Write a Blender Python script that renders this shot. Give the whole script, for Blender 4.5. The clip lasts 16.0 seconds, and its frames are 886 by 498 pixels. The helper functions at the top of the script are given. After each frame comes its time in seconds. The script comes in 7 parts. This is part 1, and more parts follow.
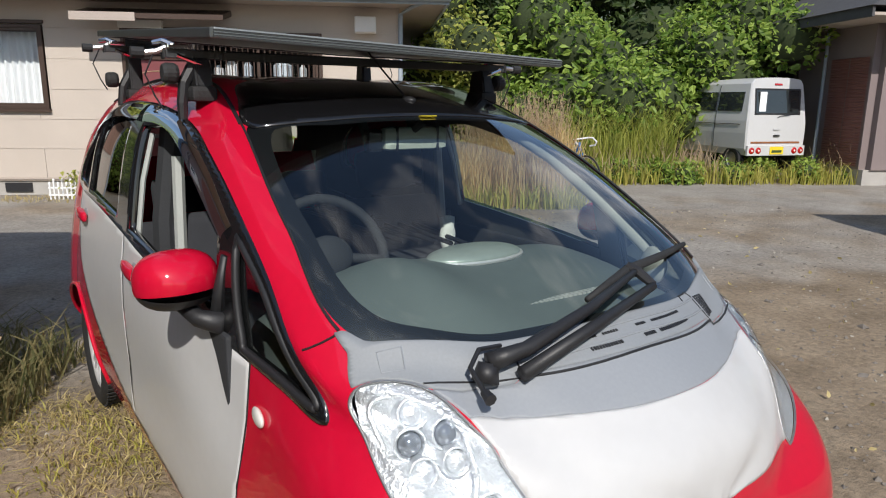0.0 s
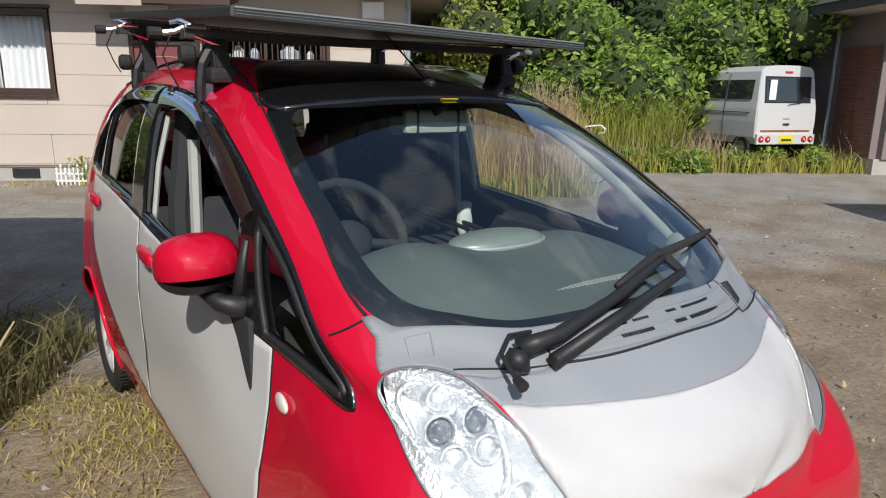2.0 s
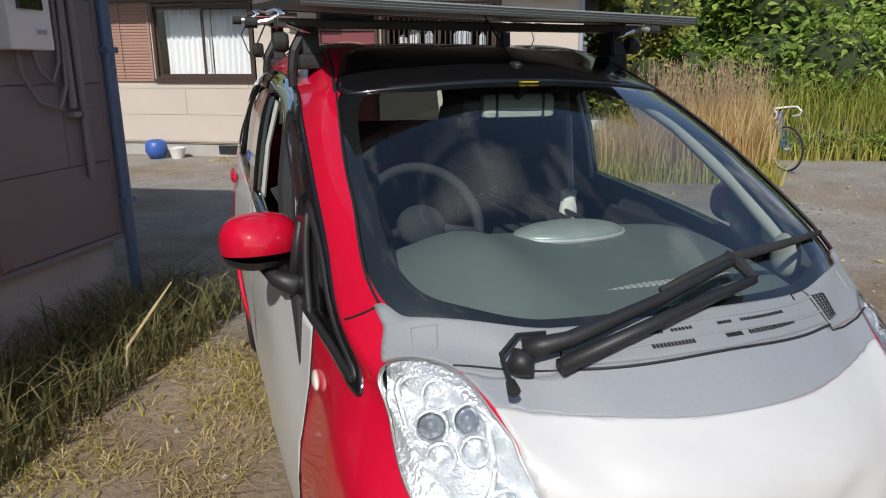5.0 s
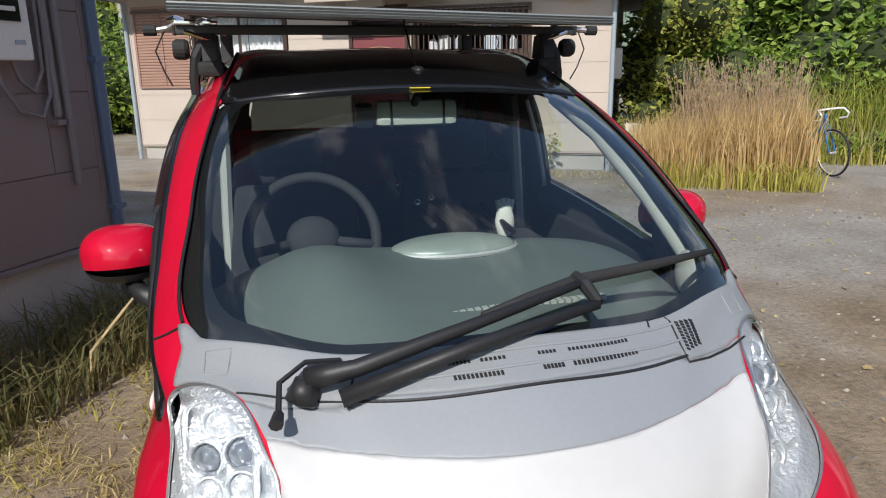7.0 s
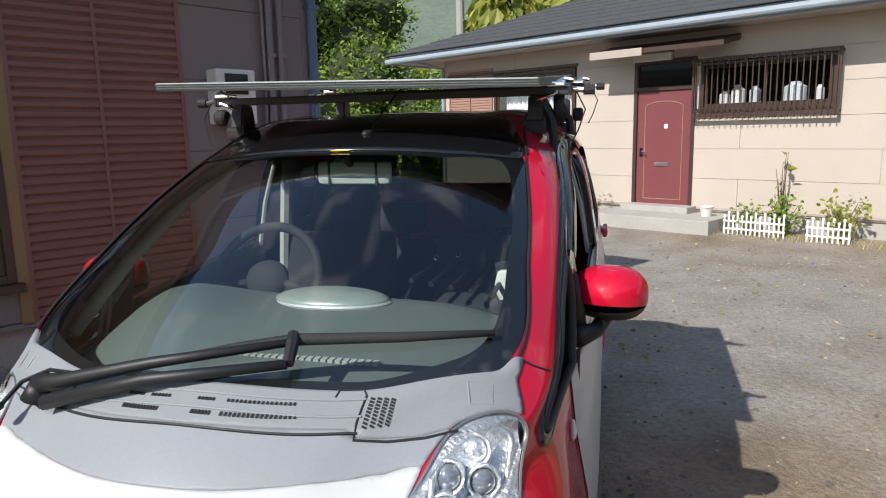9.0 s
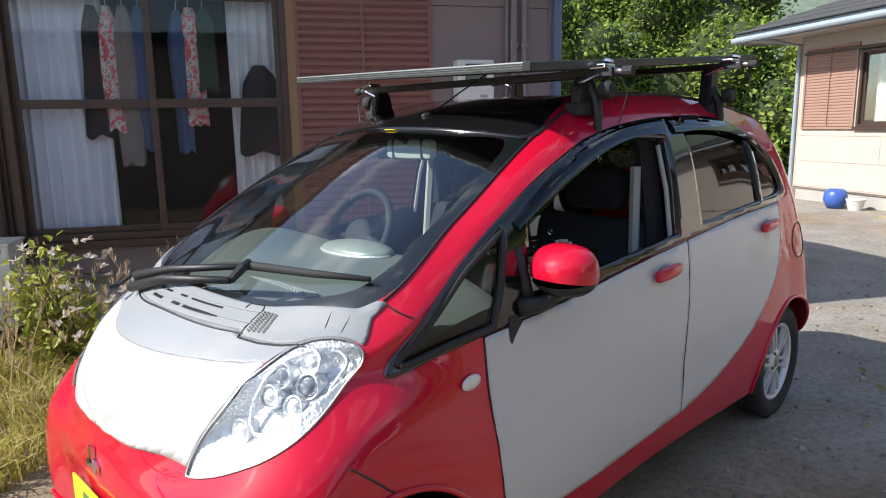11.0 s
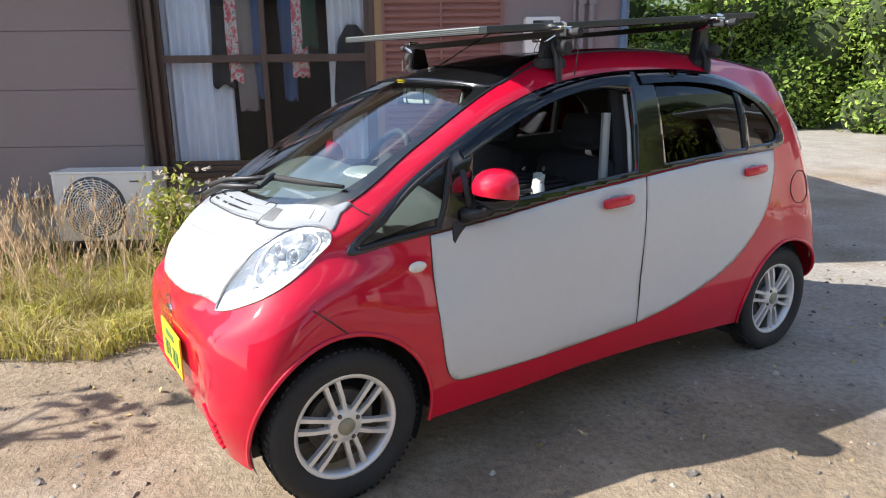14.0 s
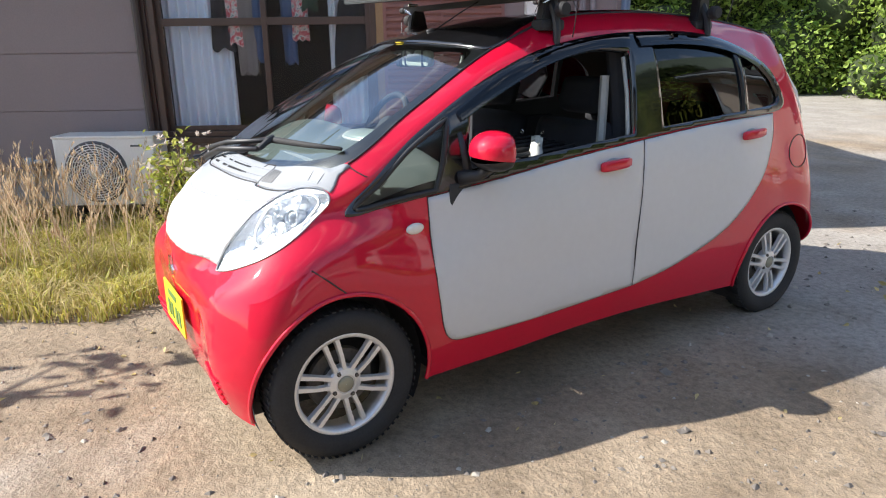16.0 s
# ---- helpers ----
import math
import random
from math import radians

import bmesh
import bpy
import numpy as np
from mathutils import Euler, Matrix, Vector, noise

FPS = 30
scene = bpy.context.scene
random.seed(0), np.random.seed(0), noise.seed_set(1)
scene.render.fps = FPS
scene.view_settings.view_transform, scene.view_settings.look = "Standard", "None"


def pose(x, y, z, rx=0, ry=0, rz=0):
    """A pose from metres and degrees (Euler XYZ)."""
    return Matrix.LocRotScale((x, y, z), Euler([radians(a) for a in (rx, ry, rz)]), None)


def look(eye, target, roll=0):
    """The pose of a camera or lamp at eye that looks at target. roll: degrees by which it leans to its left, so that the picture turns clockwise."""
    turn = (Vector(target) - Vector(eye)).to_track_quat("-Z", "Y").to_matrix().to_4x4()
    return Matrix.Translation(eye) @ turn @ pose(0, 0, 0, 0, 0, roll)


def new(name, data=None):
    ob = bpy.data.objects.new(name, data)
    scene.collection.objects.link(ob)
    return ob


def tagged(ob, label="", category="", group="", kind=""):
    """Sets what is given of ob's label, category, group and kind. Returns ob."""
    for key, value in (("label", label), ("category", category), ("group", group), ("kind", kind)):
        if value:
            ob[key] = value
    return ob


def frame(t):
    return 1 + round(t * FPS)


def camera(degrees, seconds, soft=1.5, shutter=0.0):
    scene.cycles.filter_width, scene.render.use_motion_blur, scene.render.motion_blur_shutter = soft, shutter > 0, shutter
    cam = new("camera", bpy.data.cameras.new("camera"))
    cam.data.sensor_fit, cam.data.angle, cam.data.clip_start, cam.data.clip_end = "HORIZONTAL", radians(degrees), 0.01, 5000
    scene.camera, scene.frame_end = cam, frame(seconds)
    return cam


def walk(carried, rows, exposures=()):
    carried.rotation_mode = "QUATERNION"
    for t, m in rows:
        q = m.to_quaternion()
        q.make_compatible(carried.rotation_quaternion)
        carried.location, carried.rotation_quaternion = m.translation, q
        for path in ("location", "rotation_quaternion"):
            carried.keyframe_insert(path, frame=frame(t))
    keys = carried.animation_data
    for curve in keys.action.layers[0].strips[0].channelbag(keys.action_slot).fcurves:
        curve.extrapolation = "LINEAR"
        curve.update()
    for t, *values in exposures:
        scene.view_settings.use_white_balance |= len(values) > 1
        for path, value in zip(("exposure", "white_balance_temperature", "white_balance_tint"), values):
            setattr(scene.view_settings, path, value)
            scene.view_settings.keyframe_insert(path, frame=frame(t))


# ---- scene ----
cam = camera(66.6, 16.0, soft=1.1)
EXPOSURES = [(0.0, 0.18), (3.4, 0.14), (4.2, 0.05), (7.0, 0.26), (8.0, 0.38), (9.0, 0.45), (9.7, 0.56), (11.8, 1.12), (13.0, 1.28), (14.5, 1.38), (16.0, 1.38)]
PATH = [
    (0, (-1.139, -1.067, 1.51), (-0.008, 0.527, 1.085), 0.6),
    (0.5, (-1.152, -1.05, 1.5), (-0.025, 0.543, 1.064), 0.7),
    (1, (-1.148, -1.031, 1.509), (-0.024, 0.561, 1.06), 0.7),
    (1.5, (-1.152, -1.035, 1.511), (-0.031, 0.559, 1.063), 0.7),
    (2, (-1.165, -1.017, 1.495), (-0.048, 0.577, 1.036), 0.8),
    (2.5, (-1.152, -1.013, 1.495), (-0.038, 0.579, 1.019), 0.8),
    (3, (-1.153, -1.011, 1.487), (-0.043, 0.578, 0.993), 0.8),
    (3.5, (-1.086, -1.052, 1.489), (0.02, 0.535, 0.98), 0.7),
    (4, (-0.958, -1.147, 1.509), (-0.059, 0.563, 0.994), 0.6),
    (4.2, (-0.919, -1.182, 1.526), (-0.143, 0.584, 1.0), 0.4),
    (6.3, (-0.761, -1.006, 1.46), (-0.178, 0.837, 0.947), -0.4),
    (6.5, (-0.698, -1.017, 1.473), (-0.125, 0.827, 0.955), -0.5),
    (7, (-0.388, -1.169, 1.506), (0.088, 0.707, 1.002), -0.8),
    (7.5, (-0.087, -1.186, 1.492), (0.165, 0.738, 1.007), -1.0),
    (8, (0.196, -1.128, 1.511), (0.298, 0.817, 1.057), -0.8),
    (8.5, (0.56, -1.242, 1.526), (0.442, 0.713, 1.123), -1.1),
    (9, (0.796, -1.2, 1.514), (0.299, 0.707, 1.175), -1.2),
    (9.5, (1.062, -1.094, 1.499), (0.179, 0.67, 1.172), -1.1),
    (9.7, (1.202, -1.09, 1.49), (0.208, 0.615, 1.166), -1.1),
    (11.8, (2.13, -0.8, 1.472), (0.644, 0.479, 1.076), -0.8),
    (12, (2.202, -0.883, 1.467), (0.715, 0.392, 1.063), -0.7),
    (12.5, (2.427, -0.912, 1.506), (0.878, 0.286, 1.096), -0.7),
    (13, (2.64, -0.822, 1.474), (1.011, 0.26, 1.051), -0.9),
    (13.5, (2.704, -0.825, 1.472), (1.06, 0.222, 1.027), -0.8),
    (14, (2.717, -0.832, 1.463), (1.07, 0.194, 0.98), -0.7),
    (14.5, (2.728, -0.841, 1.458), (1.086, 0.177, 0.94), -0.7),
    (15, (2.74, -0.849, 1.456), (1.102, 0.164, 0.916), -0.7),
    (15.5, (2.76, -0.844, 1.458), (1.125, 0.163, 0.899), -0.7),
    (16, (2.759, -0.833, 1.451), (1.128, 0.171, 0.875), -0.7),
]
walk(cam, [(t, look(eye, target, roll)) for t, eye, target, roll in PATH], EXPOSURES)

# ---- world and sun ----
SUN_EL, SUN_AZ = radians(40), 28.0
world = bpy.data.worlds.new("sky")
scene.world = world
world.use_nodes = True
wn = world.node_tree
sky = wn.nodes.new("ShaderNodeTexSky")
sky.sky_type, sky.sun_disc = "NISHITA", False
sky.sun_elevation, sky.sun_rotation = SUN_EL, radians(180 + SUN_AZ)
sky.air_density, sky.dust_density, sky.ozone_density = 1.0, 0.6, 1.5
# thin scattered clouds in the upper sky
tc = wn.nodes.new("ShaderNodeTexCoord")
cn = wn.nodes.new("ShaderNodeTexNoise")
cn.inputs["Scale"].default_value, cn.inputs["Detail"].default_value = 6.5, 8.0
cr = wn.nodes.new("ShaderNodeValToRGB")
cr.color_ramp.elements[0].position, cr.color_ramp.elements[1].position = 0.54, 0.80
mixc = wn.nodes.new("ShaderNodeMixRGB")
mixc.inputs[2].default_value = (8.0, 8.0, 8.2, 1)
bgw = wn.nodes["Background"]
bgw.inputs["Strength"].default_value = 0.108
wn.links.new(tc.outputs["Generated"], cn.inputs["Vector"])
wn.links.new(cn.outputs["Fac"], cr.inputs["Fac"])
wn.links.new(cr.outputs["Color"], mixc.inputs[0])
wn.links.new(sky.outputs["Color"], mixc.inputs[1])
wn.links.new(mixc.outputs["Color"], bgw.inputs["Color"])
sun_data = bpy.data.lights.new("sun", "SUN")
sun_data.energy, sun_data.angle, sun_data.color = 3.7, radians(0.55), (1.0, 0.953, 0.89)
sun_lamp = new("sun", sun_data)
sa = radians(SUN_AZ)
to_sun = Vector((-math.sin(sa) * math.cos(SUN_EL), -math.cos(sa) * math.cos(SUN_EL), math.sin(SUN_EL)))
sun_lamp.matrix_world = look(to_sun * 60, (0, 0, 0))

# ---- materials ----
def material(name, color, rough=0.6, metal=0.0, vary=0.12, scale=6.0, fine=60.0, bump=0.0, coat=0.0, color2=None, random_piece=0.0, emission=None):
    m = bpy.data.materials.new(name)
    m.use_nodes = True
    nt = m.node_tree
    b = nt.nodes["Principled BSDF"]
    b.inputs["Roughness"].default_value = rough
    b.inputs["Metallic"].default_value = metal
    b.inputs["Coat Weight"].default_value = coat
    b.inputs["Coat Roughness"].default_value = 0.03
    co = nt.nodes.new("ShaderNodeTexCoord")
    n1 = nt.nodes.new("ShaderNodeTexNoise")
    n1.inputs["Scale"].default_value, n1.inputs["Detail"].default_value = scale, 5.0
    n2 = nt.nodes.new("ShaderNodeTexNoise")
    n2.inputs["Scale"].default_value, n2.inputs["Detail"].default_value = fine, 3.0
    for n in (n1, n2):
        nt.links.new(co.outputs["Object"], n.inputs["Vector"])
    add = nt.nodes.new("ShaderNodeMath")
    add.operation = "ADD"
    nt.links.new(n1.outputs["Fac"], add.inputs[0])
    nt.links.new(n2.outputs["Fac"], add.inputs[1])
    last = add
    if random_piece:
        oi = nt.nodes.new("ShaderNodeObjectInfo")
        mr = nt.nodes.new("ShaderNodeMath")
        mr.operation = "MULTIPLY_ADD"
        mr.inputs[1].default_value = random_piece
        nt.links.new(oi.outputs["Random"], mr.inputs[0])
        nt.links.new(add.outputs[0], mr.inputs[2])
        last = mr
    ramp = nt.nodes.new("ShaderNodeMapRange")
    ramp.inputs[1].default_value, ramp.inputs[2].default_value = 0.6, 1.4
    nt.links.new(last.outputs[0], ramp.inputs[0])
    mx = nt.nodes.new("ShaderNodeMixRGB")
    c2 = color2 or tuple(min(1, c * (1 + vary)) for c in color)
    c1 = color if color2 else tuple(c * (1 - vary) for c in color)
    mx.inputs[1].default_value, mx.inputs[2].default_value = (*c1, 1), (*c2, 1)
    nt.links.new(ramp.outputs[0], mx.inputs[0])
    nt.links.new(mx.outputs[0], b.inputs["Base Color"])
    if bump:
        bp = nt.nodes.new("ShaderNodeBump")
        bp.inputs["Strength"].default_value, bp.inputs["Distance"].default_value = bump, 0.01
        nt.links.new(last.outputs[0], bp.inputs["Height"])
        nt.links.new(bp.outputs[0], b.inputs["Normal"])
    return m


def glass_material(name, tint, gloss=1.0, rough=0.0):
    m = bpy.data.materials.new(name)
    m.use_nodes = True
    nt = m.node_tree
    nt.nodes.remove(nt.nodes["Principled BSDF"])
    out = nt.nodes["Material Output"]
    tr = nt.nodes.new("ShaderNodeBsdfTransparent")
    tr.inputs[0].default_value = (*tint, 1)
    gl = nt.nodes.new("ShaderNodeBsdfGlossy")
    gl.inputs["Roughness"].default_value = rough
    fr = nt.nodes.new("ShaderNodeFresnel")
    fr.inputs["IOR"].default_value = 1.52
    mu = nt.nodes.new("ShaderNodeMath")
    mu.operation, mu.use_clamp = "MULTIPLY", True
    mu.inputs[1].default_value = gloss
    mix = nt.nodes.new("ShaderNodeMixShader")
    nt.links.new(fr.outputs[0], mu.inputs[0])
    nt.links.new(mu.outputs[0], mix.inputs[0])
    nt.links.new(tr.outputs[0], mix.inputs[1])
    nt.links.new(gl.outputs[0], mix.inputs[2])
    nt.links.new(mix.outputs[0], out.inputs["Surface"])
    return m


RED = material("red_paint", (0.56, 0.004, 0.030), 0.5, 0.0, 0.05, 2.0, 40, coat=1.0)
RED.node_tree.nodes["Principled BSDF"].inputs["Specular IOR Level"].default_value = 0.1
WHITE = material("white_paint", (0.57, 0.57, 0.57), 0.42, 0.0, 0.03, 2.0, 30, coat=0.3)
GREY_HOOD = material("grey_satin_film", (0.275, 0.293, 0.318), 0.5, 0.0, 0.05, 4, 120, 0.03)
COWL = material("cowl_plastic", (0.245, 0.262, 0.28), 0.6, 0.0, 0.06, 5, 160, 0.05)
BLACK_GLOSS = material("black_gloss", (0.008, 0.008, 0.009), 0.12, 0.0, 0.1, 3, 40, coat=0.6)
BLACK = material("black_plastic", (0.018, 0.018, 0.02), 0.5, 0.0, 0.15, 8, 150, 0.05)
RUBBER = material("rubber", (0.022, 0.022, 0.023), 0.78, 0.0, 0.3, 9, 120, 0.15)
DARK_TRIM = material("dark_trim", (0.03, 0.032, 0.036), 0.8, 0.0, 0.15, 8, 200, 0.1)
LIGHT_TRIM = material("light_grey_trim", (0.42, 0.44, 0.42), 0.75, 0.0, 0.06, 6, 200, 0.05)
DASH = material("dashboard_plastic", (0.12, 0.145, 0.14), 0.7, 0.0, 0.1, 8, 260, 0.1)
SEAT = material("seat_fabric", (0.03, 0.032, 0.038), 0.95, 0.0, 0.2, 10, 300, 0.2)
ALLOY = material("silver_alloy", (0.72, 0.72, 0.72), 0.38, 0.5, 0.08, 6, 120)
CHROME = material("chrome", (0.78, 0.78, 0.78), 0.08, 1.0, 0.04, 6, 60)
STEEL = material("galvanised_steel", (0.5, 0.5, 0.5), 0.35, 0.9, 0.12, 10, 80)
BRAKE = material("brake_metal", (0.12, 0.11, 0.1), 0.6, 0.6, 0.3, 12, 80, 0.1)
BAR = material("rack_bar", (0.045, 0.048, 0.05), 0.42, 0.2, 0.15, 8, 120)
BAR_GREY = material("rack_bar_grey", (0.22, 0.24, 0.24), 0.5, 0.3, 0.12, 8, 120)
LENS = glass_material("clear_lens", (0.97, 0.98, 0.98), 1.2)
REFLECTOR = material("headlamp_reflector", (0.84, 0.87, 0.90), 0.32, 0.8, 0.06, 40, 110, 0.5)
GLASS = glass_material("car_glass", (0.80, 0.89, 0.87), 2.4)
GLASS_SIDE = glass_material("side_glass", (0.62, 0.68, 0.66), 1.0)
GLASS_TINT = glass_material("privacy_glass", (0.09, 0.095, 0.095), 1.1)
VISOR = glass_material("smoked_acrylic", (0.10, 0.11, 0.13), 1.3)
YELLOW = material("plate_yellow", (0.80, 0.62, 0.03), 0.45, 0.0, 0.04)
AMBER = material("clear_marker", (0.75, 0.73, 0.68), 0.2, 0.0, 0.08, coat=1.0)
RED_LAMP = material("red_lamp", (0.45, 0.01, 0.01), 0.2, 0.0, 0.1, coat=1.0)
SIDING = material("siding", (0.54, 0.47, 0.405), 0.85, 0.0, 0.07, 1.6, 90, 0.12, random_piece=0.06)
# mauve siding of the near house; on the back house its darkness paints shade
SIDING_NEAR = material("siding_mauve_shade", (0.235, 0.188, 0.182), 0.85, 0.0, 0.07, 1.6, 90, 0.12, random_piece=0.06)
CONCRETE = material("concrete", (0.42, 0.40, 0.37), 0.9, 0.0, 0.16, 3, 70, 0.25)
BRONZE = material("bronze_aluminium", (0.085, 0.055, 0.042), 0.42, 0.35, 0.12, 5, 100)
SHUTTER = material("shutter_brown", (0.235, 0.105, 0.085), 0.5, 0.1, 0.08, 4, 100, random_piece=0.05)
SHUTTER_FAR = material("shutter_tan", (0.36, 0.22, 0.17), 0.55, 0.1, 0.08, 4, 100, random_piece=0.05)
DOOR_RED = material("door_maroon", (0.20, 0.055, 0.06), 0.45, 0.0, 0.08, 3, 80)
ROOF = material("roof_slate", (0.07, 0.068, 0.07), 0.75, 0.0, 0.2, 5, 60, 0.2)
EAVE = material("eave_board", (0.45, 0.38, 0.33), 0.8, 0.0, 0.08, 3, 60)
FASCIA = material("fascia_grey", (0.32, 0.37, 0.42), 0.5, 0.0, 0.08)
PIPE_BLUE = material("drain_pipe_blue", (0.10, 0.15, 0.24), 0.45, 0.0, 0.1)
PIPE_GREY = material("drain_pipe_grey", (0.33, 0.38, 0.43), 0.5, 0.0, 0.1)
PIPE_DARK = material("pipe_mauve_paint", (0.22, 0.19, 0.20), 0.55, 0.0, 0.1)
METAL_WHITE = material("white_enamel", (0.72, 0.70, 0.66), 0.45, 0.0, 0.08, 4, 80)
PLASTIC_WHITE = material("white_plastic", (0.8, 0.8, 0.8), 0.5, 0.0, 0.06)
CURTAIN_BLUE = material("curtain_pale_blue", (0.80, 0.85, 0.93), 0.9, 0.0, 0.06, 3, 120)
CURTAIN_WHITE = material("curtain_white", (0.82, 0.84, 0.86), 0.9, 0.0, 0.05, 3, 120)
# near-black that paints the shade inside rooms and floor vents
INNER_SHADE = material("inner_shade", (0.02, 0.02, 0.022), 0.9)
WINDOW_GLASS = glass_material("window_glass", (0.97, 0.98, 0.98), 0.6)
TERRACOTTA = material("pot_white", (0.7, 0.68, 0.64), 0.7, 0.0, 0.1)
POT_BLUE = material("pot_blue", (0.05, 0.12, 0.42), 0.4, 0.0, 0.2)
WOOD_POLE = material("pole_concrete", (0.36, 0.35, 0.33), 0.85, 0.0, 0.12, 5, 50, 0.1)
FRIT = material("black_ceramic", (0.012, 0.013, 0.015), 0.35, 0.0, 0.1)
WHITE_CLOTH = material("white_cloth", (0.74, 0.76, 0.72), 0.9, 0.0, 0.08, 20, 150, 0.2)


# ---- mesh helpers ----
def part(name, bm, mat, parent=None, label="", smooth=False, at=None):
    me = bpy.data.meshes.new(name)
    bm.normal_update()
    bm.to_mesh(me)
    bm.free()
    if smooth:
        me.polygons.foreach_set("use_smooth", [True] * len(me.polygons))
    me.materials.append(mat)
    ob = new(name, me)
    if parent is not None:
        ob.parent = parent
    if at is not None:
        ob.matrix_local = at
    return tagged(ob, label)


def thing(name, m, label, category, group="", kind=""):
    ob = new(name)
    ob.empty_display_size = 0.2
    ob.matrix_world = m
    return tagged(ob, label, category, group, kind)


def add_box(bm, x0, x1, y0, y1, z0, z1, bevel=0.0, m=None):
    ret = bmesh.ops.create_cube(bm, size=1.0)
    vs = ret["verts"]
    for v in vs:
        v.co = Vector(((x0 + x1) / 2 + v.co.x * (x1 - x0), (y0 + y1) / 2 + v.co.y * (y1 - y0), (z0 + z1) / 2 + v.co.z * (z1 - z0)))
        if m is not None:
            v.co = m @ v.co
    if bevel:
        es = list({e for v in vs for e in v.link_edges})
        bmesh.ops.bevel(bm, geom=es, offset=bevel, segments=2, affect="EDGES", profile=0.6)
    return bm


def box(x0, x1, y0, y1, z0, z1, bevel=0.0, m=None):
    return add_box(bmesh.new(), x0, x1, y0, y1, z0, z1, bevel, m)


def add_tube(bm, pts, r, sides=8, caps=True):
    """A round tube along points; r is a number or one radius a point."""
    pts = [Vector(p) for p in pts]
    n = len(pts)
    rings = []
    ref = None
    for i, p in enumerate(pts):
        d = (pts[min(i + 1, n - 1)] - pts[max(i - 1, 0)]).normalized()
        if ref is None:
            ref = d.orthogonal().normalized()
        ref = (ref - d * ref.dot(d)).normalized()
        s = d.cross(ref)
        rr = r[i] if isinstance(r, (list, tuple)) else r
        rings.append([bm.verts.new(p + (ref * math.cos(a) + s * math.sin(a)) * rr) for a in (math.tau * j / sides for j in range(sides))])
    for a, b in zip(rings, rings[1:]):
        for j in range(sides):
            bm.faces.new((a[j], a[(j + 1) % sides], b[(j + 1) % sides], b[j]))
    if caps:
        bm.faces.new(rings[0][::-1])
        bm.faces.new(rings[-1])
    return bm


def tube(pts, r, sides=8):
    return add_tube(bmesh.new(), pts, r, sides)


def add_lathe(bm, profile, seg=32, m=None, axis="x"):
    """Turn (radius, along) pairs round an axis."""
    m = m or Matrix()
    rings = []
    for rad, al in profile:
        ring = []
        for j in range(seg):
            a = math.tau * j / seg
            c, s = rad * math.cos(a), rad * math.sin(a)
            co = Vector((al, c, s)) if axis == "x" else Vector((c, s, al))
            ring.append(bm.verts.new(m @ co))
        rings.append(ring)
    for a, b in zip(rings, rings[1:]):
        for j in range(seg):
            bm.faces.new((a[j], a[(j + 1) % seg], b[(j + 1) % seg], b[j]))
    return bm


def add_ellipsoid(bm, c, r, u=16, v=10, m=None):
    ret = bmesh.ops.create_uvsphere(bm, u_segments=u, v_segments=v, radius=1.0)
    for w in ret["verts"]:
        w.co = Vector((c[0] + w.co.x * r[0], c[1] + w.co.y * r[1], c[2] + w.co.z * r[2]))
        if m is not None:
            w.co = m @ w.co
    return bm


SITE = pose(0, 0, 0, 0, 0, -30)


def site(u, v, z=0.0, rz=0.0):
    """Pose in the yard's own grid: u along the far house's front, v away from the road end."""
    return SITE @ pose(u, v, z, 0, 0, rz)

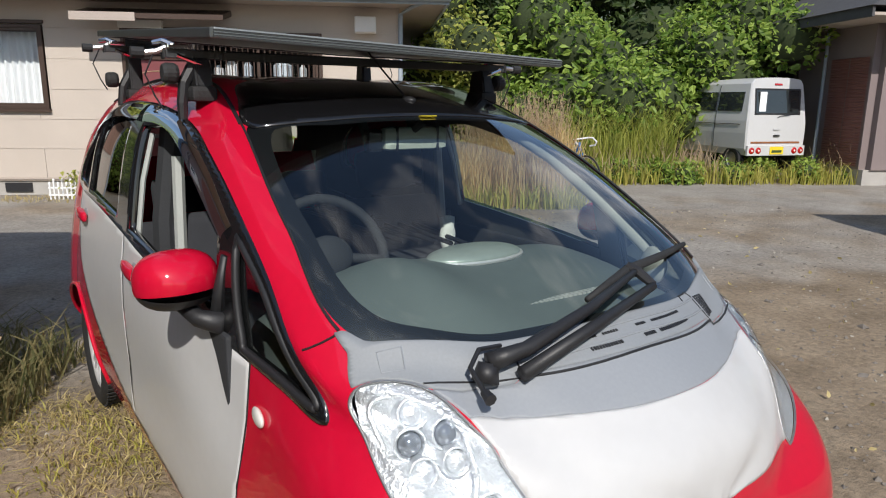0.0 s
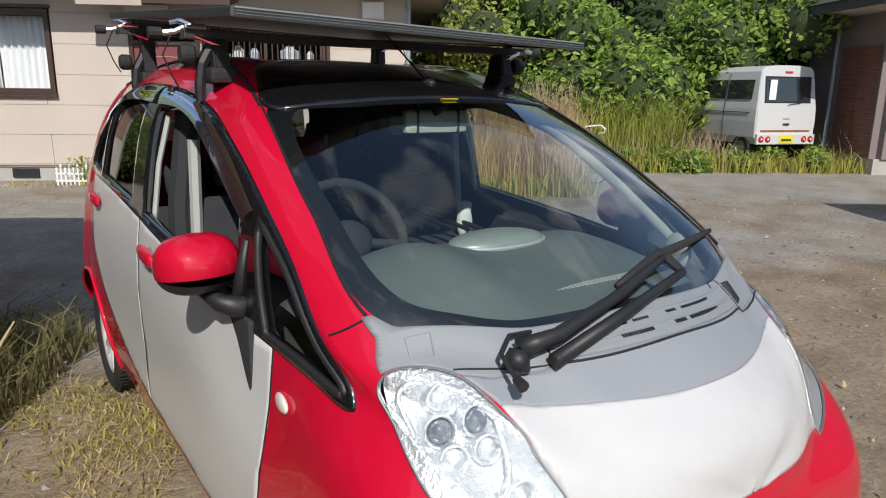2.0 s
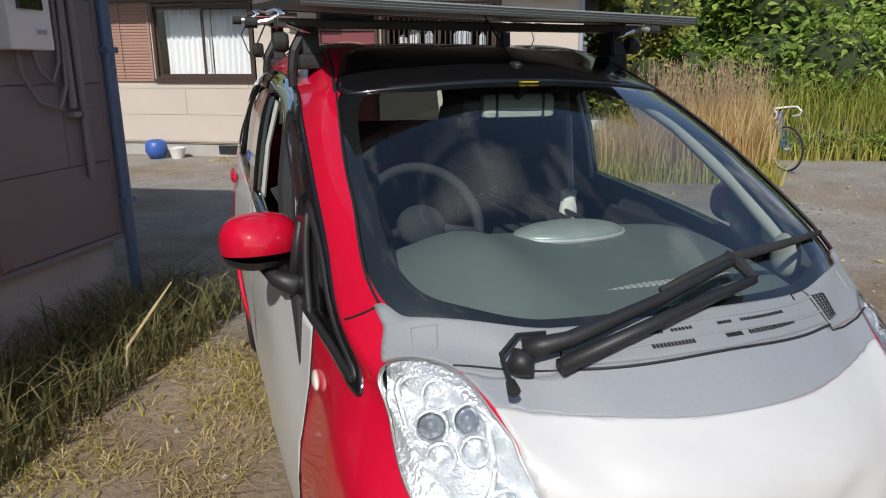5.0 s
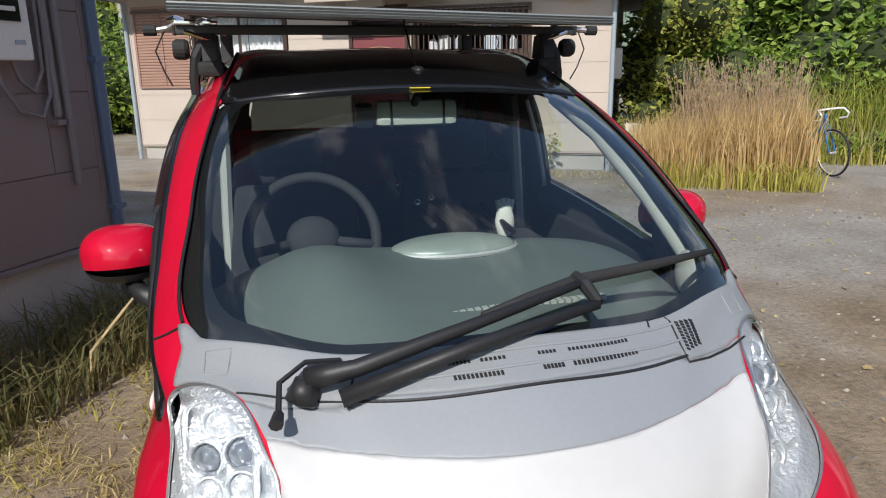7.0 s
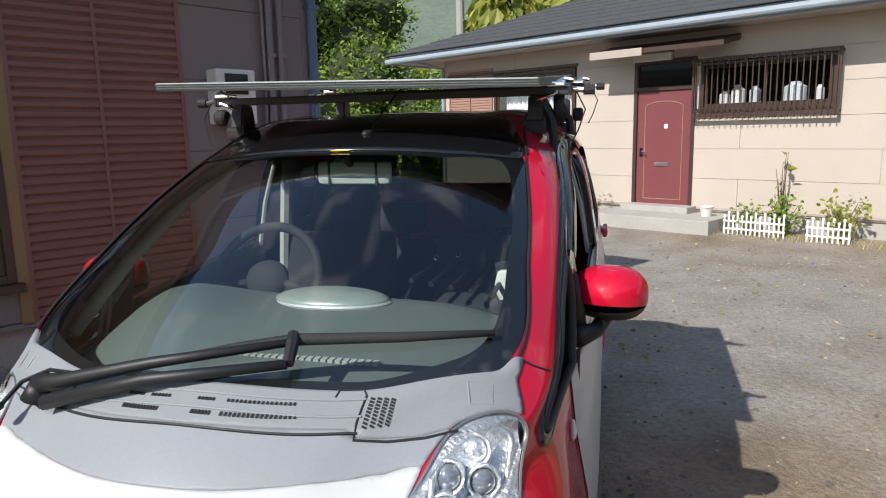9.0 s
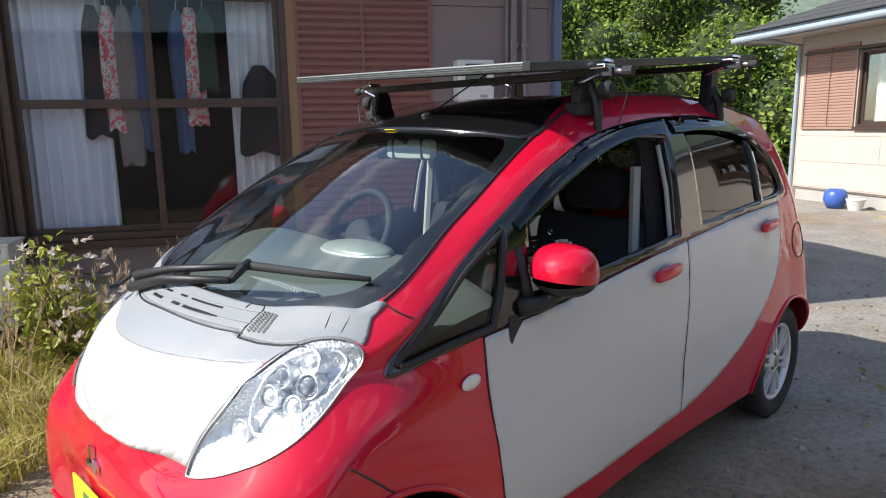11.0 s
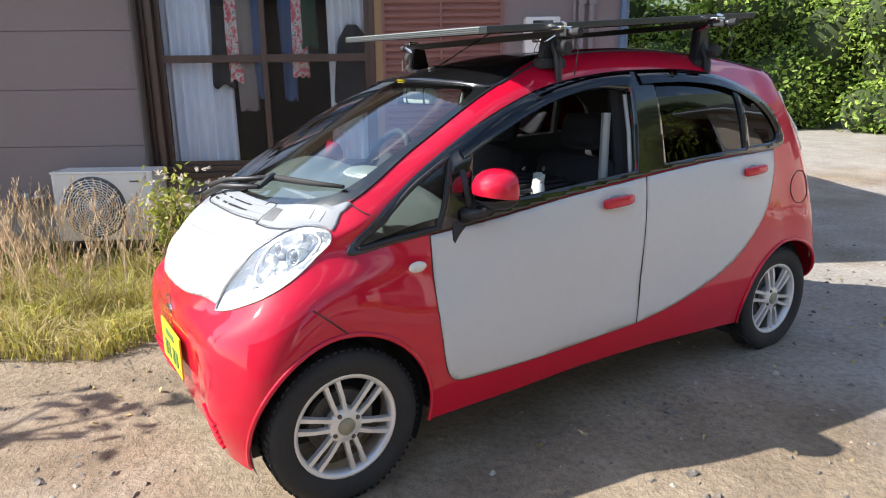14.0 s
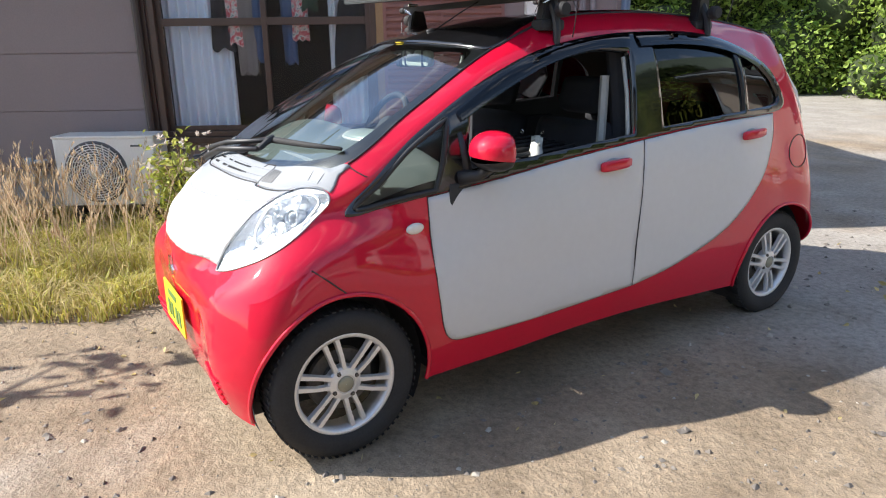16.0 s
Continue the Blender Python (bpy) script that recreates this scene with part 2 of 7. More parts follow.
# ---- ground ----
def ground_material():
    m = bpy.data.materials.new("yard_earth")
    m.use_nodes = True
    nt = m.node_tree
    b = nt.nodes["Principled BSDF"]
    b.inputs["Roughness"].default_value = 0.95
    co = nt.nodes.new("ShaderNodeTexCoord")
    def tex(scale, detail, rough=0.6):
        n = nt.nodes.new("ShaderNodeTexNoise")
        n.inputs["Scale"].default_value, n.inputs["Detail"].default_value, n.inputs["Roughness"].default_value = scale, detail, rough
        nt.links.new(co.outputs["Object"], n.inputs["Vector"])
        return n
    big, mid, fine, grit = tex(0.22, 4), tex(1.7, 6), tex(28, 6), tex(140, 3)
    def ramp(src, stops):
        r = nt.nodes.new("ShaderNodeValToRGB")
        while len(r.color_ramp.elements) < len(stops):
            r.color_ramp.elements.new(0.5)
        for e, (p, c) in zip(r.color_ramp.elements, stops):
            e.position, e.color = p, (*c, 1)
        nt.links.new(src, r.inputs[0])
        return r
    def mix(fac, a, c, mode="MIX"):
        x = nt.nodes.new("ShaderNodeMixRGB")
        x.blend_type = mode
        if isinstance(fac, float):
            x.inputs[0].default_value = fac
        else:
            nt.links.new(fac, x.inputs[0])
        nt.links.new(a, x.inputs[1])
        nt.links.new(c, x.inputs[2])
        return x.outputs[0]
    earth = ramp(mid.outputs["Fac"], [(0.3, (0.185, 0.138, 0.09)), (0.5, (0.275, 0.212, 0.145)), (0.72, (0.37, 0.295, 0.21))])
    paving = ramp(mid.outputs["Fac"], [(0.3, (0.26, 0.235, 0.205)), (0.7, (0.38, 0.35, 0.31))])
    sep = nt.nodes.new("ShaderNodeSeparateXYZ")
    nt.links.new(co.outputs["Object"], sep.inputs[0])
    plan = nt.nodes.new("ShaderNodeMapRange")
    for k, v in ((1, -0.5), (2, 3.0), (3, -0.16), (4, 0.07)):
        plan.inputs[k].default_value = v
    nt.links.new(sep.outputs[1], plan.inputs[0])
    blend = nt.nodes.new("ShaderNodeMath")
    nt.links.new(big.outputs["Fac"], blend.inputs[0])
    nt.links.new(plan.outputs[0], blend.inputs[1])
    msk = ramp(blend.outputs[0], [(0.44, (0, 0, 0)), (0.58, (1, 1, 1))])
    base = mix(msk.outputs[0], earth.outputs[0], paving.outputs[0])
    spots = ramp(fine.outputs["Fac"], [(0.30, (0.72, 0.70, 0.67)), (0.5, (1.0, 1.0, 1.0)), (0.70, (1.25, 1.22, 1.18))])
    c = mix(1.0, base, spots.outputs[0], "MULTIPLY")
    g = ramp(grit.outputs["Fac"], [(0.35, (0.7, 0.7, 0.7)), (0.65, (1.2, 1.2, 1.2))])
    c = mix(0.55, c, g.outputs[0], "MULTIPLY")
    nt.links.new(c, b.inputs["Base Color"])
    hs = nt.nodes.new("ShaderNodeMath")
    hs.operation = "MULTIPLY_ADD"
    hs.inputs[1].default_value = 0.35
    nt.links.new(grit.outputs["Fac"], hs.inputs[0])
    nt.links.new(fine.outputs["Fac"], hs.inputs[2])
    bp = nt.nodes.new("ShaderNodeBump")
    bp.inputs["Strength"].default_value, bp.inputs["Distance"].default_value = 0.8, 0.02
    nt.links.new(hs.outputs[0], bp.inputs["Height"])
    nt.links.new(bp.outputs[0], b.inputs["Normal"])
    return m


EARTH = ground_material()


def ground_height(x, y):
    """Gentle unevenness of the yard, level under the car and the houses."""
    p = Vector((x * 0.5, y * 0.5, 0.3))
    h = 0.035 * noise.noise(p) + 0.015 * noise.noise(p * 3.1)
    near = max(0.0, 1 - math.hypot(x, y - 1.2) / 3.0)
    return h * (1 - near) - 0.005


def build_ground():
    bm = bmesh.new()
    def sheet(us, vs, hole=None):
        grid = [[bm.verts.new((x, y, ground_height(x, y) if max(abs(x), abs(y)) < 24 else 0)) for x in us] for y in vs]
        for j in range(len(vs) - 1):
            for i in range(len(us) - 1):
                bm.faces.new((grid[j][i], grid[j][i + 1], grid[j + 1][i + 1], grid[j + 1][i]))
    inner = [-25 + 0.25 * i for i in range(201)]
    outer = [-900, -300, -120, -60, -35]
    line = outer + inner + [-a for a in outer[::-1]]
    sheet(line, line)
    g = part("ground", bm, EARTH, None, smooth=True)
    tagged(g, "bare brown earth and worn grey paving yard with grit", "ground", kind="structure")


build_ground()


# ---- small builders for the houses ----
def corrugated(w, h, pitch=0.045, depth=0.012):
    """A ribbed shutter leaf in the x-z plane, its face towards -y."""
    bm = bmesh.new()
    rows = max(2, int(h / pitch))
    prof = []
    for i in range(rows):
        z = h * i / rows
        dz = h / rows
        prof += [(0.0, z), (-depth, z + dz * 0.25), (-depth, z + dz * 0.7), (0.0, z + dz * 0.95)]
    prof.append((0.0, h))
    a = [bm.verts.new((0, y, z)) for y, z in prof]
    b = [bm.verts.new((w, y, z)) for y, z in prof]
    c = [bm.verts.new((0, 0.02, z)) for z in (0, h)]
    d = [bm.verts.new((w, 0.02, z)) for z in (0, h)]
    for i in range(len(prof) - 1):
        bm.faces.new((a[i], b[i], b[i + 1], a[i + 1]))
    bm.faces.new((c[0], c[1], d[1], d[0]))
    return bm


def curtain(w, h, folds, depth=0.04, seed=1):
    rnd = random.Random(seed)
    bm = bmesh.new()
    n = folds * 8
    ph = [rnd.uniform(0.7, 1.3) for _ in range(folds + 1)]
    rows = 6
    grid = []
    for j in range(rows + 1):
        z = h * j / rows
        grid.append([bm.verts.new((w * i / n, depth * ph[int(i / 8) % (folds + 1)] * math.sin(math.tau * i / 8 + 0.3 * math.sin(j + i * 0.05)), z)) for i in range(n + 1)])
    for j in range(rows):
        for i in range(n):
            bm.faces.new((grid[j][i], grid[j][i + 1], grid[j + 1][i + 1], grid[j + 1][i]))
    return bm


def wall_with_openings(x0, x1, z0, z1, thick, holes):
    """A wall in the x-z plane, outer face at y = 0, going back by thick. holes: (x0, x1, z0, z1)."""
    bm = bmesh.new()
    xs = sorted({x0, x1, *[a for h in holes for a in h[:2]]})
    zs = sorted({z0, z1, *[a for h in holes for a in h[2:]]})
    for i in range(len(xs) - 1):
        for j in range(len(zs) - 1):
            cx, cz = (xs[i] + xs[i + 1]) / 2, (zs[j] + zs[j + 1]) / 2
            if any(h[0] < cx < h[1] and h[2] < cz < h[3] for h in holes):
                continue
            add_box(bm, xs[i], xs[i + 1], 0, thick, zs[j], zs[j + 1])
    bmesh.ops.remove_doubles(bm, verts=bm.verts, dist=1e-4)
    return bm


def siding_boards(parent, mat, x0, x1, z0, z1, holes, board=0.455, butt=3.03):
    """Siding boards with open joints, each its own piece, on the wall's face."""
    z = z0
    row = 0
    while z < z1 - 0.02:
        zt = min(z + board, z1)
        x = x0 - (1.2 if row % 2 else 0)
        spans = []
        while x < x1:
            spans.append((max(x, x0), min(x + butt, x1)))
            x += butt
        for a, b in spans:
            if b - a < 0.05:
                continue
            cuts = sorted({a, b, *[c for h in holes if h[2] < zt and h[3] > z for c in h[:2] if a < c < b]})
            for c0, c1 in zip(cuts, cuts[1:]):
                segs = [(z, zt)]
                for h in holes:
                    if h[0] < (c0 + c1) / 2 < h[1]:
                        out = []
                        for s0, s1 in segs:
                            if h[3] <= s0 or h[2] >= s1:
                                out.append((s0, s1))
                            else:
                                if s0 < h[2]:
                                    out.append((s0, h[2]))
                                if s1 > h[3]:
                                    out.append((h[3], s1))
                        segs = out
                for s0, s1 in segs:
                    if s1 - s0 > 0.02:
                        e0 = 0.003 if c0 == a else 0.0
                        e1 = 0.003 if c1 == b else 0.0
                        part("siding_board", box(c0 + e0, c1 - e1, -0.014, 0.0, s0 + 0.003, s1 - 0.003), mat, parent)
        z = zt
        row += 1


def sliding_window(parent, x0, x1, z0, z1, rail=None, mat=BRONZE, name="window", label="", panes=2, depth=0.09):
    """A two-leaf sliding window: frame, leaves and glass, set into a wall whose face is y = 0."""
    f = 0.045
    bm = bmesh.new()
    for a in ((x0, x0 + f, z0, z1), (x1 - f, x1, z0, z1), (x0 + f, x1 - f, z0, z0 + f), (x0 + f, x1 - f, z1 - f, z1)):
        add_box(bm, a[0], a[1], -0.035, depth, a[2], a[3], 0.004)
    fr = part("window_frame", bm, mat, parent, label)
    w = (x1 - x0 - 2 * f) / panes
    s = 0.04
    for i in range(panes):
        xa, xb = x0 + f + w * i - (0.015 if i else 0), x0 + f + w * (i + 1) + (0.015 if i < panes - 1 else 0)
        yy = 0.0 if i % 2 else 0.03
        bm = bmesh.new()
        bars = [(xa, xa + s, z0 + f, z1 - f), (xb - s, xb, z0 + f, z1 - f), (xa + s, xb - s, z0 + f, z0 + f + s), (xa + s, xb - s, z1 - f - s, z1 - f)]
        if rail:
            bars.append((xa + s, xb - s, rail - 0.03, rail + 0.03))
        for a in bars:
            add_box(bm, a[0], a[1], yy - 0.012, yy + 0.014, a[2], a[3], 0.003)
        leaf = part("sash", bm, mat, parent)
        p = part("pane", box(xa + s, xb - s, yy - 0.002, yy + 0.002, z0 + f + s, z1 - f - s), WINDOW_GLASS, leaf)
        p.visible_shadow = False
    part("window_sill", box(x0 - 0.03, x1 + 0.03, -0.075, 0.0, z0 - 0.05, z0 - 0.002, 0.004), mat, parent)
    return fr


# ---- near house, its wall in shade beside the car ----
def near_house():
    root = thing("near_house", SITE @ pose(-2.96, 0, 0, 0, 0, 90), "single-storey house with mauve-brown siding in shade and bronze window frames", "house")
    # local x runs along +v, local -y is the outer face (+u)
    H = 2.86
    hole_win = (-1.53, 0.33, 0.72, 2.45)
    hole_shut = (0.36, 1.32, 0.52, 2.45)
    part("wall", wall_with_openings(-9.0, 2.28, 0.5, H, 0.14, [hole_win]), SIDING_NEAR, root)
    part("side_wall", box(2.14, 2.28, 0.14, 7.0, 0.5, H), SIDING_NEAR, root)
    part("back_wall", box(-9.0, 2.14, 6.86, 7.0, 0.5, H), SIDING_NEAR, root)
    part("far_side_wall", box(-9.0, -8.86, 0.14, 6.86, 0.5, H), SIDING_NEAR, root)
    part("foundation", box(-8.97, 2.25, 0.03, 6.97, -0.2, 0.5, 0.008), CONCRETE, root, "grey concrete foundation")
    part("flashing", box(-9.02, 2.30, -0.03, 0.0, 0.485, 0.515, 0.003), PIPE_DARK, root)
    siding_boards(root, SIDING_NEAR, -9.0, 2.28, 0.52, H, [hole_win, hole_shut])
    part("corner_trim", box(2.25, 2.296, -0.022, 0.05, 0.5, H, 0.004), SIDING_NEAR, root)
    # eave and roof
    part("eave", box(-9.6, 2.88, -0.60, 7.6, H, H + 0.05), EAVE, root)
    bm = bmesh.new()
    lo = [bm.verts.new(c) for c in ((-9.68, -0.68, H + 0.05), (2.96, -0.68, H + 0.05), (2.96, 7.68, H + 0.05), (-9.68, 7.68, H + 0.05))]
    mid = [bm.verts.new((v.co.x, v.co.y, H + 0.17)) for v in lo]
    rid = [bm.verts.new((-6.0, 3.5, H + 1.6)), bm.verts.new((-0.7, 3.5, H + 1.6))]
    for i in range(4):
        bm.faces.new((lo[i], lo[(i + 1) % 4], mid[(i + 1) % 4], mid[i]))
    bm.faces.new((mid[0], mid[1], rid[1], rid[0]))
    bm.faces.new((mid[1], mid[2], rid[1]))
    bm.faces.new((mid[2], mid[3], rid[0], rid[1]))
    bm.faces.new((mid[3], mid[0], rid[0]))
    bm.faces.new(lo[::-1])
    part("roof", bm, ROOF, root)
    # big sliding window; a near-black lining paints the room's shade behind it
    win = part("window_reveal", wall_with_openings(-1.53, 0.33, 0.72, 2.45, 0.10, [(-1.49, 0.29, 0.76, 2.41)]), BRONZE, root)
    sliding_window(root, -1.50, 0.30, 0.75, 2.42, rail=1.66, label="tall bronze sliding window with a middle rail")
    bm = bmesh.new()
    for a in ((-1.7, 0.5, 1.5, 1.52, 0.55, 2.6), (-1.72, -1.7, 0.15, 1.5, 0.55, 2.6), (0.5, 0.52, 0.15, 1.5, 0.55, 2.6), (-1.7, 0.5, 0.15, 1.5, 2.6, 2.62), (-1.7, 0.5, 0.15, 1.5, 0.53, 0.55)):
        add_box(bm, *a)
    part("room_shade_lining", bm, INNER_SHADE, root)
    part("door_post", box(-1.62, -1.53, -0.02, 0.02, 0.5, 2.5, 0.003), BRONZE, root)
    part("jamb_cover", box(0.30, 0.36, -0.03, 0.02, 0.5, 2.5, 0.003), material("ochre_wood", (0.28, 0.17, 0.08), 0.6), root)
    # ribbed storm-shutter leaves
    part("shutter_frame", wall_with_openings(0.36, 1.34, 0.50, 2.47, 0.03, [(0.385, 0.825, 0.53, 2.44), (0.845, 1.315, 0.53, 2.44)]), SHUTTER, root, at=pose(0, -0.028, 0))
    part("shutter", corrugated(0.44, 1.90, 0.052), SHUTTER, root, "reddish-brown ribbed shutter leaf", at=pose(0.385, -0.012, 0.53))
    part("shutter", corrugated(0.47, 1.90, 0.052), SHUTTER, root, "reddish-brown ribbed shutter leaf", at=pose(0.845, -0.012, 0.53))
    # pipes
    for x, r, mt in ((1.97, 0.022, PIPE_DARK), (2.05, 0.022, PIPE_DARK)):
        pp = part("pipe", tube([(x, -0.045, 0.9 if x > 2 else 1.3), (x, -0.045, H)], r, 10), mt, root)
        for z in (1.25, 2.05, 2.6):
            part("bracket", box(x - 0.03, x + 0.03, -0.07, 0.0, z, z + 0.03, 0.003), mt, pp)
    dp = part("drain_pipe", tube([(2.315, -0.05, 0.1), (2.315, -0.05, H - 0.1), (2.40, -0.35, H - 0.02), (2.45, -0.58, H)], 0.036, 12), PIPE_BLUE, root, "dark blue plastic drain pipe")
    for z in (0.7, 1.6, 2.4):
        part("bracket", box(2.27, 2.36, -0.09, 0.0, z, z + 0.035, 0.003), PIPE_BLUE, dp)
    part("gutter_pipe", tube([(-1.585, -0.05, 0.45), (-1.585, -0.05, H)], 0.032, 10), material("dark_brown_pipe", (0.05, 0.035, 0.03), 0.5), root)
    # slatted underfloor vent
    vent = part("floor_vent", box(0.3, 0.75, 0.0, 0.03, 0.16, 0.34), INNER_SHADE, root)
    for i in range(5):
        part("slat", box(0.3, 0.75, -0.006, 0.012, 0.17 + i * 0.035, 0.185 + i * 0.035), PIPE_DARK, vent)
    return root


near = near_house()
NEAR = SITE @ pose(-2.96, 0, 0, 0, 0, 90)

# meter box with its cables
mb = thing("meter_box", NEAR @ pose(1.50, -0.014, 1.60), "cream electricity meter box with a dark window and cable", "meter box")
part("case", box(0.0, 0.28, -0.13, 0.0, 0.0, 0.35, 0.012), METAL_WHITE, mb)
part("meter_window", box(0.06, 0.22, -0.142, -0.128, 0.19, 0.32, 0.004), BLACK_GLOSS, mb)
part("dial_bars", box(0.09, 0.19, -0.146, -0.141, 0.24, 0.262), METAL_WHITE, mb)
part("latch", box(0.17, 0.23, -0.14, -0.13, 0.08, 0.10, 0.003), PIPE_GREY, mb)
part("cable", tube([(0.10, -0.06, 0.0), (0.12, -0.05, -0.12), (0.22, -0.04, -0.26), (0.36, -0.04, -0.30), (0.43, -0.04, -0.18), (0.45, -0.04, 0.2), (0.45, -0.04, 0.9)], 0.011, 8), PIPE_DARK, mb)
part("cable", tube([(0.20, -0.06, 0.0), (0.24, -0.05, -0.10), (0.33, -0.04, -0.16), (0.40, -0.04, -0.05), (0.41, -0.04, 0.3), (0.41, -0.04, 0.9)], 0.011, 8), PIPE_DARK, mb)

# curtains and washing behind the big window
for x, w, mt, lab, sd in ((-1.45, 0.55, CURTAIN_BLUE, "pale blue curtain hanging behind the window", 1), (-0.10, 0.36, CURTAIN_WHITE, "white and blue curtain gathered by the window", 2)):
    cu = thing("curtain", NEAR @ pose(x, 0.155, 0.74), lab, "curtain")
    part("cloth", curtain(w, 1.72, int(w * 14), 0.035, sd), mt, cu, smooth=True)
    part("rail", box(0, w, -0.01, 0.01, 1.72, 1.74), BRONZE, cu)


def garment(name, x, w, ztop, length, mat, label, cat, seed, sleeves=True):
    rnd = random.Random(seed)
    root = thing(name, NEAR @ pose(x, 0.105, ztop), label, cat, "washing on the rail")
    bm = bmesh.new()
    n, rows = 10, 10
    rings = []
    for j in range(rows + 1):
        f = j / rows
        hw = w / 2 * (0.35 + 0.65 * min(1, f * 6)) * (1 - 0.12 * math.sin(f * 3 + seed))
        ring = []
        for i in range(n * 2):
            a = math.tau * i / (n * 2)
            ring.append(bm.verts.new((hw * math.cos(a) * (1 + 0.15 * math.sin(3 * a + seed + f * 2)), 0.035 * math.sin(a) * (1 + 0.3 * math.sin(5 * a + f * 4)), -length * f + 0.02 * math.sin(4 * a + seed) * f)))
        rings.append(ring)
    for a, b in zip(rings, rings[1:]):
        for i in range(n * 2):
            bm.faces.new((a[i], b[i], b[(i + 1) % (n * 2)], a[(i + 1) % (n * 2)]))
    part("cloth", bm, mat, root, smooth=True)
    part("hook", tube([(0, 0, 0), (0, 0, 0.05), (0.015, 0, 0.075), (0, 0, 0.09), (-0.012, 0, 0.075)], 0.003, 6), STEEL, root)
    return root


def floral_material():
    m = material("floral_print", (0.72, 0.66, 0.62), 0.9, 0.0, 0.05)
    nt = m.node_tree
    b = nt.nodes["Principled BSDF"]
    vo = nt.nodes.new("ShaderNodeTexNoise")
    vo.inputs["Scale"].default_value = 26
    co = nt.nodes.new("ShaderNodeTexCoord")
    r = nt.nodes.new("ShaderNodeValToRGB")
    for p, c in ((0.56, (0.7, 0.64, 0.6, 1)), (0.62, (0.55, 0.06, 0.08, 1))):
        e = r.color_ramp.elements.new(p)
        e.color = c
    r.color_ramp.elements[0].color = (0.25, 0.33, 0.3, 1)
    r.color_ramp.elements[0].position = 0.36
    r.color_ramp.elements[1].position = 0.42
    r.color_ramp.elements[1].color = (0.72, 0.66, 0.62, 1)
    nt.links.new(co.outputs["Object"], vo.inputs["Vector"])
    nt.links.new(vo.outputs["Fac"], r.inputs[0])
    nt.links.new(r.outputs[0], b.inputs["Base Color"])
    return m


FLORAL = floral_material()
CL_DARK = material("cloth_black", (0.02, 0.02, 0.025), 0.95, 0, 0.2, 6, 120)
CL_GREY = material("cloth_taupe", (0.22, 0.19, 0.18), 0.95, 0, 0.15, 6, 120)
CL_NAVY = material("cloth_navy", (0.06, 0.10, 0.2), 0.95, 0, 0.15, 6, 120)
CL_GREEN = material("cloth_dark_green", (0.03, 0.06, 0.04), 0.95, 0, 0.15, 6, 120)
for x, w, zt, ln, mt, lab, cat, sd in (
        (-0.96, 0.17, 2.30, 0.86, CL_DARK, "black garment on a hanger behind the window", "garment", 1),
        (-0.86, 0.13, 2.30, 0.82, FLORAL, "printed blouse on a hanger behind the window", "blouse", 2),
        (-0.76, 0.15, 2.30, 1.05, CL_GREY, "taupe trousers hung behind the window", "trousers", 3),
        (-0.66, 0.12, 2.30, 0.95, CL_NAVY, "navy garment hung behind the window", "garment", 4),
        (-0.42, 0.12, 2.28, 0.95, CL_NAVY, "blue shirt on a hanger behind the window", "shirt", 5),
        (-0.34, 0.16, 2.30, 0.78, FLORAL, "floral red and white blouse on a hanger", "blouse", 6),
        (-0.25, 0.14, 2.30, 0.55, CL_GREEN, "dark green top on a hanger", "top", 7),
        (0.10, 0.26, 1.92, 0.62, CL_DARK, "black skirt hung before the curtain", "skirt", 8)):
    garment("garment", x, w, zt, ln, mt, lab, cat, sd)
rail = thing("clothes_rail", NEAR @ pose(-1.2, 0.105, 2.375), "white plastic clothes rail hung behind the window", "clothes rail")
part("pole", tube([(0, 0, 0), (1.35, 0, 0)], 0.012, 8), PLASTIC_WHITE, rail)

# outdoor unit of the air conditioner
ac = thing("air_conditioner", NEAR @ pose(-2.23, -0.40, 0.0), "white air-conditioner outdoor unit with a round fan grille", "air conditioner")
part("body", box(0, 0.78, 0.0, 0.29, 0.26, 0.80, 0.015), METAL_WHITE, ac)
part("lid", box(-0.005, 0.785, -0.006, 0.295, 0.792, 0.812, 0.006), METAL_WHITE, ac)
bm = bmesh.new()
add_lathe(bm, [(0.0, -0.004), (0.215, -0.004), (0.225, -0.012), (0.235, -0.012), (0.245, 0.0)], 48, Matrix.Translation((0.31, 0, 0.53)) @ Matrix.Rotation(radians(90), 4, "Z"))
part("fan_mouth", bm, material("fan_shadow", (0.10, 0.10, 0.10), 0.8), ac, smooth=False)
bm = bmesh.new()
for k in range(11):
    r = 0.03 + 0.019 * k
    pts = [(0.31 + r * math.cos(math.tau * i / 36), -0.022, 0.53 + r * math.sin(math.tau * i / 36)) for i in range(37)]
    add_tube(bm, pts, 0.0042, 5, False)
for k in range(24):
    a = math.tau * k / 24
    add_tube(bm, [(0.31 + 0.03 * math.cos(a), -0.024, 0.53 + 0.03 * math.sin(a)), (0.31 + 0.12 * math.cos(a + 0.25), -0.024, 0.53 + 0.12 * math.sin(a + 0.25)), (0.31 + 0.232 * math.cos(a + 0.7), -0.02, 0.53 + 0.232 * math.sin(a + 0.7))], 0.004, 5, False)
part("fan_grille", bm, METAL_WHITE, ac, "white wire fan grille")
bm = bmesh.new()
add_ellipsoid(bm, (0.31, -0.024, 0.53), (0.035, 0.012, 0.035))
part("grille_hub", bm, METAL_WHITE, ac, smooth=True)
part("brand_bars", box(0.60, 0.69, -0.003, 0.001, 0.725, 0.738), material("logo_grey", (0.08, 0.08, 0.09), 0.5), ac)
for x in (0.08, 0.62):
    part("foot", box(x, x + 0.08, 0.0, 0.29, 0.12, 0.26, 0.006), BLACK, ac)
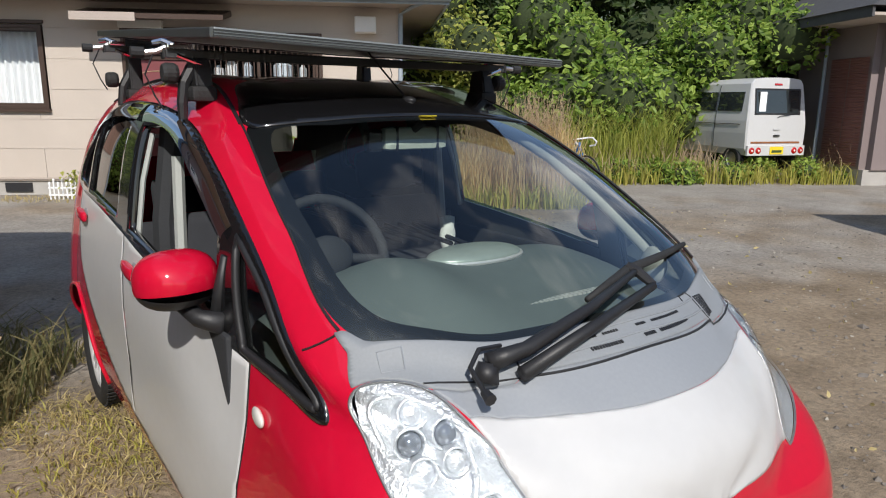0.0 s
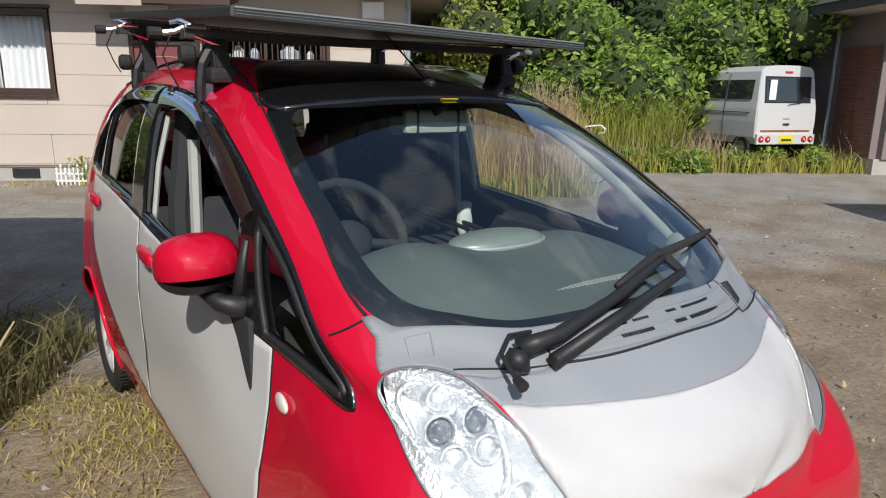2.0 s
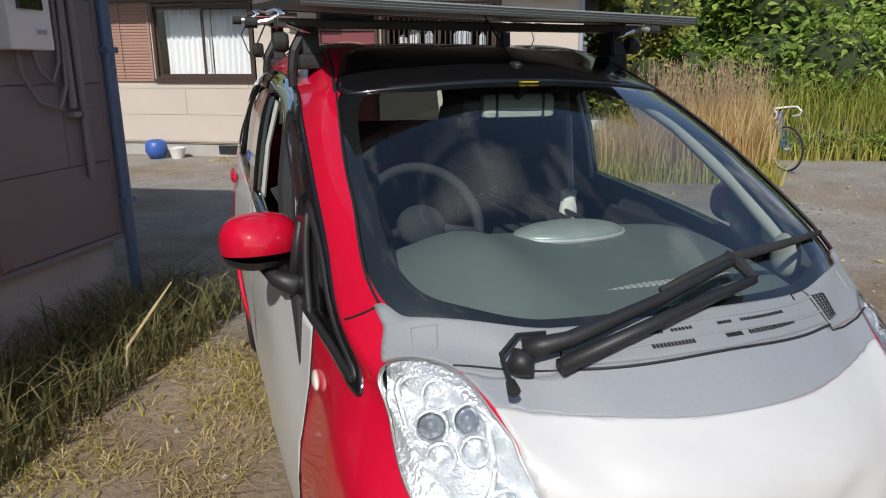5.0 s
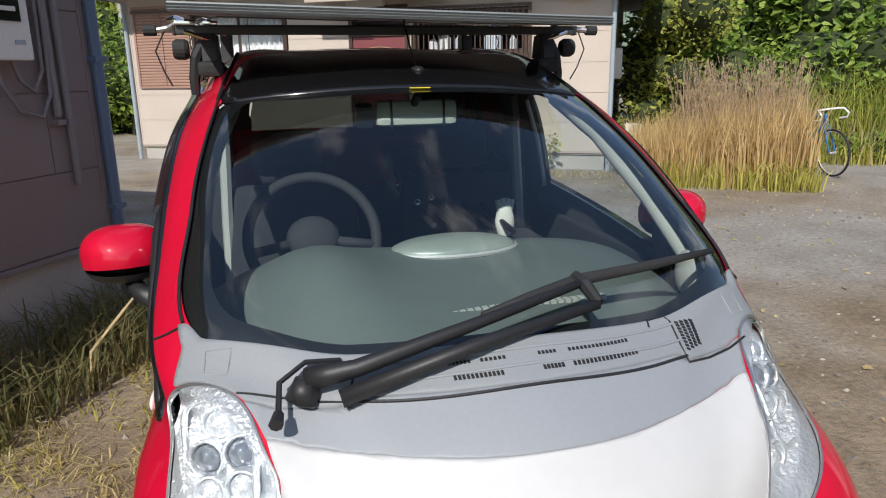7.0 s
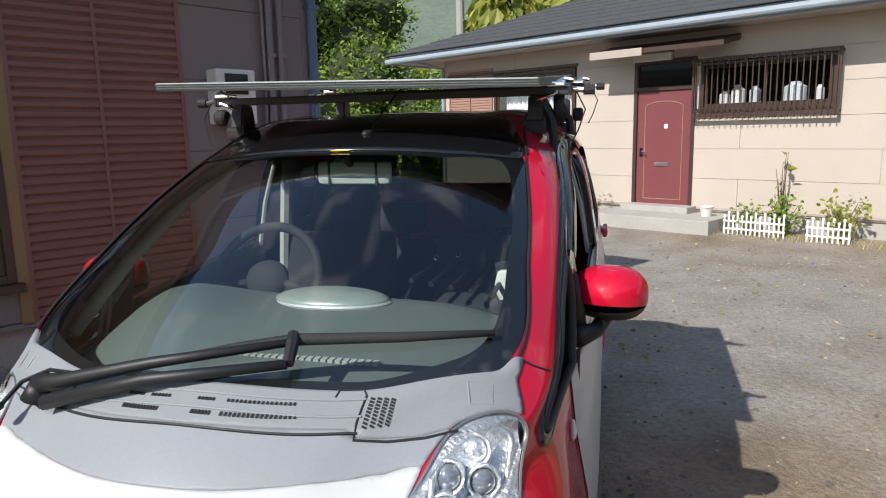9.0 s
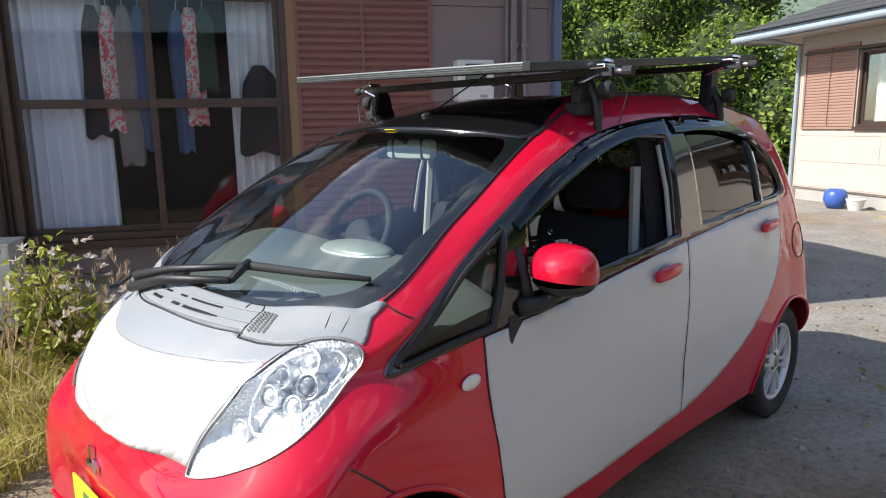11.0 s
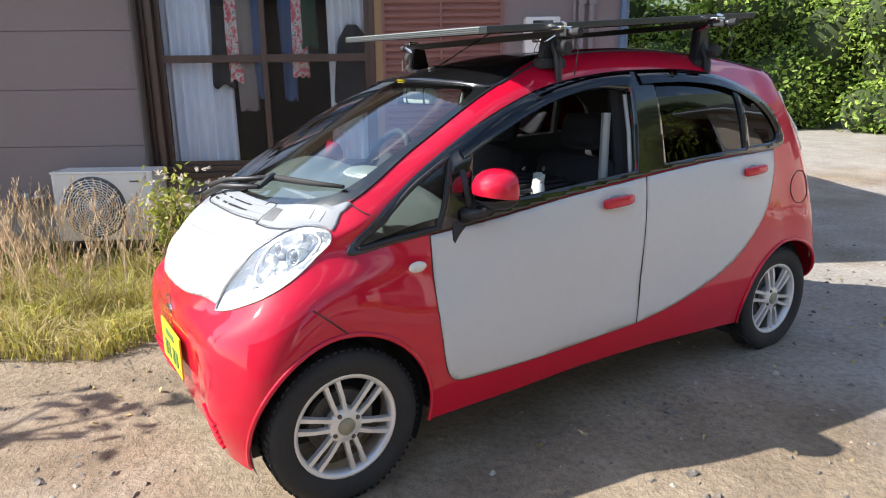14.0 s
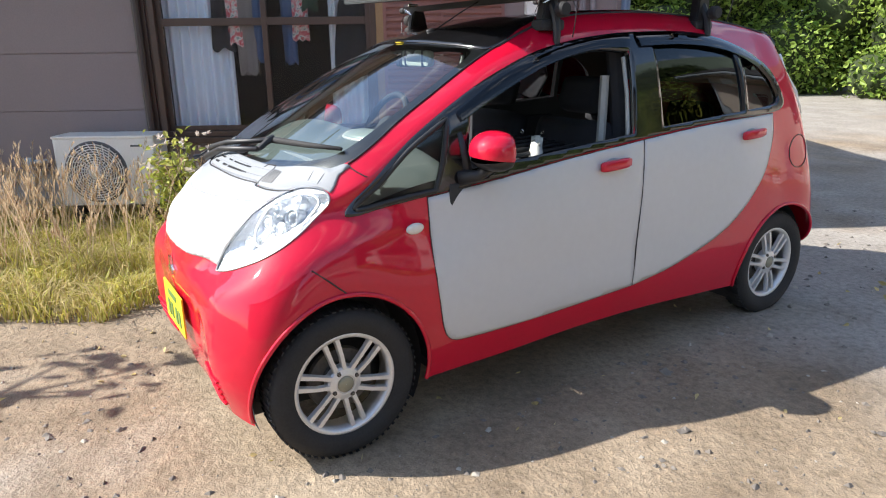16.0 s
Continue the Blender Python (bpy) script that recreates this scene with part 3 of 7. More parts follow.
part("block", box(0.02, 0.76, 0.04, 0.25, -0.02, 0.12, 0.01), CONCRETE, ac)
part("pipe_run", tube([(0.75, 0.2, 0.36), (0.80, 0.24, 0.34), (0.82, 0.33, 0.36), (0.82, 0.42, 0.5)], 0.022, 10), PIPE_DARK, ac)
tap = thing("wall_tap", NEAR @ pose(-2.62, -0.06, 0.48), "white plastic water pipe with a tap on the wall", "tap")
part("pipe", tube([(0, 0, -0.5), (0, 0, 0.06), (0.05, 0, 0.09), (0.15, 0, 0.09)], 0.016, 8), PIPE_GREY, tap)
part("tap_head", box(-0.03, 0.03, -0.03, 0.02, 0.06, 0.12, 0.008), PIPE_GREY, tap)


# ---- far house ----
def far_house():
    root = thing("far_house", site(0, 9.7, -.07), "single-storey beige house with a dark hipped roof and maroon door", "house")
    # local x runs along u, local -y faces the yard
    X0, X1, H = -8.72, -0.15, 3.02
    door_h = (-4.36, -3.40, 0.30, 2.62)
    win_h = (-7.42, -5.52, 1.40, 2.68)
    gr_h = (-3.30, -1.40, 1.83, 2.56)
    holes = [door_h, win_h, gr_h]
    part("wall", wall_with_openings(X0, X1, 0.34, H, 0.15, holes), SIDING, root)
    part("side_wall", box(X1 - 0.15, X1, 0.15, 7.0, 0.34, H), SIDING, root)
    part("left_wall", box(X0, X0 + 0.15, 0.15, 7.0, 0.34, H), SIDING, root)
    part("back_wall", box(X0 + 0.15, X1 - 0.15, 6.85, 7.0, 0.34, H), SIDING, root)
    part("foundation", box(X0 + 0.03, X1 - 0.03, 0.03, 6.97, -0.2, 0.34, 0.006), CONCRETE, root, "pale concrete foundation")
    part("flashing", box(X0 - 0.01, X1 + 0.01, -0.025, 0.0, 0.325, 0.35, 0.003), EAVE, root)
    siding_boards(root, SIDING, X0, X1, 0.35, H, holes + [(-8.60, -7.46, 1.38, 2.80)])
    for x in (X0 - 0.012, X1 - 0.03):
        part("corner_trim", box(x, x + 0.042, -0.022, 0.05, 0.34, H, 0.004), SIDING, root)
    v = part("floor_vent", box(-6.35, -5.95, 0.0, 0.031, 0.13, 0.27), INNER_SHADE, root)
    for i in range(6):
        part("slat", box(-6.35, -5.95, 0.015, 0.032, 0.14 + i * 0.022, 0.15 + i * 0.022), BRONZE, v)
    # eaves, fascia, gutter, hipped roof
    part("eave", box(X0 - 0.9, X1 + 0.7, -0.7, 7.7, H, H + 0.04), EAVE, root)
    part("fascia", box(X0 - 0.92, X1 + 0.72, -0.735, -0.70, H - 0.03, H + 0.14, 0.004), FASCIA, root)
    part("fascia", box(X0 - 0.94, X0 - 0.90, -0.70, 7.7, H - 0.03, H + 0.14, 0.004), FASCIA, root)
    part("fascia", box(X1 + 0.70, X1 + 0.74, -0.70, 7.7, H - 0.03, H + 0.14, 0.004), FASCIA, root)
    part("gutter", tube([(X0 - 0.95, -0.79, H + 0.03), (X1 + 0.75, -0.79, H + 0.06)], 0.055, 10), FASCIA, root)
    bm = bmesh.new()
    a = (X0 - 0.98, X1 + 0.78, -0.80, 7.8)
    lo = [bm.verts.new(c) for c in ((a[0], a[2], H + 0.145), (a[1], a[2], H + 0.145), (a[1], a[3], H + 0.145), (a[0], a[3], H + 0.145))]
    rid = [bm.verts.new((a[0] + 4.3, 3.5, H + 1.75)), bm.verts.new((a[1] - 4.3, 3.5, H + 1.75))]
    bm.faces.new((lo[0], lo[1], rid[1], rid[0]))
    bm.faces.new((lo[1], lo[2], rid[1]))
    bm.faces.new((lo[2], lo[3], rid[0], rid[1]))
    bm.faces.new((lo[3], lo[0], rid[0]))
    bm.faces.new(lo[::-1])
    rf = part("roof", bm, ROOF, root)
    # roofing courses as thin proud strips on the front slope
    n = 13
    p0, p1, r0, r1 = Vector((a[0], a[2], H + 0.15)), Vector((a[1], a[2], H + 0.15)), Vector((a[0] + 4.3, 3.5, H + 1.755)), Vector((a[1] - 4.3, 3.5, H + 1.755))
    for i in range(n):
        f0, f1 = i / n, (i + 1) / n
        bm = bmesh.new()
        q = [p0.lerp(r0, f0), p1.lerp(r1, f0), p1.lerp(r1, f1), p0.lerp(r0, f1)]
        up = Vector((0, -0.003, 0.016))
        vs = [bm.verts.new(q[0] + up), bm.verts.new(q[1] + up), bm.verts.new(q[2]), bm.verts.new(q[3]), bm.verts.new(q[0]), bm.verts.new(q[1])]
        bm.faces.new(vs[:4])
        bm.faces.new((vs[4], vs[5], vs[1], vs[0]))
        part("roof_course", bm, ROOF, rf)
    # left window with shutter box
    sliding_window(root, -7.40, -5.54, 1.42, 2.66, label="bronze sliding window")
    part("shutter_box", wall_with_openings(-8.60, -7.44, 1.38, 2.80, 0.05, [(-8.56, -8.03, 1.42, 2.76), (-8.01, -7.48, 1.42, 2.76)]), SHUTTER_FAR, root, at=pose(0, -0.05, 0))
    for x in (-8.56, -8.01):
        part("shutter", corrugated(0.53, 1.34, 0.05), SHUTTER_FAR, root, "tan ribbed shutter leaf", at=pose(x, -0.02, 1.42))
    part("shutter_hood", box(-8.62, -5.50, -0.06, 0.0, 2.68, 2.73, 0.004), BRONZE, root)
    # near-black boxes that stand for the unlit rooms behind the openings
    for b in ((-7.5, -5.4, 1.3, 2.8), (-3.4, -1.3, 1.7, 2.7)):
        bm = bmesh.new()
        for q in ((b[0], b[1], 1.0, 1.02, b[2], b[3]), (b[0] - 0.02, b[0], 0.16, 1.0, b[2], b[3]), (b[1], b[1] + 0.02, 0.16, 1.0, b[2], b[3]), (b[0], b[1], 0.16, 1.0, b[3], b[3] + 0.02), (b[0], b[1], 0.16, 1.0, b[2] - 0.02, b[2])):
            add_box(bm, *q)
        part("room_shade_lining", bm, INNER_SHADE, root)
    # kitchen window
    sliding_window(root, -3.28, -1.42, 1.85, 2.54, label="bronze sliding window behind a window guard")
    # window guard
    g = part("window_guard", wall_with_openings(-3.36, -1.34, 1.74, 2.60, 0.025, [(-3.33, -1.37, 1.79, 2.56)]), BRONZE, root, "bronze barred window guard", at=pose(0, -0.17, 0))
    for i in range(24):
        x = -3.31 + i * 0.0835
        part("guard_bar", box(x, x + 0.016, -0.012, 0.004, 1.70, 2.60, 0.002), BRONZE, g)
    for z in (1.84, 2.50):
        part("guard_rail", box(-3.33, -1.37, 0.005, 0.02, z, z + 0.025), BRONZE, g)
    for x in (-3.345, -1.375):
        for z in (1.76, 2.55):
            part("guard_arm", box(x, x + 0.02, 0.025, 0.17, z, z + 0.03), BRONZE, g)
    # front door: frame, transom, leaf with an arched bead, knob and letter slot
    part("door_frame", wall_with_openings(-4.40, -3.36, 0.28, 2.66, 0.12, [(-4.34, -3.42, 0.30, 2.18), (-4.34, -3.42, 2.24, 2.60)]), BRONZE, root, at=pose(0, -0.03, 0))
    part("transom", box(-4.34, -3.42, 0.02, 0.03, 2.24, 2.60), BLACK_GLOSS, root)
    d = part("door", box(-4.335, -3.425, 0.0, 0.045, 0.305, 2.175, 0.003), DOOR_RED, root, "closed maroon front door with an arched gilt bead")
    bead = material("gilt_bead", (0.5, 0.36, 0.22), 0.4, 0.4)
    pts = [(-4.20, -0.004, 0.45), (-4.20, -0.004, 1.92)] + [(-3.88 - 0.32 * math.cos(math.pi * i / 12), -0.004, 1.92 + 0.09 * math.sin(math.pi * i / 12)) for i in range(1, 12)] + [(-3.56, -0.004, 1.92), (-3.56, -0.004, 0.45), (-4.20, -0.004, 0.45)]
    part("door_bead", tube(pts, 0.007, 6), bead, d)
    bm = tube([(-4.26, 0, 1.20), (-4.26, -0.06, 1.20), (-4.15, -0.065, 1.20)], 0.014, 8)
    add_box(bm, -4.29, -4.23, -0.01, 0, 1.12, 1.28, 0.004)
    part("door_handle", bm, CHROME, d, "polished lever handle")
    part("letter_slot", box(-4.02, -3.78, -0.012, 0.0, 0.98, 1.04, 0.003), STEEL, d)
    part("notice", box(-3.87, -3.81, -0.004, 0.0, 1.58, 1.65), PLASTIC_WHITE, d)
    # canopy over the door
    bm = bmesh.new()
    prof = [(-0.62, 2.72), (-0.62, 2.79), (0.0, 2.93), (0.0, 2.84)]
    vs = [[bm.verts.new((x, y, z)) for y, z in prof] for x in (-4.85, -2.72)]
    for i in range(4):
        bm.faces.new((vs[0][i], vs[1][i], vs[1][(i + 1) % 4], vs[0][(i + 1) % 4]))
    bm.faces.new(vs[0][::-1])
    bm.faces.new(vs[1])
    part("canopy", bm, BRONZE, root, "dark canopy over the front door")
    part("canopy_trim", box(-4.86, -3.95, -0.66, -0.62, 2.68, 2.80, 0.006), EAVE, root)
    part("doorway_lamp", box(-4.4, -3.75, -0.10, 0.0, 2.64, 2.76, 0.01), METAL_WHITE, root)
    # range hood outlet
    bm = box(-0.83, -0.50, -0.26, 0.0, 2.62, 2.86, 0.02)
    part("vent_hood", bm, METAL_WHITE, root, "white kitchen extractor hood")
    part("drain_pipe", tube([(X1 + 0.03, -0.06, -0.02), (X1 + 0.03, -0.06, H - 0.1), (X1 + 0.25, -0.4, H), (X1 + 0.4, -0.74, H + 0.02)], 0.036, 10), PIPE_GREY, root, "grey plastic drain pipe")
    part("drain_pipe", tube([(X0 - 0.03, -0.06, -0.02), (X0 - 0.03, -0.06, H - 0.15), (X0 - 0.3, -0.4, H - 0.02), (X0 - 0.5, -0.74, H + 0.02)], 0.036, 10), PIPE_GREY, root, "grey plastic drain pipe")
    part("side_box", box(X1, X1 + 0.14, 1.2, 1.6, 1.45, 1.95, 0.01), METAL_WHITE, root, "pale service box on the side wall")
    return root


far_house()
FAR = site(0, 9.7, -.07)
for x, w, mt in ((-7.30, 0.86, CURTAIN_WHITE), (-6.42, 0.84, CURTAIN_WHITE)):
    cu = thing("curtain", FAR @ pose(x, 0.24, 1.46), "white lace curtain drawn behind the window", "curtain", "lace curtains")
    part("cloth", curtain(w, 1.12, 8, 0.03, 3), mt, cu, smooth=True)
    part("rail", box(0, w, -0.01, 0.01, 1.12, 1.14), BRONZE, cu)
for i, (x, w, h, c) in enumerate(((-3.0, 0.16, 0.2, (0.7, 0.7, 0.72)), (-2.80, 0.2, 0.28, (0.75, 0.75, 0.75)), (-2.55, 0.16, 0.25, (0.5, 0.55, 0.62)), (-2.0, 0.3, 0.28, (0.6, 0.66, 0.72)), (-1.68, 0.12, 0.22, (0.65, 0.68, 0.7)))):
    k = thing("kitchen_bottle", FAR @ pose(x, 0.19, 1.92), "pale kitchen container standing behind the window glass", "container", "kitchen containers")
    bm = bmesh.new()
    add_lathe(bm, [(0.001, 0), (w / 2, 0), (w / 2, h * 0.75), (w / 4, h * 0.9), (w / 4, h), (0.001, h)], 14, None, "z")
    part("body", bm, material("container_pale", c, 0.5), k, smooth=False)

st = thing("door_step", site(-3.68, 9.7), "grey concrete doorstep before the front door", "doorstep")
part("slab", box(-1.05, 1.0, -0.95, 0.026, -0.15, 0.20, 0.012), CONCRETE, st)
part("upper_step", box(-0.75, 0.4, -0.35, 0.024, 0.20, 0.30, 0.01), CONCRETE, st)
pt = thing("flower_pot", site(-2.95, 9.30, 0.20), "small white plant pot on the doorstep", "plant pot")
bm = bmesh.new()
add_lathe(bm, [(0.001, 0), (0.07, 0), (0.095, 0.13), (0.105, 0.135), (0.105, 0.15), (0.09, 0.15), (0.085, 0.12), (0.001, 0.12)], 20, None, "z")
part("bowl", bm, TERRACOTTA, pt, smooth=False)


def picket_fence(u, v, n, rz=0.0):
    root = thing("garden_fence", site(u, v, 0, rz), "low white plastic garden fence with ornate pickets", "garden fence", "low white fences")
    for i in range(n):
        x = i * 0.062
        bm = bmesh.new()
        add_box(bm, x - 0.012, x + 0.012, -0.008, 0.008, -0.05, 0.24 + 0.05 * (i % 2), 0.003)
        add_ellipsoid(bm, (x, 0, 0.25 + 0.05 * (i % 2)), (0.02, 0.01, 0.025), 8, 6)
        part("picket", bm, PLASTIC_WHITE, root)
    for z in (0.06, 0.17):
        part("fence_rail", box(-0.02, (n - 1) * 0.062 + 0.02, -0.014, -0.009, z, z + 0.028, 0.002), PLASTIC_WHITE, root)


for u, v, n in ((-2.60, 9.12, 14), (-1.48, 9.06, 9), (-5.45, 9.2, 9)):
    picket_fence(u, v, n)
bw = thing("blue_pot", site(-7.35, 9.35), "blue and white patterned round pot by the wall", "plant pot")
bm = bmesh.new()
add_lathe(bm, [(0.001, 0), (0.12, 0), (0.19, 0.14), (0.17, 0.28), (0.12, 0.32), (0.10, 0.30), (0.001, 0.29)], 20, None, "z")
part("bowl", bm, POT_BLUE, bw, smooth=True)
pt2 = thing("flower_pot", site(-6.98, 9.4), "small white plant pot by the wall", "plant pot")
bm = bmesh.new()
add_lathe(bm, [(0.001, 0), (0.10, 0), (0.14, 0.16), (0.15, 0.165), (0.15, 0.19), (0.13, 0.19), (0.12, 0.16), (0.001, 0.16)], 20, None, "z")
part("bowl", bm, TERRACOTTA, pt2)


# second unit at the far house's side
ac2 = thing("air_conditioner", site(0.05, 11.0, 0, 90), "white air-conditioner outdoor unit at the house's side wall", "air conditioner")
part("body", box(0, 0.75, -0.32, -0.05, 0.10, 0.62, 0.015), METAL_WHITE, ac2)
bm = bmesh.new()
for i in range(12):
    add_box(bm, 0.06, 0.5, -0.327, -0.319, 0.14 + i * 0.038, 0.152 + i * 0.038)
part("grille", bm, PIPE_DARK, ac2)
for x in (0.06, 0.6):
    part("foot", box(x, x + 0.08, -0.32, -0.05, -0.03, 0.10), BLACK, ac2)


# ---- house behind the van, its side in shade ----
def back_house():
    root = thing("back_house", site(8.9, 0), "beige house in shade with a wide eave and dark shutters", "house")
    # beige walls whose shade is put into the darker mauve siding colour
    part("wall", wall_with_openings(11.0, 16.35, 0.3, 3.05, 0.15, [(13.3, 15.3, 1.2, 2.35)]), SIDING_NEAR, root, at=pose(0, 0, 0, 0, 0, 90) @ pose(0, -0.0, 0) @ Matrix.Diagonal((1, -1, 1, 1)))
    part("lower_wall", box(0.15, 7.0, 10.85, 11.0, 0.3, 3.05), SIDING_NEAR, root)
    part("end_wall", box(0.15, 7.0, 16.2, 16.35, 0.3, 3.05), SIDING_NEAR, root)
    part("foundation", box(0.03, 6.9, 10.9, 16.3, -0.2, 0.3), CONCRETE, root)
    part("dark_cladding", box(-0.03, 0.0, 13.3, 16.3, 0.95, 2.36), BRONZE, root)
    bm = bmesh.new()
    for a, b in ((13.35, 14.25), (14.30, 15.25)):
        add_box(bm, -0.06, -0.03, a, b, 1.25, 1.30)
        add_box(bm, -0.06, -0.03, a, b, 2.27, 2.32)
        add_box(bm, -0.06, -0.03, a, a + 0.05, 1.3, 2.27)
        add_box(bm, -0.06, -0.03, b - 0.05, b, 1.3, 2.27)
    part("window_frame", bm, BRONZE, root)
    part("pane", box(-0.045, -0.04, 13.4, 15.2, 1.3, 2.27), BLACK_GLOSS, root)
    part("curtain_strip", box(-0.038, -0.034, 13.45, 13.75, 1.3, 2.25), CURTAIN_BLUE, root)
    for a in (11.05, 11.62):
        part("shutter", corrugated(0.55, 2.1, 0.05), SHUTTER, root, at=pose(-0.02, a + 0.55, 0.35, 0, 0, -90))
    part("drain_pipe", tube([(-0.05, 12.35, 0), (-0.05, 12.35, 3.0)], 0.036, 8), PIPE_GREY, root)
    part("eave", box(-0.95, 7.6, 9.9, 17.2, 3.05, 3.10), EAVE, root)
    part("fascia", box(-1.0, -0.95, 9.85, 17.25, 3.02, 3.2), ROOF, root)
    part("fascia", box(-0.95, 7.6, 17.2, 17.25, 3.02, 3.2), ROOF, root)
    bm = bmesh.new()
    lo = [bm.verts.new(c) for c in ((-1.05, 9.8, 3.2), (7.7, 9.8, 3.2), (7.7, 17.3, 3.2), (-1.05, 17.3, 3.2))]
    rid = [bm.verts.new((3.3, 12.6, 4.9)), bm.verts.new((3.3, 14.4, 4.9))]
    bm.faces.new((lo[0], lo[1], rid[0]))
    bm.faces.new((lo[1], lo[2], rid[1], rid[0]))
    bm.faces.new((lo[2], lo[3], rid[1]))
    bm.faces.new((lo[3], lo[0], rid[0], rid[1]))
    bm.faces.new(lo[::-1])
    part("roof", bm, ROOF, root)


back_house()

# unseen house block, added on the sunny side to cast the shadow across the yard
nb = thing("shadow_block", site(5.9, -2.0), "plain unseen beige block added to cast the yard's shadow", "house")
part("wall", box(0, 8, -4, 5.2, -0.2, 3.0), SIDING, nb)
part("roof", box(-0.15, 8.4, -4.4, 5.6, 3.0, 3.25), ROOF, nb)

# ---- the car: one lofted skin through nine lengthwise lines ----
# Each line runs from the nose's middle round the flank to the tail's middle: (x, y, z) at 14 stations.
LINE_SILL = [(0, -.36, .19), (.26, -.355, .19), (.51, -.35, .19), (.645, -.30, .19), (.685, .0, .20), (.70, .36, .225), (.70, .75, .235), (.70, 1.1, .25), (.70, 1.5, .25), (.70, 2.0, .23), (.69, 2.45, .21), (.655, 2.78, .22), (.42, 2.88, .23), (0, 2.91, .24)]
LINE_LOW = [(0, -.395, .34), (.29, -.39, .34), (.55, -.39, .34), (.682, -.305, .35), (.705, .0, .38), (.722, .36, .37), (.735, .75, .37), (.735, 1.1, .37), (.735, 1.5, .37), (.732, 2.0, .37), (.738, 2.48, .38), (.708, 2.86, .38), (.44, 2.94, .38), (0, 2.965, .38)]
LINE_MID = [(0, -.408, .50), (.29, -.40, .50), (.555, -.392, .50), (.69, -.285, .56), (.714, .0, .665), (.724, .36, .60), (.740, .75, .60), (.742, 1.1, .60), (.742, 1.5, .60), (.745, 2.0, .61), (.748, 2.48, .66), (.705, 2.85, .61), (.45, 2.92, .60), (0, 2.95, .60)]
LINE_FLANK = [(0, -.412, .62), (.29, -.402, .622), (.52, -.372, .642), (.662, -.225, .715), (.69, .02, .80), (.692, .36, .79), (.735, .75, .84), (.741, 1.1, .86), (.741, 1.5, .88), (.741, 2.0, .90), (.730, 2.42, .90), (.688, 2.77, .90), (.44, 2.86, .90), (0, 2.89, .90)]
LINE_BELT = [(0, -.408, .685), (.25, -.38, .688), (.408, -.33, .708), (.572, -.172, .832), (.624, .03, .915), (.675, .36, .935), (.712, .75, .99), (.719, 1.1, 1.035), (.716, 1.5, 1.065), (.712, 2.0, 1.09), (.698, 2.38, 1.11), (.648, 2.69, 1.15), (.42, 2.78, 1.15), (0, 2.81, 1.15)]
LINE_RAIL = [(0, -.403, .70), (.240, -.364, .772), (.412, -.232, .880), (.525, -.085, .962), (.632, .076, .985), (.625, .360, 1.190), (.587, .755, 1.402), (.566, 1.09, 1.482), (.570, 1.5, 1.515), (.578, 2.0, 1.495), (.582, 2.36, 1.425), (.578, 2.585, 1.385), (.42, 2.67, 1.38), (0, 2.71, 1.38)]
LINE_SCREEN = [(0, -.40, .71), (.225, -.354, .808), (.368, -.206, .910), (.455, -.07, .985), (.577, .062, 1.036), (.584, .365, 1.225), (.527, .785, 1.444), (.487, 1.08, 1.545), (.480, 1.5, 1.583), (.488, 2.0, 1.567), (.498, 2.38, 1.522), (.500, 2.60, 1.478), (.40, 2.69, 1.470), (0, 2.715, 1.465)]
LINE_INNER = [(0, -.397, .72), (.12, -.374, .825), (.22, -.265, .912), (.27, -.165, .975), (.30, -.045, 1.047), (.31, .285, 1.243), (.285, .71, 1.472), (.265, 1.04, 1.557), (.255, 1.5, 1.597), (.25, 2.0, 1.587), (.25, 2.4, 1.535), (.25, 2.63, 1.505), (.2, 2.69, 1.49), (0, 2.71, 1.483)]
LINE_MIDDLE = [(0, -.398, .735), (0, -.378, .83), (0, -.30, .920), (0, -.20, .996), (0, -.09, 1.058), (0, .25, 1.258), (0, .68, 1.482), (0, 1.02, 1.563), (0, 1.5, 1.603), (0, 2.0, 1.594), (0, 2.42, 1.545), (0, 2.65, 1.515), (0, 2.69, 1.498), (0, 2.705, 1.492)]
LINES = np.array([LINE_SILL, LINE_LOW, LINE_MID, LINE_FLANK, LINE_BELT, LINE_RAIL, LINE_SCREEN, LINE_INNER, LINE_MIDDLE], float)
# mirrored to the other flank: rows 0..16
NET = np.concatenate([LINES, LINES[-2::-1] * np.array([-1, 1, 1])], axis=0)


def slopes(P, closed_mirror=False):
    """Tangents by chord-weighted differences, along axis 0."""
    d = np.diff(P, axis=0)
    h = np.linalg.norm(d, axis=-1, keepdims=True) + 1e-6
    s = d / h
    m = np.zeros_like(P)
    m[1:-1] = (s[:-1] * h[1:] + s[1:] * h[:-1]) / (h[1:] + h[:-1])
    m[0], m[-1] = s[0], s[-1]
    return m, h


def spline(P, f):
    """Points on the spline through P (n, ..., 3) at parameters f (m)."""
    f = np.clip(np.asarray(f, float), 0, len(P) - 1 - 1e-9)
    i = f.astype(int)
    u = (f - i).reshape(-1, *([1] * (P.ndim - 1)))
    m, h = slopes(P)
    hi = h[i]
    return ((2 * u**3 - 3 * u**2 + 1) * P[i] + (u**3 - 2 * u**2 + u) * hi * m[i] + (-2 * u**3 + 3 * u**2) * P[i + 1] + (u**3 - u**2) * hi * m[i + 1])


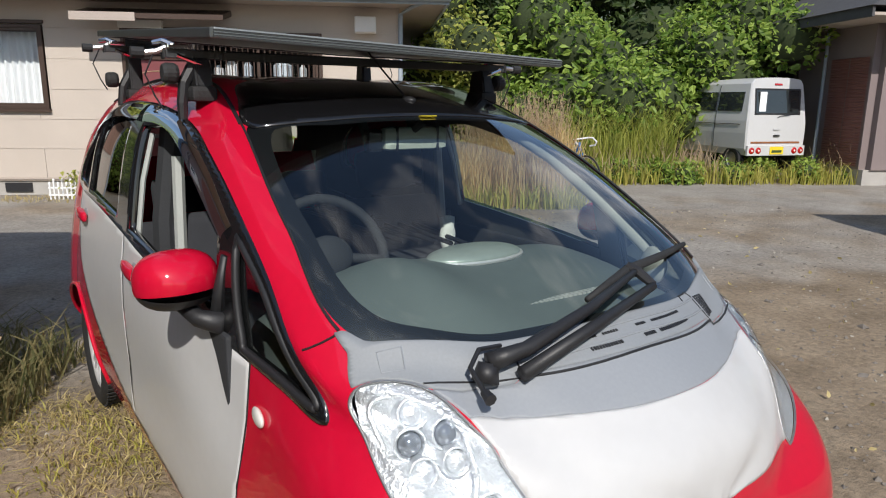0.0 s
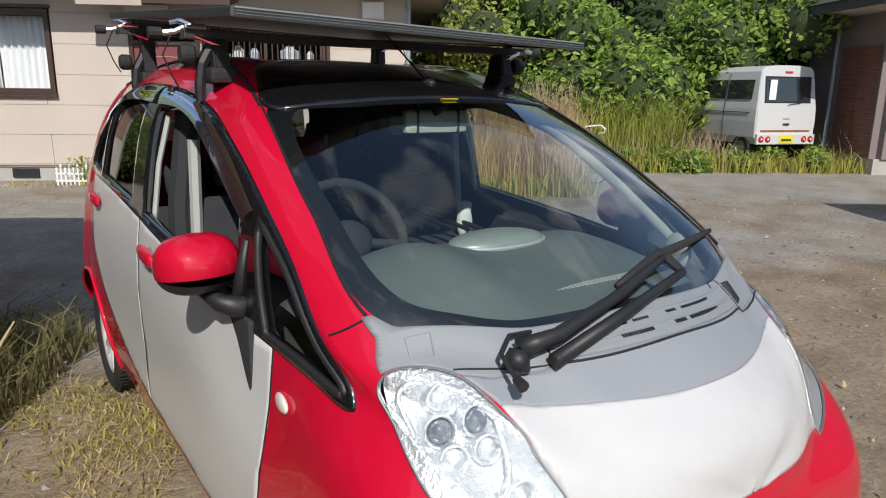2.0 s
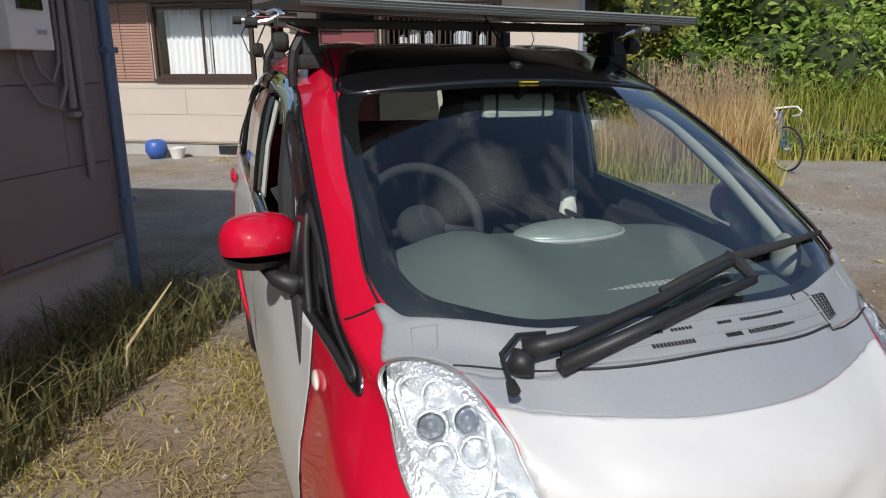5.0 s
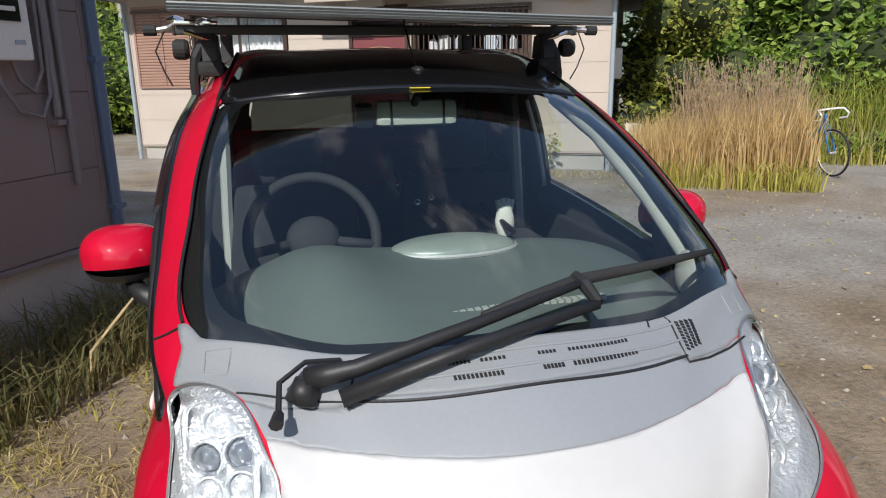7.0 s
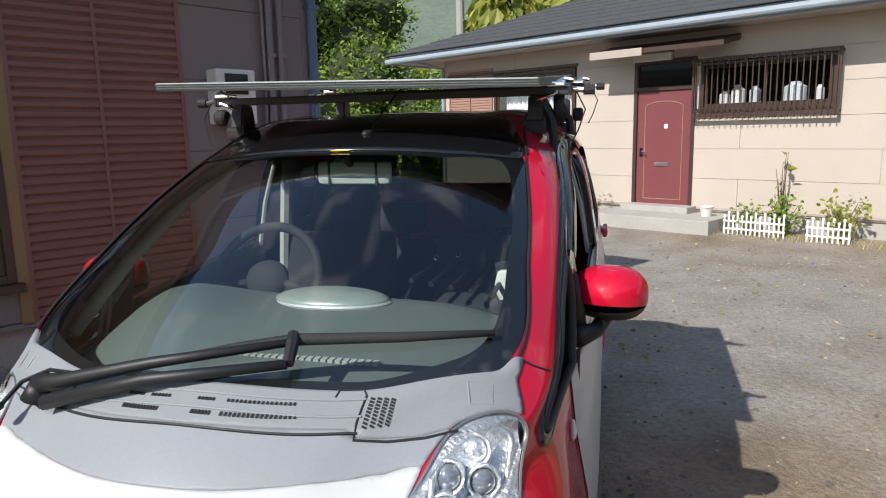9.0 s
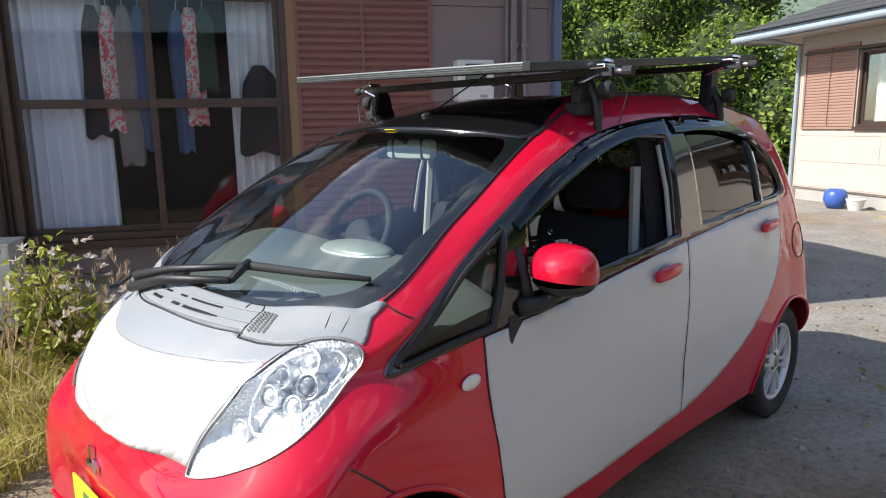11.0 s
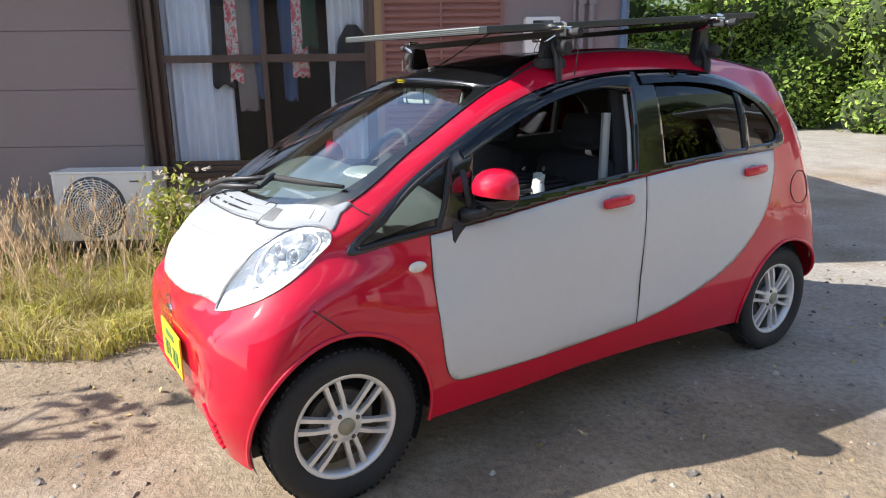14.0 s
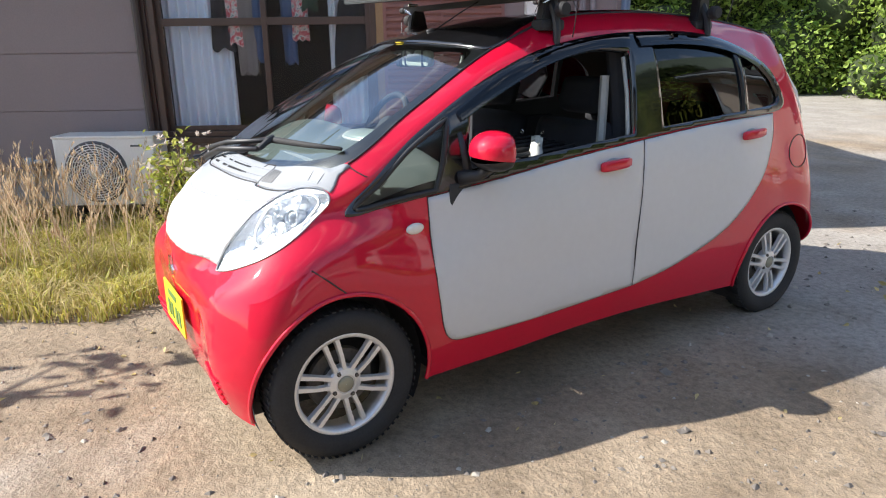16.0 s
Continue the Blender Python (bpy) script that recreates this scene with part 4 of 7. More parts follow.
NT, NK = 261, 321
TT, KK = np.linspace(0, 13, NT), np.linspace(0, 16, NK)
FINE = spline(np.swapaxes(spline(NET, KK), 0, 1), TT)          # (NT, NK, 3)
_gt = np.gradient(FINE, axis=0)
_gk = np.gradient(FINE, axis=1)
_n = np.cross(_gk, _gt)
_l = np.linalg.norm(_n, axis=-1, keepdims=True)
NORM = _n / np.maximum(_l, 1e-9)
NORM[0] = NORM[1]
if NORM[NT // 2, 40, 0] < 0:
    NORM = -NORM


def skin(t, k, off=0.0):
    """Places on the skin at (t, k), moved out along its normal by off."""
    t, k = np.atleast_1d(np.asarray(t, float)), np.atleast_1d(np.asarray(k, float))
    a, b = np.clip(t / 13 * (NT - 1), 0, NT - 1.001), np.clip(k / 16 * (NK - 1), 0, NK - 1.001)
    i, j = a.astype(int), b.astype(int)
    u, v = (a - i)[:, None], (b - j)[:, None]
    def lerp(A):
        return A[i, j] * (1 - u) * (1 - v) + A[i + 1, j] * u * (1 - v) + A[i, j + 1] * (1 - u) * v + A[i + 1, j + 1] * u * v
    n = lerp(NORM)
    n = n / np.maximum(np.linalg.norm(n, axis=1, keepdims=True), 1e-9)
    return lerp(FINE) + n * off, n


_side = FINE[60:245, :118]          # one flank, for finding (t, k) from (y, z)
_sy, _sz = _side[..., 1].ravel(), _side[..., 2].ravel()


def from_side(yz):
    """(t, k) of the flank's point at each (y, z)."""
    out = []
    for y, z in yz:
        q = int(np.argmin((_sy - y) ** 2 + (_sz - z) ** 2))
        i, j = divmod(q, _side.shape[1])
        t, k = TT[60 + i], KK[j]
        for _ in range(4):
            p, _n1 = skin([t, t + 0.02, t], [k, k, k + 0.02])
            J = np.array([[(p[1] - p[0])[1], (p[2] - p[0])[1]], [(p[1] - p[0])[2], (p[2] - p[0])[2]]]) / 0.02
            if abs(np.linalg.det(J)) < 1e-6:
                break
            d = np.linalg.solve(J, np.array([y - p[0][1], z - p[0][2]]))
            d = np.clip(d, -0.3, 0.3)
            t, k = min(max(t + d[0], 0), 13), min(max(k + d[1], 0), 7)
        out.append((t, k))
    return np.array(out)


def smooth_loop(pts, n=8, corner=()):
    """A closed loop through points, rounded but for the listed corners."""
    out = []
    N = len(pts)
    for i in range(N):
        p0, p1, p2, p3 = (np.array(pts[(i + d) % N], float) for d in (-1, 0, 1, 2))
        m1 = (p1 - p0) * 0 if i in corner else (p2 - p0) / 2
        m2 = (p2 - p1) * 0 if (i + 1) % N in corner else (p3 - p1) / 2
        L = np.linalg.norm(p2 - p1)
        for m in (m1, m2):
            ml = np.linalg.norm(m)
            if ml > L:
                m *= L / ml
        if i in corner:
            m1 = p2 - p1
        if (i + 1) % N in corner:
            m2 = p2 - p1
        for s in range(n):
            u = s / n
            out.append((2 * u**3 - 3 * u**2 + 1) * p1 + (u**3 - 2 * u**2 + u) * m1 + (-2 * u**3 + 3 * u**2) * p2 + (u**3 - u**2) * m2)
    return np.array(out)


def within(poly, P):
    x, y = P[:, 0], P[:, 1]
    r = np.zeros(len(P), bool)
    a = poly
    b = np.roll(poly, -1, axis=0)
    for (x0, y0), (x1, y1) in zip(a, b):
        c = ((y0 > y) != (y1 > y))
        r ^= c & (x < (x1 - x0) * (y - y0) / (y1 - y0 + 1e-12) + x0)
    return r


def nearest_on(polys, p):
    best, bd = None, 1e9
    for poly in polys:
        a, b = poly, np.roll(poly, -1, axis=0)
        d = b - a
        u = np.clip(((p - a) * d).sum(1) / np.maximum((d * d).sum(1), 1e-12), 0, 1)
        q = a + d * u[:, None]
        e = ((q - p) ** 2).sum(1)
        i = int(np.argmin(e))
        if e[i] < bd:
            best, bd = q[i], e[i]
    return best


def flat_region(outer, holes, step):
    """A grid filling a plane region, its rim drawn onto the outlines. Returns points and faces."""
    lo, hi = outer.min(0), outer.max(0)
    nx, ny = max(2, int((hi[0] - lo[0]) / step[0]) + 1), max(2, int((hi[1] - lo[1]) / step[1]) + 1)
    gx, gy = np.linspace(lo[0], hi[0], nx + 1), np.linspace(lo[1], hi[1], ny + 1)
    X, Y = np.meshgrid(gx, gy, indexing="ij")
    P = np.stack([X.ravel(), Y.ravel()], 1)
    C = np.stack(np.meshgrid((gx[:-1] + gx[1:]) / 2, (gy[:-1] + gy[1:]) / 2, indexing="ij"), -1).reshape(-1, 2)
    keep = within(outer, C)
    for h in holes:
        keep &= ~within(h, C)
    F = []
    cnt = np.zeros(len(P), int)
    for q in np.nonzero(keep)[0]:
        i, j = divmod(int(q), ny)
        f = (i * (ny + 1) + j, (i + 1) * (ny + 1) + j, (i + 1) * (ny + 1) + j + 1, i * (ny + 1) + j + 1)
        F.append(f)
        for v in f:
            cnt[v] += 1
    outl = [outer, *holes]
    sc = np.array([1 / step[0], 1 / step[1]])
    outs = [o * sc for o in outl]
    for v in np.nonzero((cnt > 0) & (cnt < 4))[0]:
        P[v] = nearest_on(outs, P[v] * sc) / sc
    return P, F


def skin_panel(tk, faces, off, thick=0.0, mirror=False):
    """A panel on the skin from (t, k) points; with thickness its rim is turned in."""
    co, n = skin(tk[:, 0], tk[:, 1], off)
    if mirror:
        co = co * np.array([-1, 1, 1])
        n = n * np.array([-1, 1, 1])
    bm = bmesh.new()
    used = sorted({v for f in faces for v in f})
    vs = {v: bm.verts.new(co[v]) for v in used}
    fs = []
    for f in faces:
        try:
            fs.append(bm.faces.new([vs[v] for v in (f[::-1] if mirror else f)]))
        except ValueError:
            pass
    bmesh.ops.dissolve_degenerate(bm, dist=1e-5, edges=bm.edges)
    bm.normal_update()
    tot = 0
    for f in list(bm.faces)[::7]:
        c = f.calc_center_median()
        tot += f.normal.dot(Vector((c.x, (c.y - 1.2) * 0.3, c.z - 0.6)))
    if tot < 0:
        bmesh.ops.reverse_faces(bm, faces=bm.faces)
    if thick:
        rim = [e for e in bm.edges if e.is_boundary]
        ex = bmesh.ops.extrude_edge_only(bm, edges=rim)
        for v in [g for g in ex["geom"] if isinstance(g, bmesh.types.BMVert)]:
            src = np.array(v.co)
            i = used[int(np.argmin(((co[used] - src) ** 2).sum(1)))]
            v.co -= Vector(n[i]) * thick
    return bm


def side_region(outer, holes=(), step=0.018):
    P, F = flat_region(outer, list(holes), (step, step))
    return from_side(P), F


# outlines on the flank, as (y, z)
FRONT_DOOR = smooth_loop([(.366, .928), (.368, .72), (.392, .46), (.418, .385), (.475, .362), (.88, .370), (1.400, .398), (1.412, .70), (1.436, 1.052), (.986, 1.010), (.68, .968)], 6, corner=(0, 6, 8))
REAR_DOOR = smooth_loop([(1.406, .398), (1.71, .45), (2.07, .578), (2.305, .80), (2.388, .99), (2.398, 1.106), (1.90, 1.088), (1.442, 1.053), (1.418, .70)], 6, corner=(0, 5, 7))
GLASS_Q = smooth_loop([(.095, .912), (.25, .932), (.40, .950), (.428, 1.03), (.465, 1.200), (.30, 1.098), (.17, .983)], 6, corner=(2, 4))
GLASS_F = smooth_loop([(.525, 1.008), (.95, 1.047), (1.385, 1.083), (1.395, 1.25), (1.405, 1.422), (1.22, 1.432), (.93, 1.372), (.72, 1.290), (.56, 1.215)], 6, corner=(0, 2, 4, 8))
GLASS_R = smooth_loop([(1.565, 1.098), (2.0, 1.124), (2.155, 1.132), (2.145, 1.30), (2.13, 1.425), (1.92, 1.462), (1.548, 1.462), (1.555, 1.25)], 6, corner=(0, 2, 4, 6))
GLASS_RQ = smooth_loop([(2.185, 1.135), (2.40, 1.148), (2.452, 1.180), (2.40, 1.28), (2.30, 1.355), (2.175, 1.408), (2.18, 1.25)], 6, corner=(0, 5))
SURROUND = smooth_loop([(.055, .893), (.22, .912), (.376, .934), (.68, .973), (.986, 1.016), (1.44, 1.060), (1.90, 1.094), (2.40, 1.112), (2.495, 1.155), (2.43, 1.30), (2.33, 1.375), (2.18, 1.432), (1.93, 1.482), (1.52, 1.497), (1.22, 1.478), (.925, 1.426), (.69, 1.344), (.50, 1.249), (.30, 1.124), (.15, .997)], 5)
ARCH_F = np.array([(0.005 + .335 * math.cos(a), .292 + .345 * math.sin(a)) for a in np.linspace(-0.45, math.pi + 0.45, 60)] + [(-.30, .05), (.31, .05)])
ARCH_R = np.array([(2.55 + .335 * math.cos(a), .292 + .335 * math.sin(a)) for a in np.linspace(-0.45, math.pi + 0.45, 60)] + [(2.25, .05), (2.85, .05)])
SCREEN = smooth_loop([(3.9, 6.13), (3.8, 6.38), (3.785, 7.0), (3.8, 8), (3.785, 9.0), (3.8, 9.62), (3.9, 9.87), (4.3, 9.955), (5.0, 9.97), (5.6, 9.96), (5.95, 9.9), (5.97, 9.0), (5.97, 8.0), (5.97, 7.0), (5.95, 6.1), (5.6, 6.04), (5.0, 6.03), (4.3, 6.045)], 5)
LAMP_L = smooth_loop([(1.92, 4.0), (2.45, 3.77), (2.85, 3.66), (3.3, 3.74), (3.62, 3.98), (3.75, 4.4), (3.66, 4.85), (3.48, 5.3), (3.2, 5.5), (2.85, 5.46), (2.5, 5.22), (2.15, 4.92), (1.95, 4.55)], 6, corner=(0,))


def body_faces():
    """The whole skin as a grid with the wheel arches and window openings left out."""
    nt, nk = 240, 224
    t, k = np.linspace(0, 13, nt + 1), np.linspace(0, 16, nk + 1)
    T, K = np.meshgrid(t, k, indexing="ij")
    TK = np.stack([T.ravel(), K.ravel()], 1)
    ct, ck = np.meshgrid((t[:-1] + t[1:]) / 2, (k[:-1] + k[1:]) / 2, indexing="ij")
    C = np.stack([ct.ravel(), ck.ravel()], 1)
    cp, _ = skin(C[:, 0], C[:, 1])
    pv, _ = skin(TK[:, 0], TK[:, 1])
    flank = (C[:, 1] < 6.05) | (C[:, 1] > 9.95)
    mid_t = (C[:, 0] > 2.5) & (C[:, 0] < 11.6)
    holes = [GLASS_Q, GLASS_F, GLASS_R, GLASS_RQ, ARCH_F, ARCH_R]
    gone = np.zeros(len(C), bool)
    for h in holes:
        gone |= within(h, cp[:, 1:]) & flank & mid_t
    gone |= within(SCREEN, C)
    lamp2 = LAMP_L * np.array([1, -1]) + np.array([0, 16])
    gone |= within(LAMP_L, C) | within(lamp2, C)
    # rear window
    gone |= (C[:, 0] > 11.75) & (C[:, 1] > 4.25) & (C[:, 1] < 11.75) & (np.abs(cp[:, 0]) < 0.47) & (cp[:, 2] < 1.43) & (cp[:, 2] > 1.17)
    F, cnt = [], np.zeros(len(TK), int)
    for q in np.nonzero(~gone)[0]:
        i, j = divmod(int(q), nk)
        f = (i * (nk + 1) + j, (i + 1) * (nk + 1) + j, (i + 1) * (nk + 1) + j + 1, i * (nk + 1) + j + 1)
        F.append(f)
        for v in f:
            cnt[v] += 1
    inner = (TK[:, 0] > 0.01) & (TK[:, 0] < 12.99) & (TK[:, 1] > 0.01) & (TK[:, 1] < 15.99)
    sc = np.array([3.0, 6.0])
    for v in np.nonzero((cnt > 0) & (cnt < 4) & inner)[0]:
        tt, kk = TK[v]
        if tt > 11.7 and 4.1 < kk < 11.9:
            continue
        m = kk > 8
        k1 = 16 - kk if m else kk
        p = pv[v]
        yz = p[1:]
        cand = []
        q = nearest_on(holes, yz)
        dq = np.linalg.norm(q - yz)
        if k1 < 6.3 and dq < 0.05:
            r = from_side([q])[0]
            TK[v] = (r[0], 16 - r[1] if m else r[1])
        else:
            loops = [SCREEN * sc, LAMP_L * sc, lamp2 * sc]
            TK[v] = nearest_on(loops, TK[v] * sc) / sc
    return TK, F


CAR = pose(.022, 0, 0, 0, 0, .7)
car = thing("parked_car", CAR, "small red hatchback with white doors and bonnet, parked on the yard", "car")
BTK, BF = body_faces()
part("body", skin_panel(BTK, BF, 0.0), RED, car, "glossy red body shell", smooth=True)
_ct = np.array([BTK[list(f)].mean(0) for f in BF])
bm = skin_panel(BTK, [f for f, c in zip(BF, _ct) if (c[0] > 4.0 and 4.35 < c[1] < 11.65) or (4.9 < c[0] < 11.2 and (2.4 < c[1] < 5 or 11 < c[1] < 13.6))], -0.022)
bmesh.ops.reverse_faces(bm, faces=bm.faces)
part("inner_lining", bm, material("lining_grey", (0.075, 0.078, 0.078), 0.85, 0, 0.1, 6, 160, 0.05), car, "grey cabin lining", smooth=True)
# floor pan and bulkheads close the shell from below
bm = bmesh.new()
add_box(bm, -.44, .44, -.27, 2.78, .20, .24)
add_box(bm, -.62, .62, .40, 2.16, .205, .245)
for y0, y1 in ((-.27, -.25), (.36, .40), (2.18, 2.20), (2.76, 2.78)):
    add_box(bm, -.50, .50, y0, y1, .21, .60)
part("underbody", bm, DARK_TRIM, car)
# wheel wells
for y, nm in ((0.005, "wheel_well"), (2.55, "wheel_well")):
    for s in (1, -1):
        bm = bmesh.new()
        n = 28
        a = [-0.5 + (math.pi + 1.0) * i / n for i in range(n + 1)]
        r0 = [bm.verts.new((s * .655, y + .332 * math.cos(q), .292 + .338 * math.sin(q))) for q in a]
        r1 = [bm.verts.new((s * .44, y + .332 * math.cos(q), .292 + .338 * math.sin(q))) for q in a]
        for i in range(n):
            bm.faces.new((r0[i], r0[i + 1], r1[i + 1], r1[i]))
        bm.faces.new(r1)
        part(nm, bm, DARK_TRIM, car)


def arch_lip(arch, s):
    pts = [q for q in arch[:60] if q[1] > 0.2]
    tk = from_side(pts)
    co, n = skin(tk[:, 0], tk[:, 1], 0.001)
    co = co * np.array([s, 1, 1])
    return tube([Vector(c) for c in co], 0.009, 8)


for s in (1, -1):
    part("arch_lip", arch_lip(ARCH_F, s), RED, car, smooth=True)
    part("arch_lip", arch_lip(ARCH_R, s), RED, car, smooth=True)

# doors, white, with red handles
DTK, DF = side_region(FRONT_DOOR)
RTK, RF = side_region(REAR_DOOR)


def handle(y, z, s, parent, L=.20):
    p, n = skin(*from_side([(y, z)]).T)
    p = p[0]
    bm = bmesh.new()
    add_ellipsoid(bm, (0, 0, 0), (.016, L / 2 * 0.95, .024), 14, 12)
    for v in bm.verts:
        v.co.y = max(-L / 2 * 0.86, min(L / 2 * 0.86, v.co.y * 1.15))
        v.co.z = max(-.021, min(.021, v.co.z * 1.2))
    m = pose(s * (p[0] + .022), y, z, 3 if s > 0 else 3)
    bm.transform(m)
    part("door_handle", bm, RED, parent, "red door handle", smooth=True)
    bm = bmesh.new()
    add_ellipsoid(bm, (s * (p[0] + .001), y, z - .008), (.006, .055, .034), 14, 10)
    part("handle_recess", bm, GREY_HOOD, parent, smooth=True)


for s in (1, -1):
    d = part("front_door", skin_panel(DTK, DF, 0.0035, 0.006, s < 0), WHITE, car, "white front door skin", smooth=True)
    handle(1.245, .968, s, d)
    d2 = part("rear_door", skin_panel(RTK, RF, 0.0035, 0.006, s < 0), WHITE, car, "white rear door skin", smooth=True)
    handle(2.20, 1.022, s, d2)
    # black shut lines round the doors
    for lp in (FRONT_DOOR, REAR_DOOR):
        tk = from_side(lp[::2])
        co, n = skin(tk[:, 0], tk[:, 1], 0.002)
        pts = [Vector(c) for c in co * np.array([s, 1, 1])]
        part("shut_line", tube(pts + [pts[0]], 0.0022, 5), BLACK, car)

# window surround, panes and wind deflectors
STK, SF = side_region(SURROUND, (GLASS_Q, GLASS_F, GLASS_R, GLASS_RQ), 0.012)
panes = [(GLASS_Q, GLASS_SIDE, "quarter_window"), (GLASS_R, GLASS_TINT, "rear_side_window"), (GLASS_RQ, GLASS_TINT, "rear_quarter_window")]
for s in (1, -1):
    part("window_surround", skin_panel(STK, SF, 0.007, 0.03, s < 0), BLACK_GLOSS, car, "black window surround", smooth=True)
    for lp, mt, nm in panes:
        q, f = side_region(lp, (), 0.02)
        g = part(nm, skin_panel(q, f, -0.006, 0, s < 0), mt, car, smooth=True)
        g.visible_shadow = False
    tk = from_side(GLASS_Q)
    co, n = skin(tk[:, 0], tk[:, 1], .003)
    q = [Vector(c) for c in co * np.array([s, 1, 1])]
    part("window_gasket", tube(q + [q[0]], .010, 8), BLACK, car, smooth=True)
    # lowered front window: only its upper edge strip of the deflector remains
    w = [(.52, 1.185), (.72, 1.285), (.93, 1.365), (1.22, 1.425), (1.40, 1.432)]
    top = [(.50, 1.222), (.69, 1.328), (.925, 1.412), (1.22, 1.476), (1.44, 1.497)]
    for a, b in ((w, top), ([(1.47, 1.435), (1.75, 1.44), (1.95, 1.425), (2.15, 1.385), (2.30, 1.325)], [(1.46, 1.498), (1.75, 1.502), (1.95, 1.487), (2.18, 1.437), (2.36, 1.365)])):
        bm = bmesh.new()
        A = spline(np.array(a), np.linspace(0, 4, 25))
        B = spline(np.array(b), np.linspace(0, 4, 25))
        rows = []
        for f, off in ((0, .016), (.35, .018), (.7, .013), (1, .004)):
            Q = A * (1 - f) + B * f
            tk = from_side(Q)
            co, n = skin(tk[:, 0], tk[:, 1], off)
            rows.append([bm.verts.new(c) for c in co * np.array([s, 1, 1])])
        for r0, r1 in zip(rows, rows[1:]):
            for i in range(24):
                bm.faces.new((r0[i], r0[i + 1], r1[i + 1], r1[i]))
        v = part("wind_deflector", bm, VISOR, car, "smoked plastic wind deflector", smooth=True)
        v.visible_shadow = False
    # bright strips inside the pillars
    tk = from_side([(1.375, 1.06), (1.385, 1.25), (1.395, 1.41)])
    co, n = skin(tk[:, 0], tk[:, 1], -0.03)
    part("pillar_strip", tube([Vector(c) for c in co * np.array([s, 1, 1])], 0.009, 6), LIGHT_TRIM, car)


def param_panel(loop, step, off, thick=0.0, holes=(), mirror=False):
    P, F = flat_region(loop, list(holes), step)
    if mirror:
        P = P * np.array([1, -1]) + np.array([0, 16])
    return skin_panel(P, F, off, thick)


# windscreen with its black ceramic rim
ws = part("windscreen", param_panel(SCREEN, (.06, .12), -0.002), GLASS, car, "raked windscreen", smooth=True)
ws.visible_shadow = False
RIM_IN = smooth_loop([(4.14, 6.34), (4.04, 6.6), (4.0, 7.0), (4.0, 8), (4.0, 9.0), (4.04, 9.4), (4.14, 9.66), (4.5, 9.76), (5.2, 9.8), (5.7, 9.76), (5.86, 9.62), (5.89, 9.0), (5.89, 8.0), (5.89, 7.0), (5.86, 6.38), (5.7, 6.24), (5.2, 6.2), (4.5, 6.24)], 5)
part("windscreen_rim", param_panel(SCREEN, (.03, .06), -0.006, 0, (RIM_IN,)), FRIT, ws, smooth=True)
for s in (0, 1):
    pts = np.array([(t, 6.03) for t in np.linspace(4.15, 6.0, 24)])
    if s:
        pts[:, 1] = 16 - pts[:, 1]
    co, n = skin(pts[:, 0], pts[:, 1], 0.003)
    part("screen_moulding", tube([Vector(c) for c in co], 0.0035, 6), BLACK, ws)

def from_top(x, y):
    """(t, k) of the bonnet's or windscreen's point above (x, y)."""
    sub = FINE[10:130, 90:231]
    i, j = divmod(int(np.argmin((sub[..., 0] - x) ** 2 + (sub[..., 1] - y) ** 2)), 141)
    t, k = TT[10 + i], KK[90 + j]
    for _ in range(4):
        p, _n1 = skin([t, t + 0.02, t], [k, k, k + 0.02])
        J = np.stack([(p[1] - p[0])[:2], (p[2] - p[0])[:2]], 1) / 0.02
        d = np.clip(np.linalg.solve(J, np.array([x, y]) - p[0][:2]), -.3, .3)
        t, k = t + d[0], k + d[1]
    return t, k


# bonnet: white lower part, grey film above, plastic cowl below the screen
FILM_EDGE = [tuple(float(q) for q in from_top(x, -.293 + .952 * x ** 2 - 1.10 * x ** 4)) for x in np.linspace(.452, -.452, 25)]
NOSE_EDGE = [(.04, 7.2), (.2, 5.5), (.45, 4.9), (.8, 4.6), (1.4, 4.33), (1.9, 4.12), (1.93, 4.56), (2.14, 4.95)]
HOOD = smooth_loop(NOSE_EDGE + FILM_EDGE + [(t, 16 - k) for t, k in NOSE_EDGE[::-1]], 4, corner=(0, 5, 8, 32, 35, 40))
part("bonnet", param_panel(HOOD, (.05, .1), 0.003, 0.008), WHITE, car, "white bonnet", smooth=True)
SEAM_EDGE = [(2.51, 5.37), (2.75, 5.48), (2.98, 5.56), (2.74, 6.0), (2.70, 6.3), (2.86, 6.62), (3.13, 6.86), (3.17, 7.15), (3.12, 7.5), (3.06, 7.9)]
UPPER = smooth_loop(SEAM_EDGE + [(t, 16 - k) for t, k in SEAM_EDGE[::-1]] + [(t + .006, k) for t, k in FILM_EDGE[-2:0:-1]], 4, corner=(0, 2, 17, 19))
part("bonnet_film", param_panel(UPPER, (.04, .08), 0.003, 0.008), GREY_HOOD, car, "grey satin film on the upper bonnet", smooth=True)
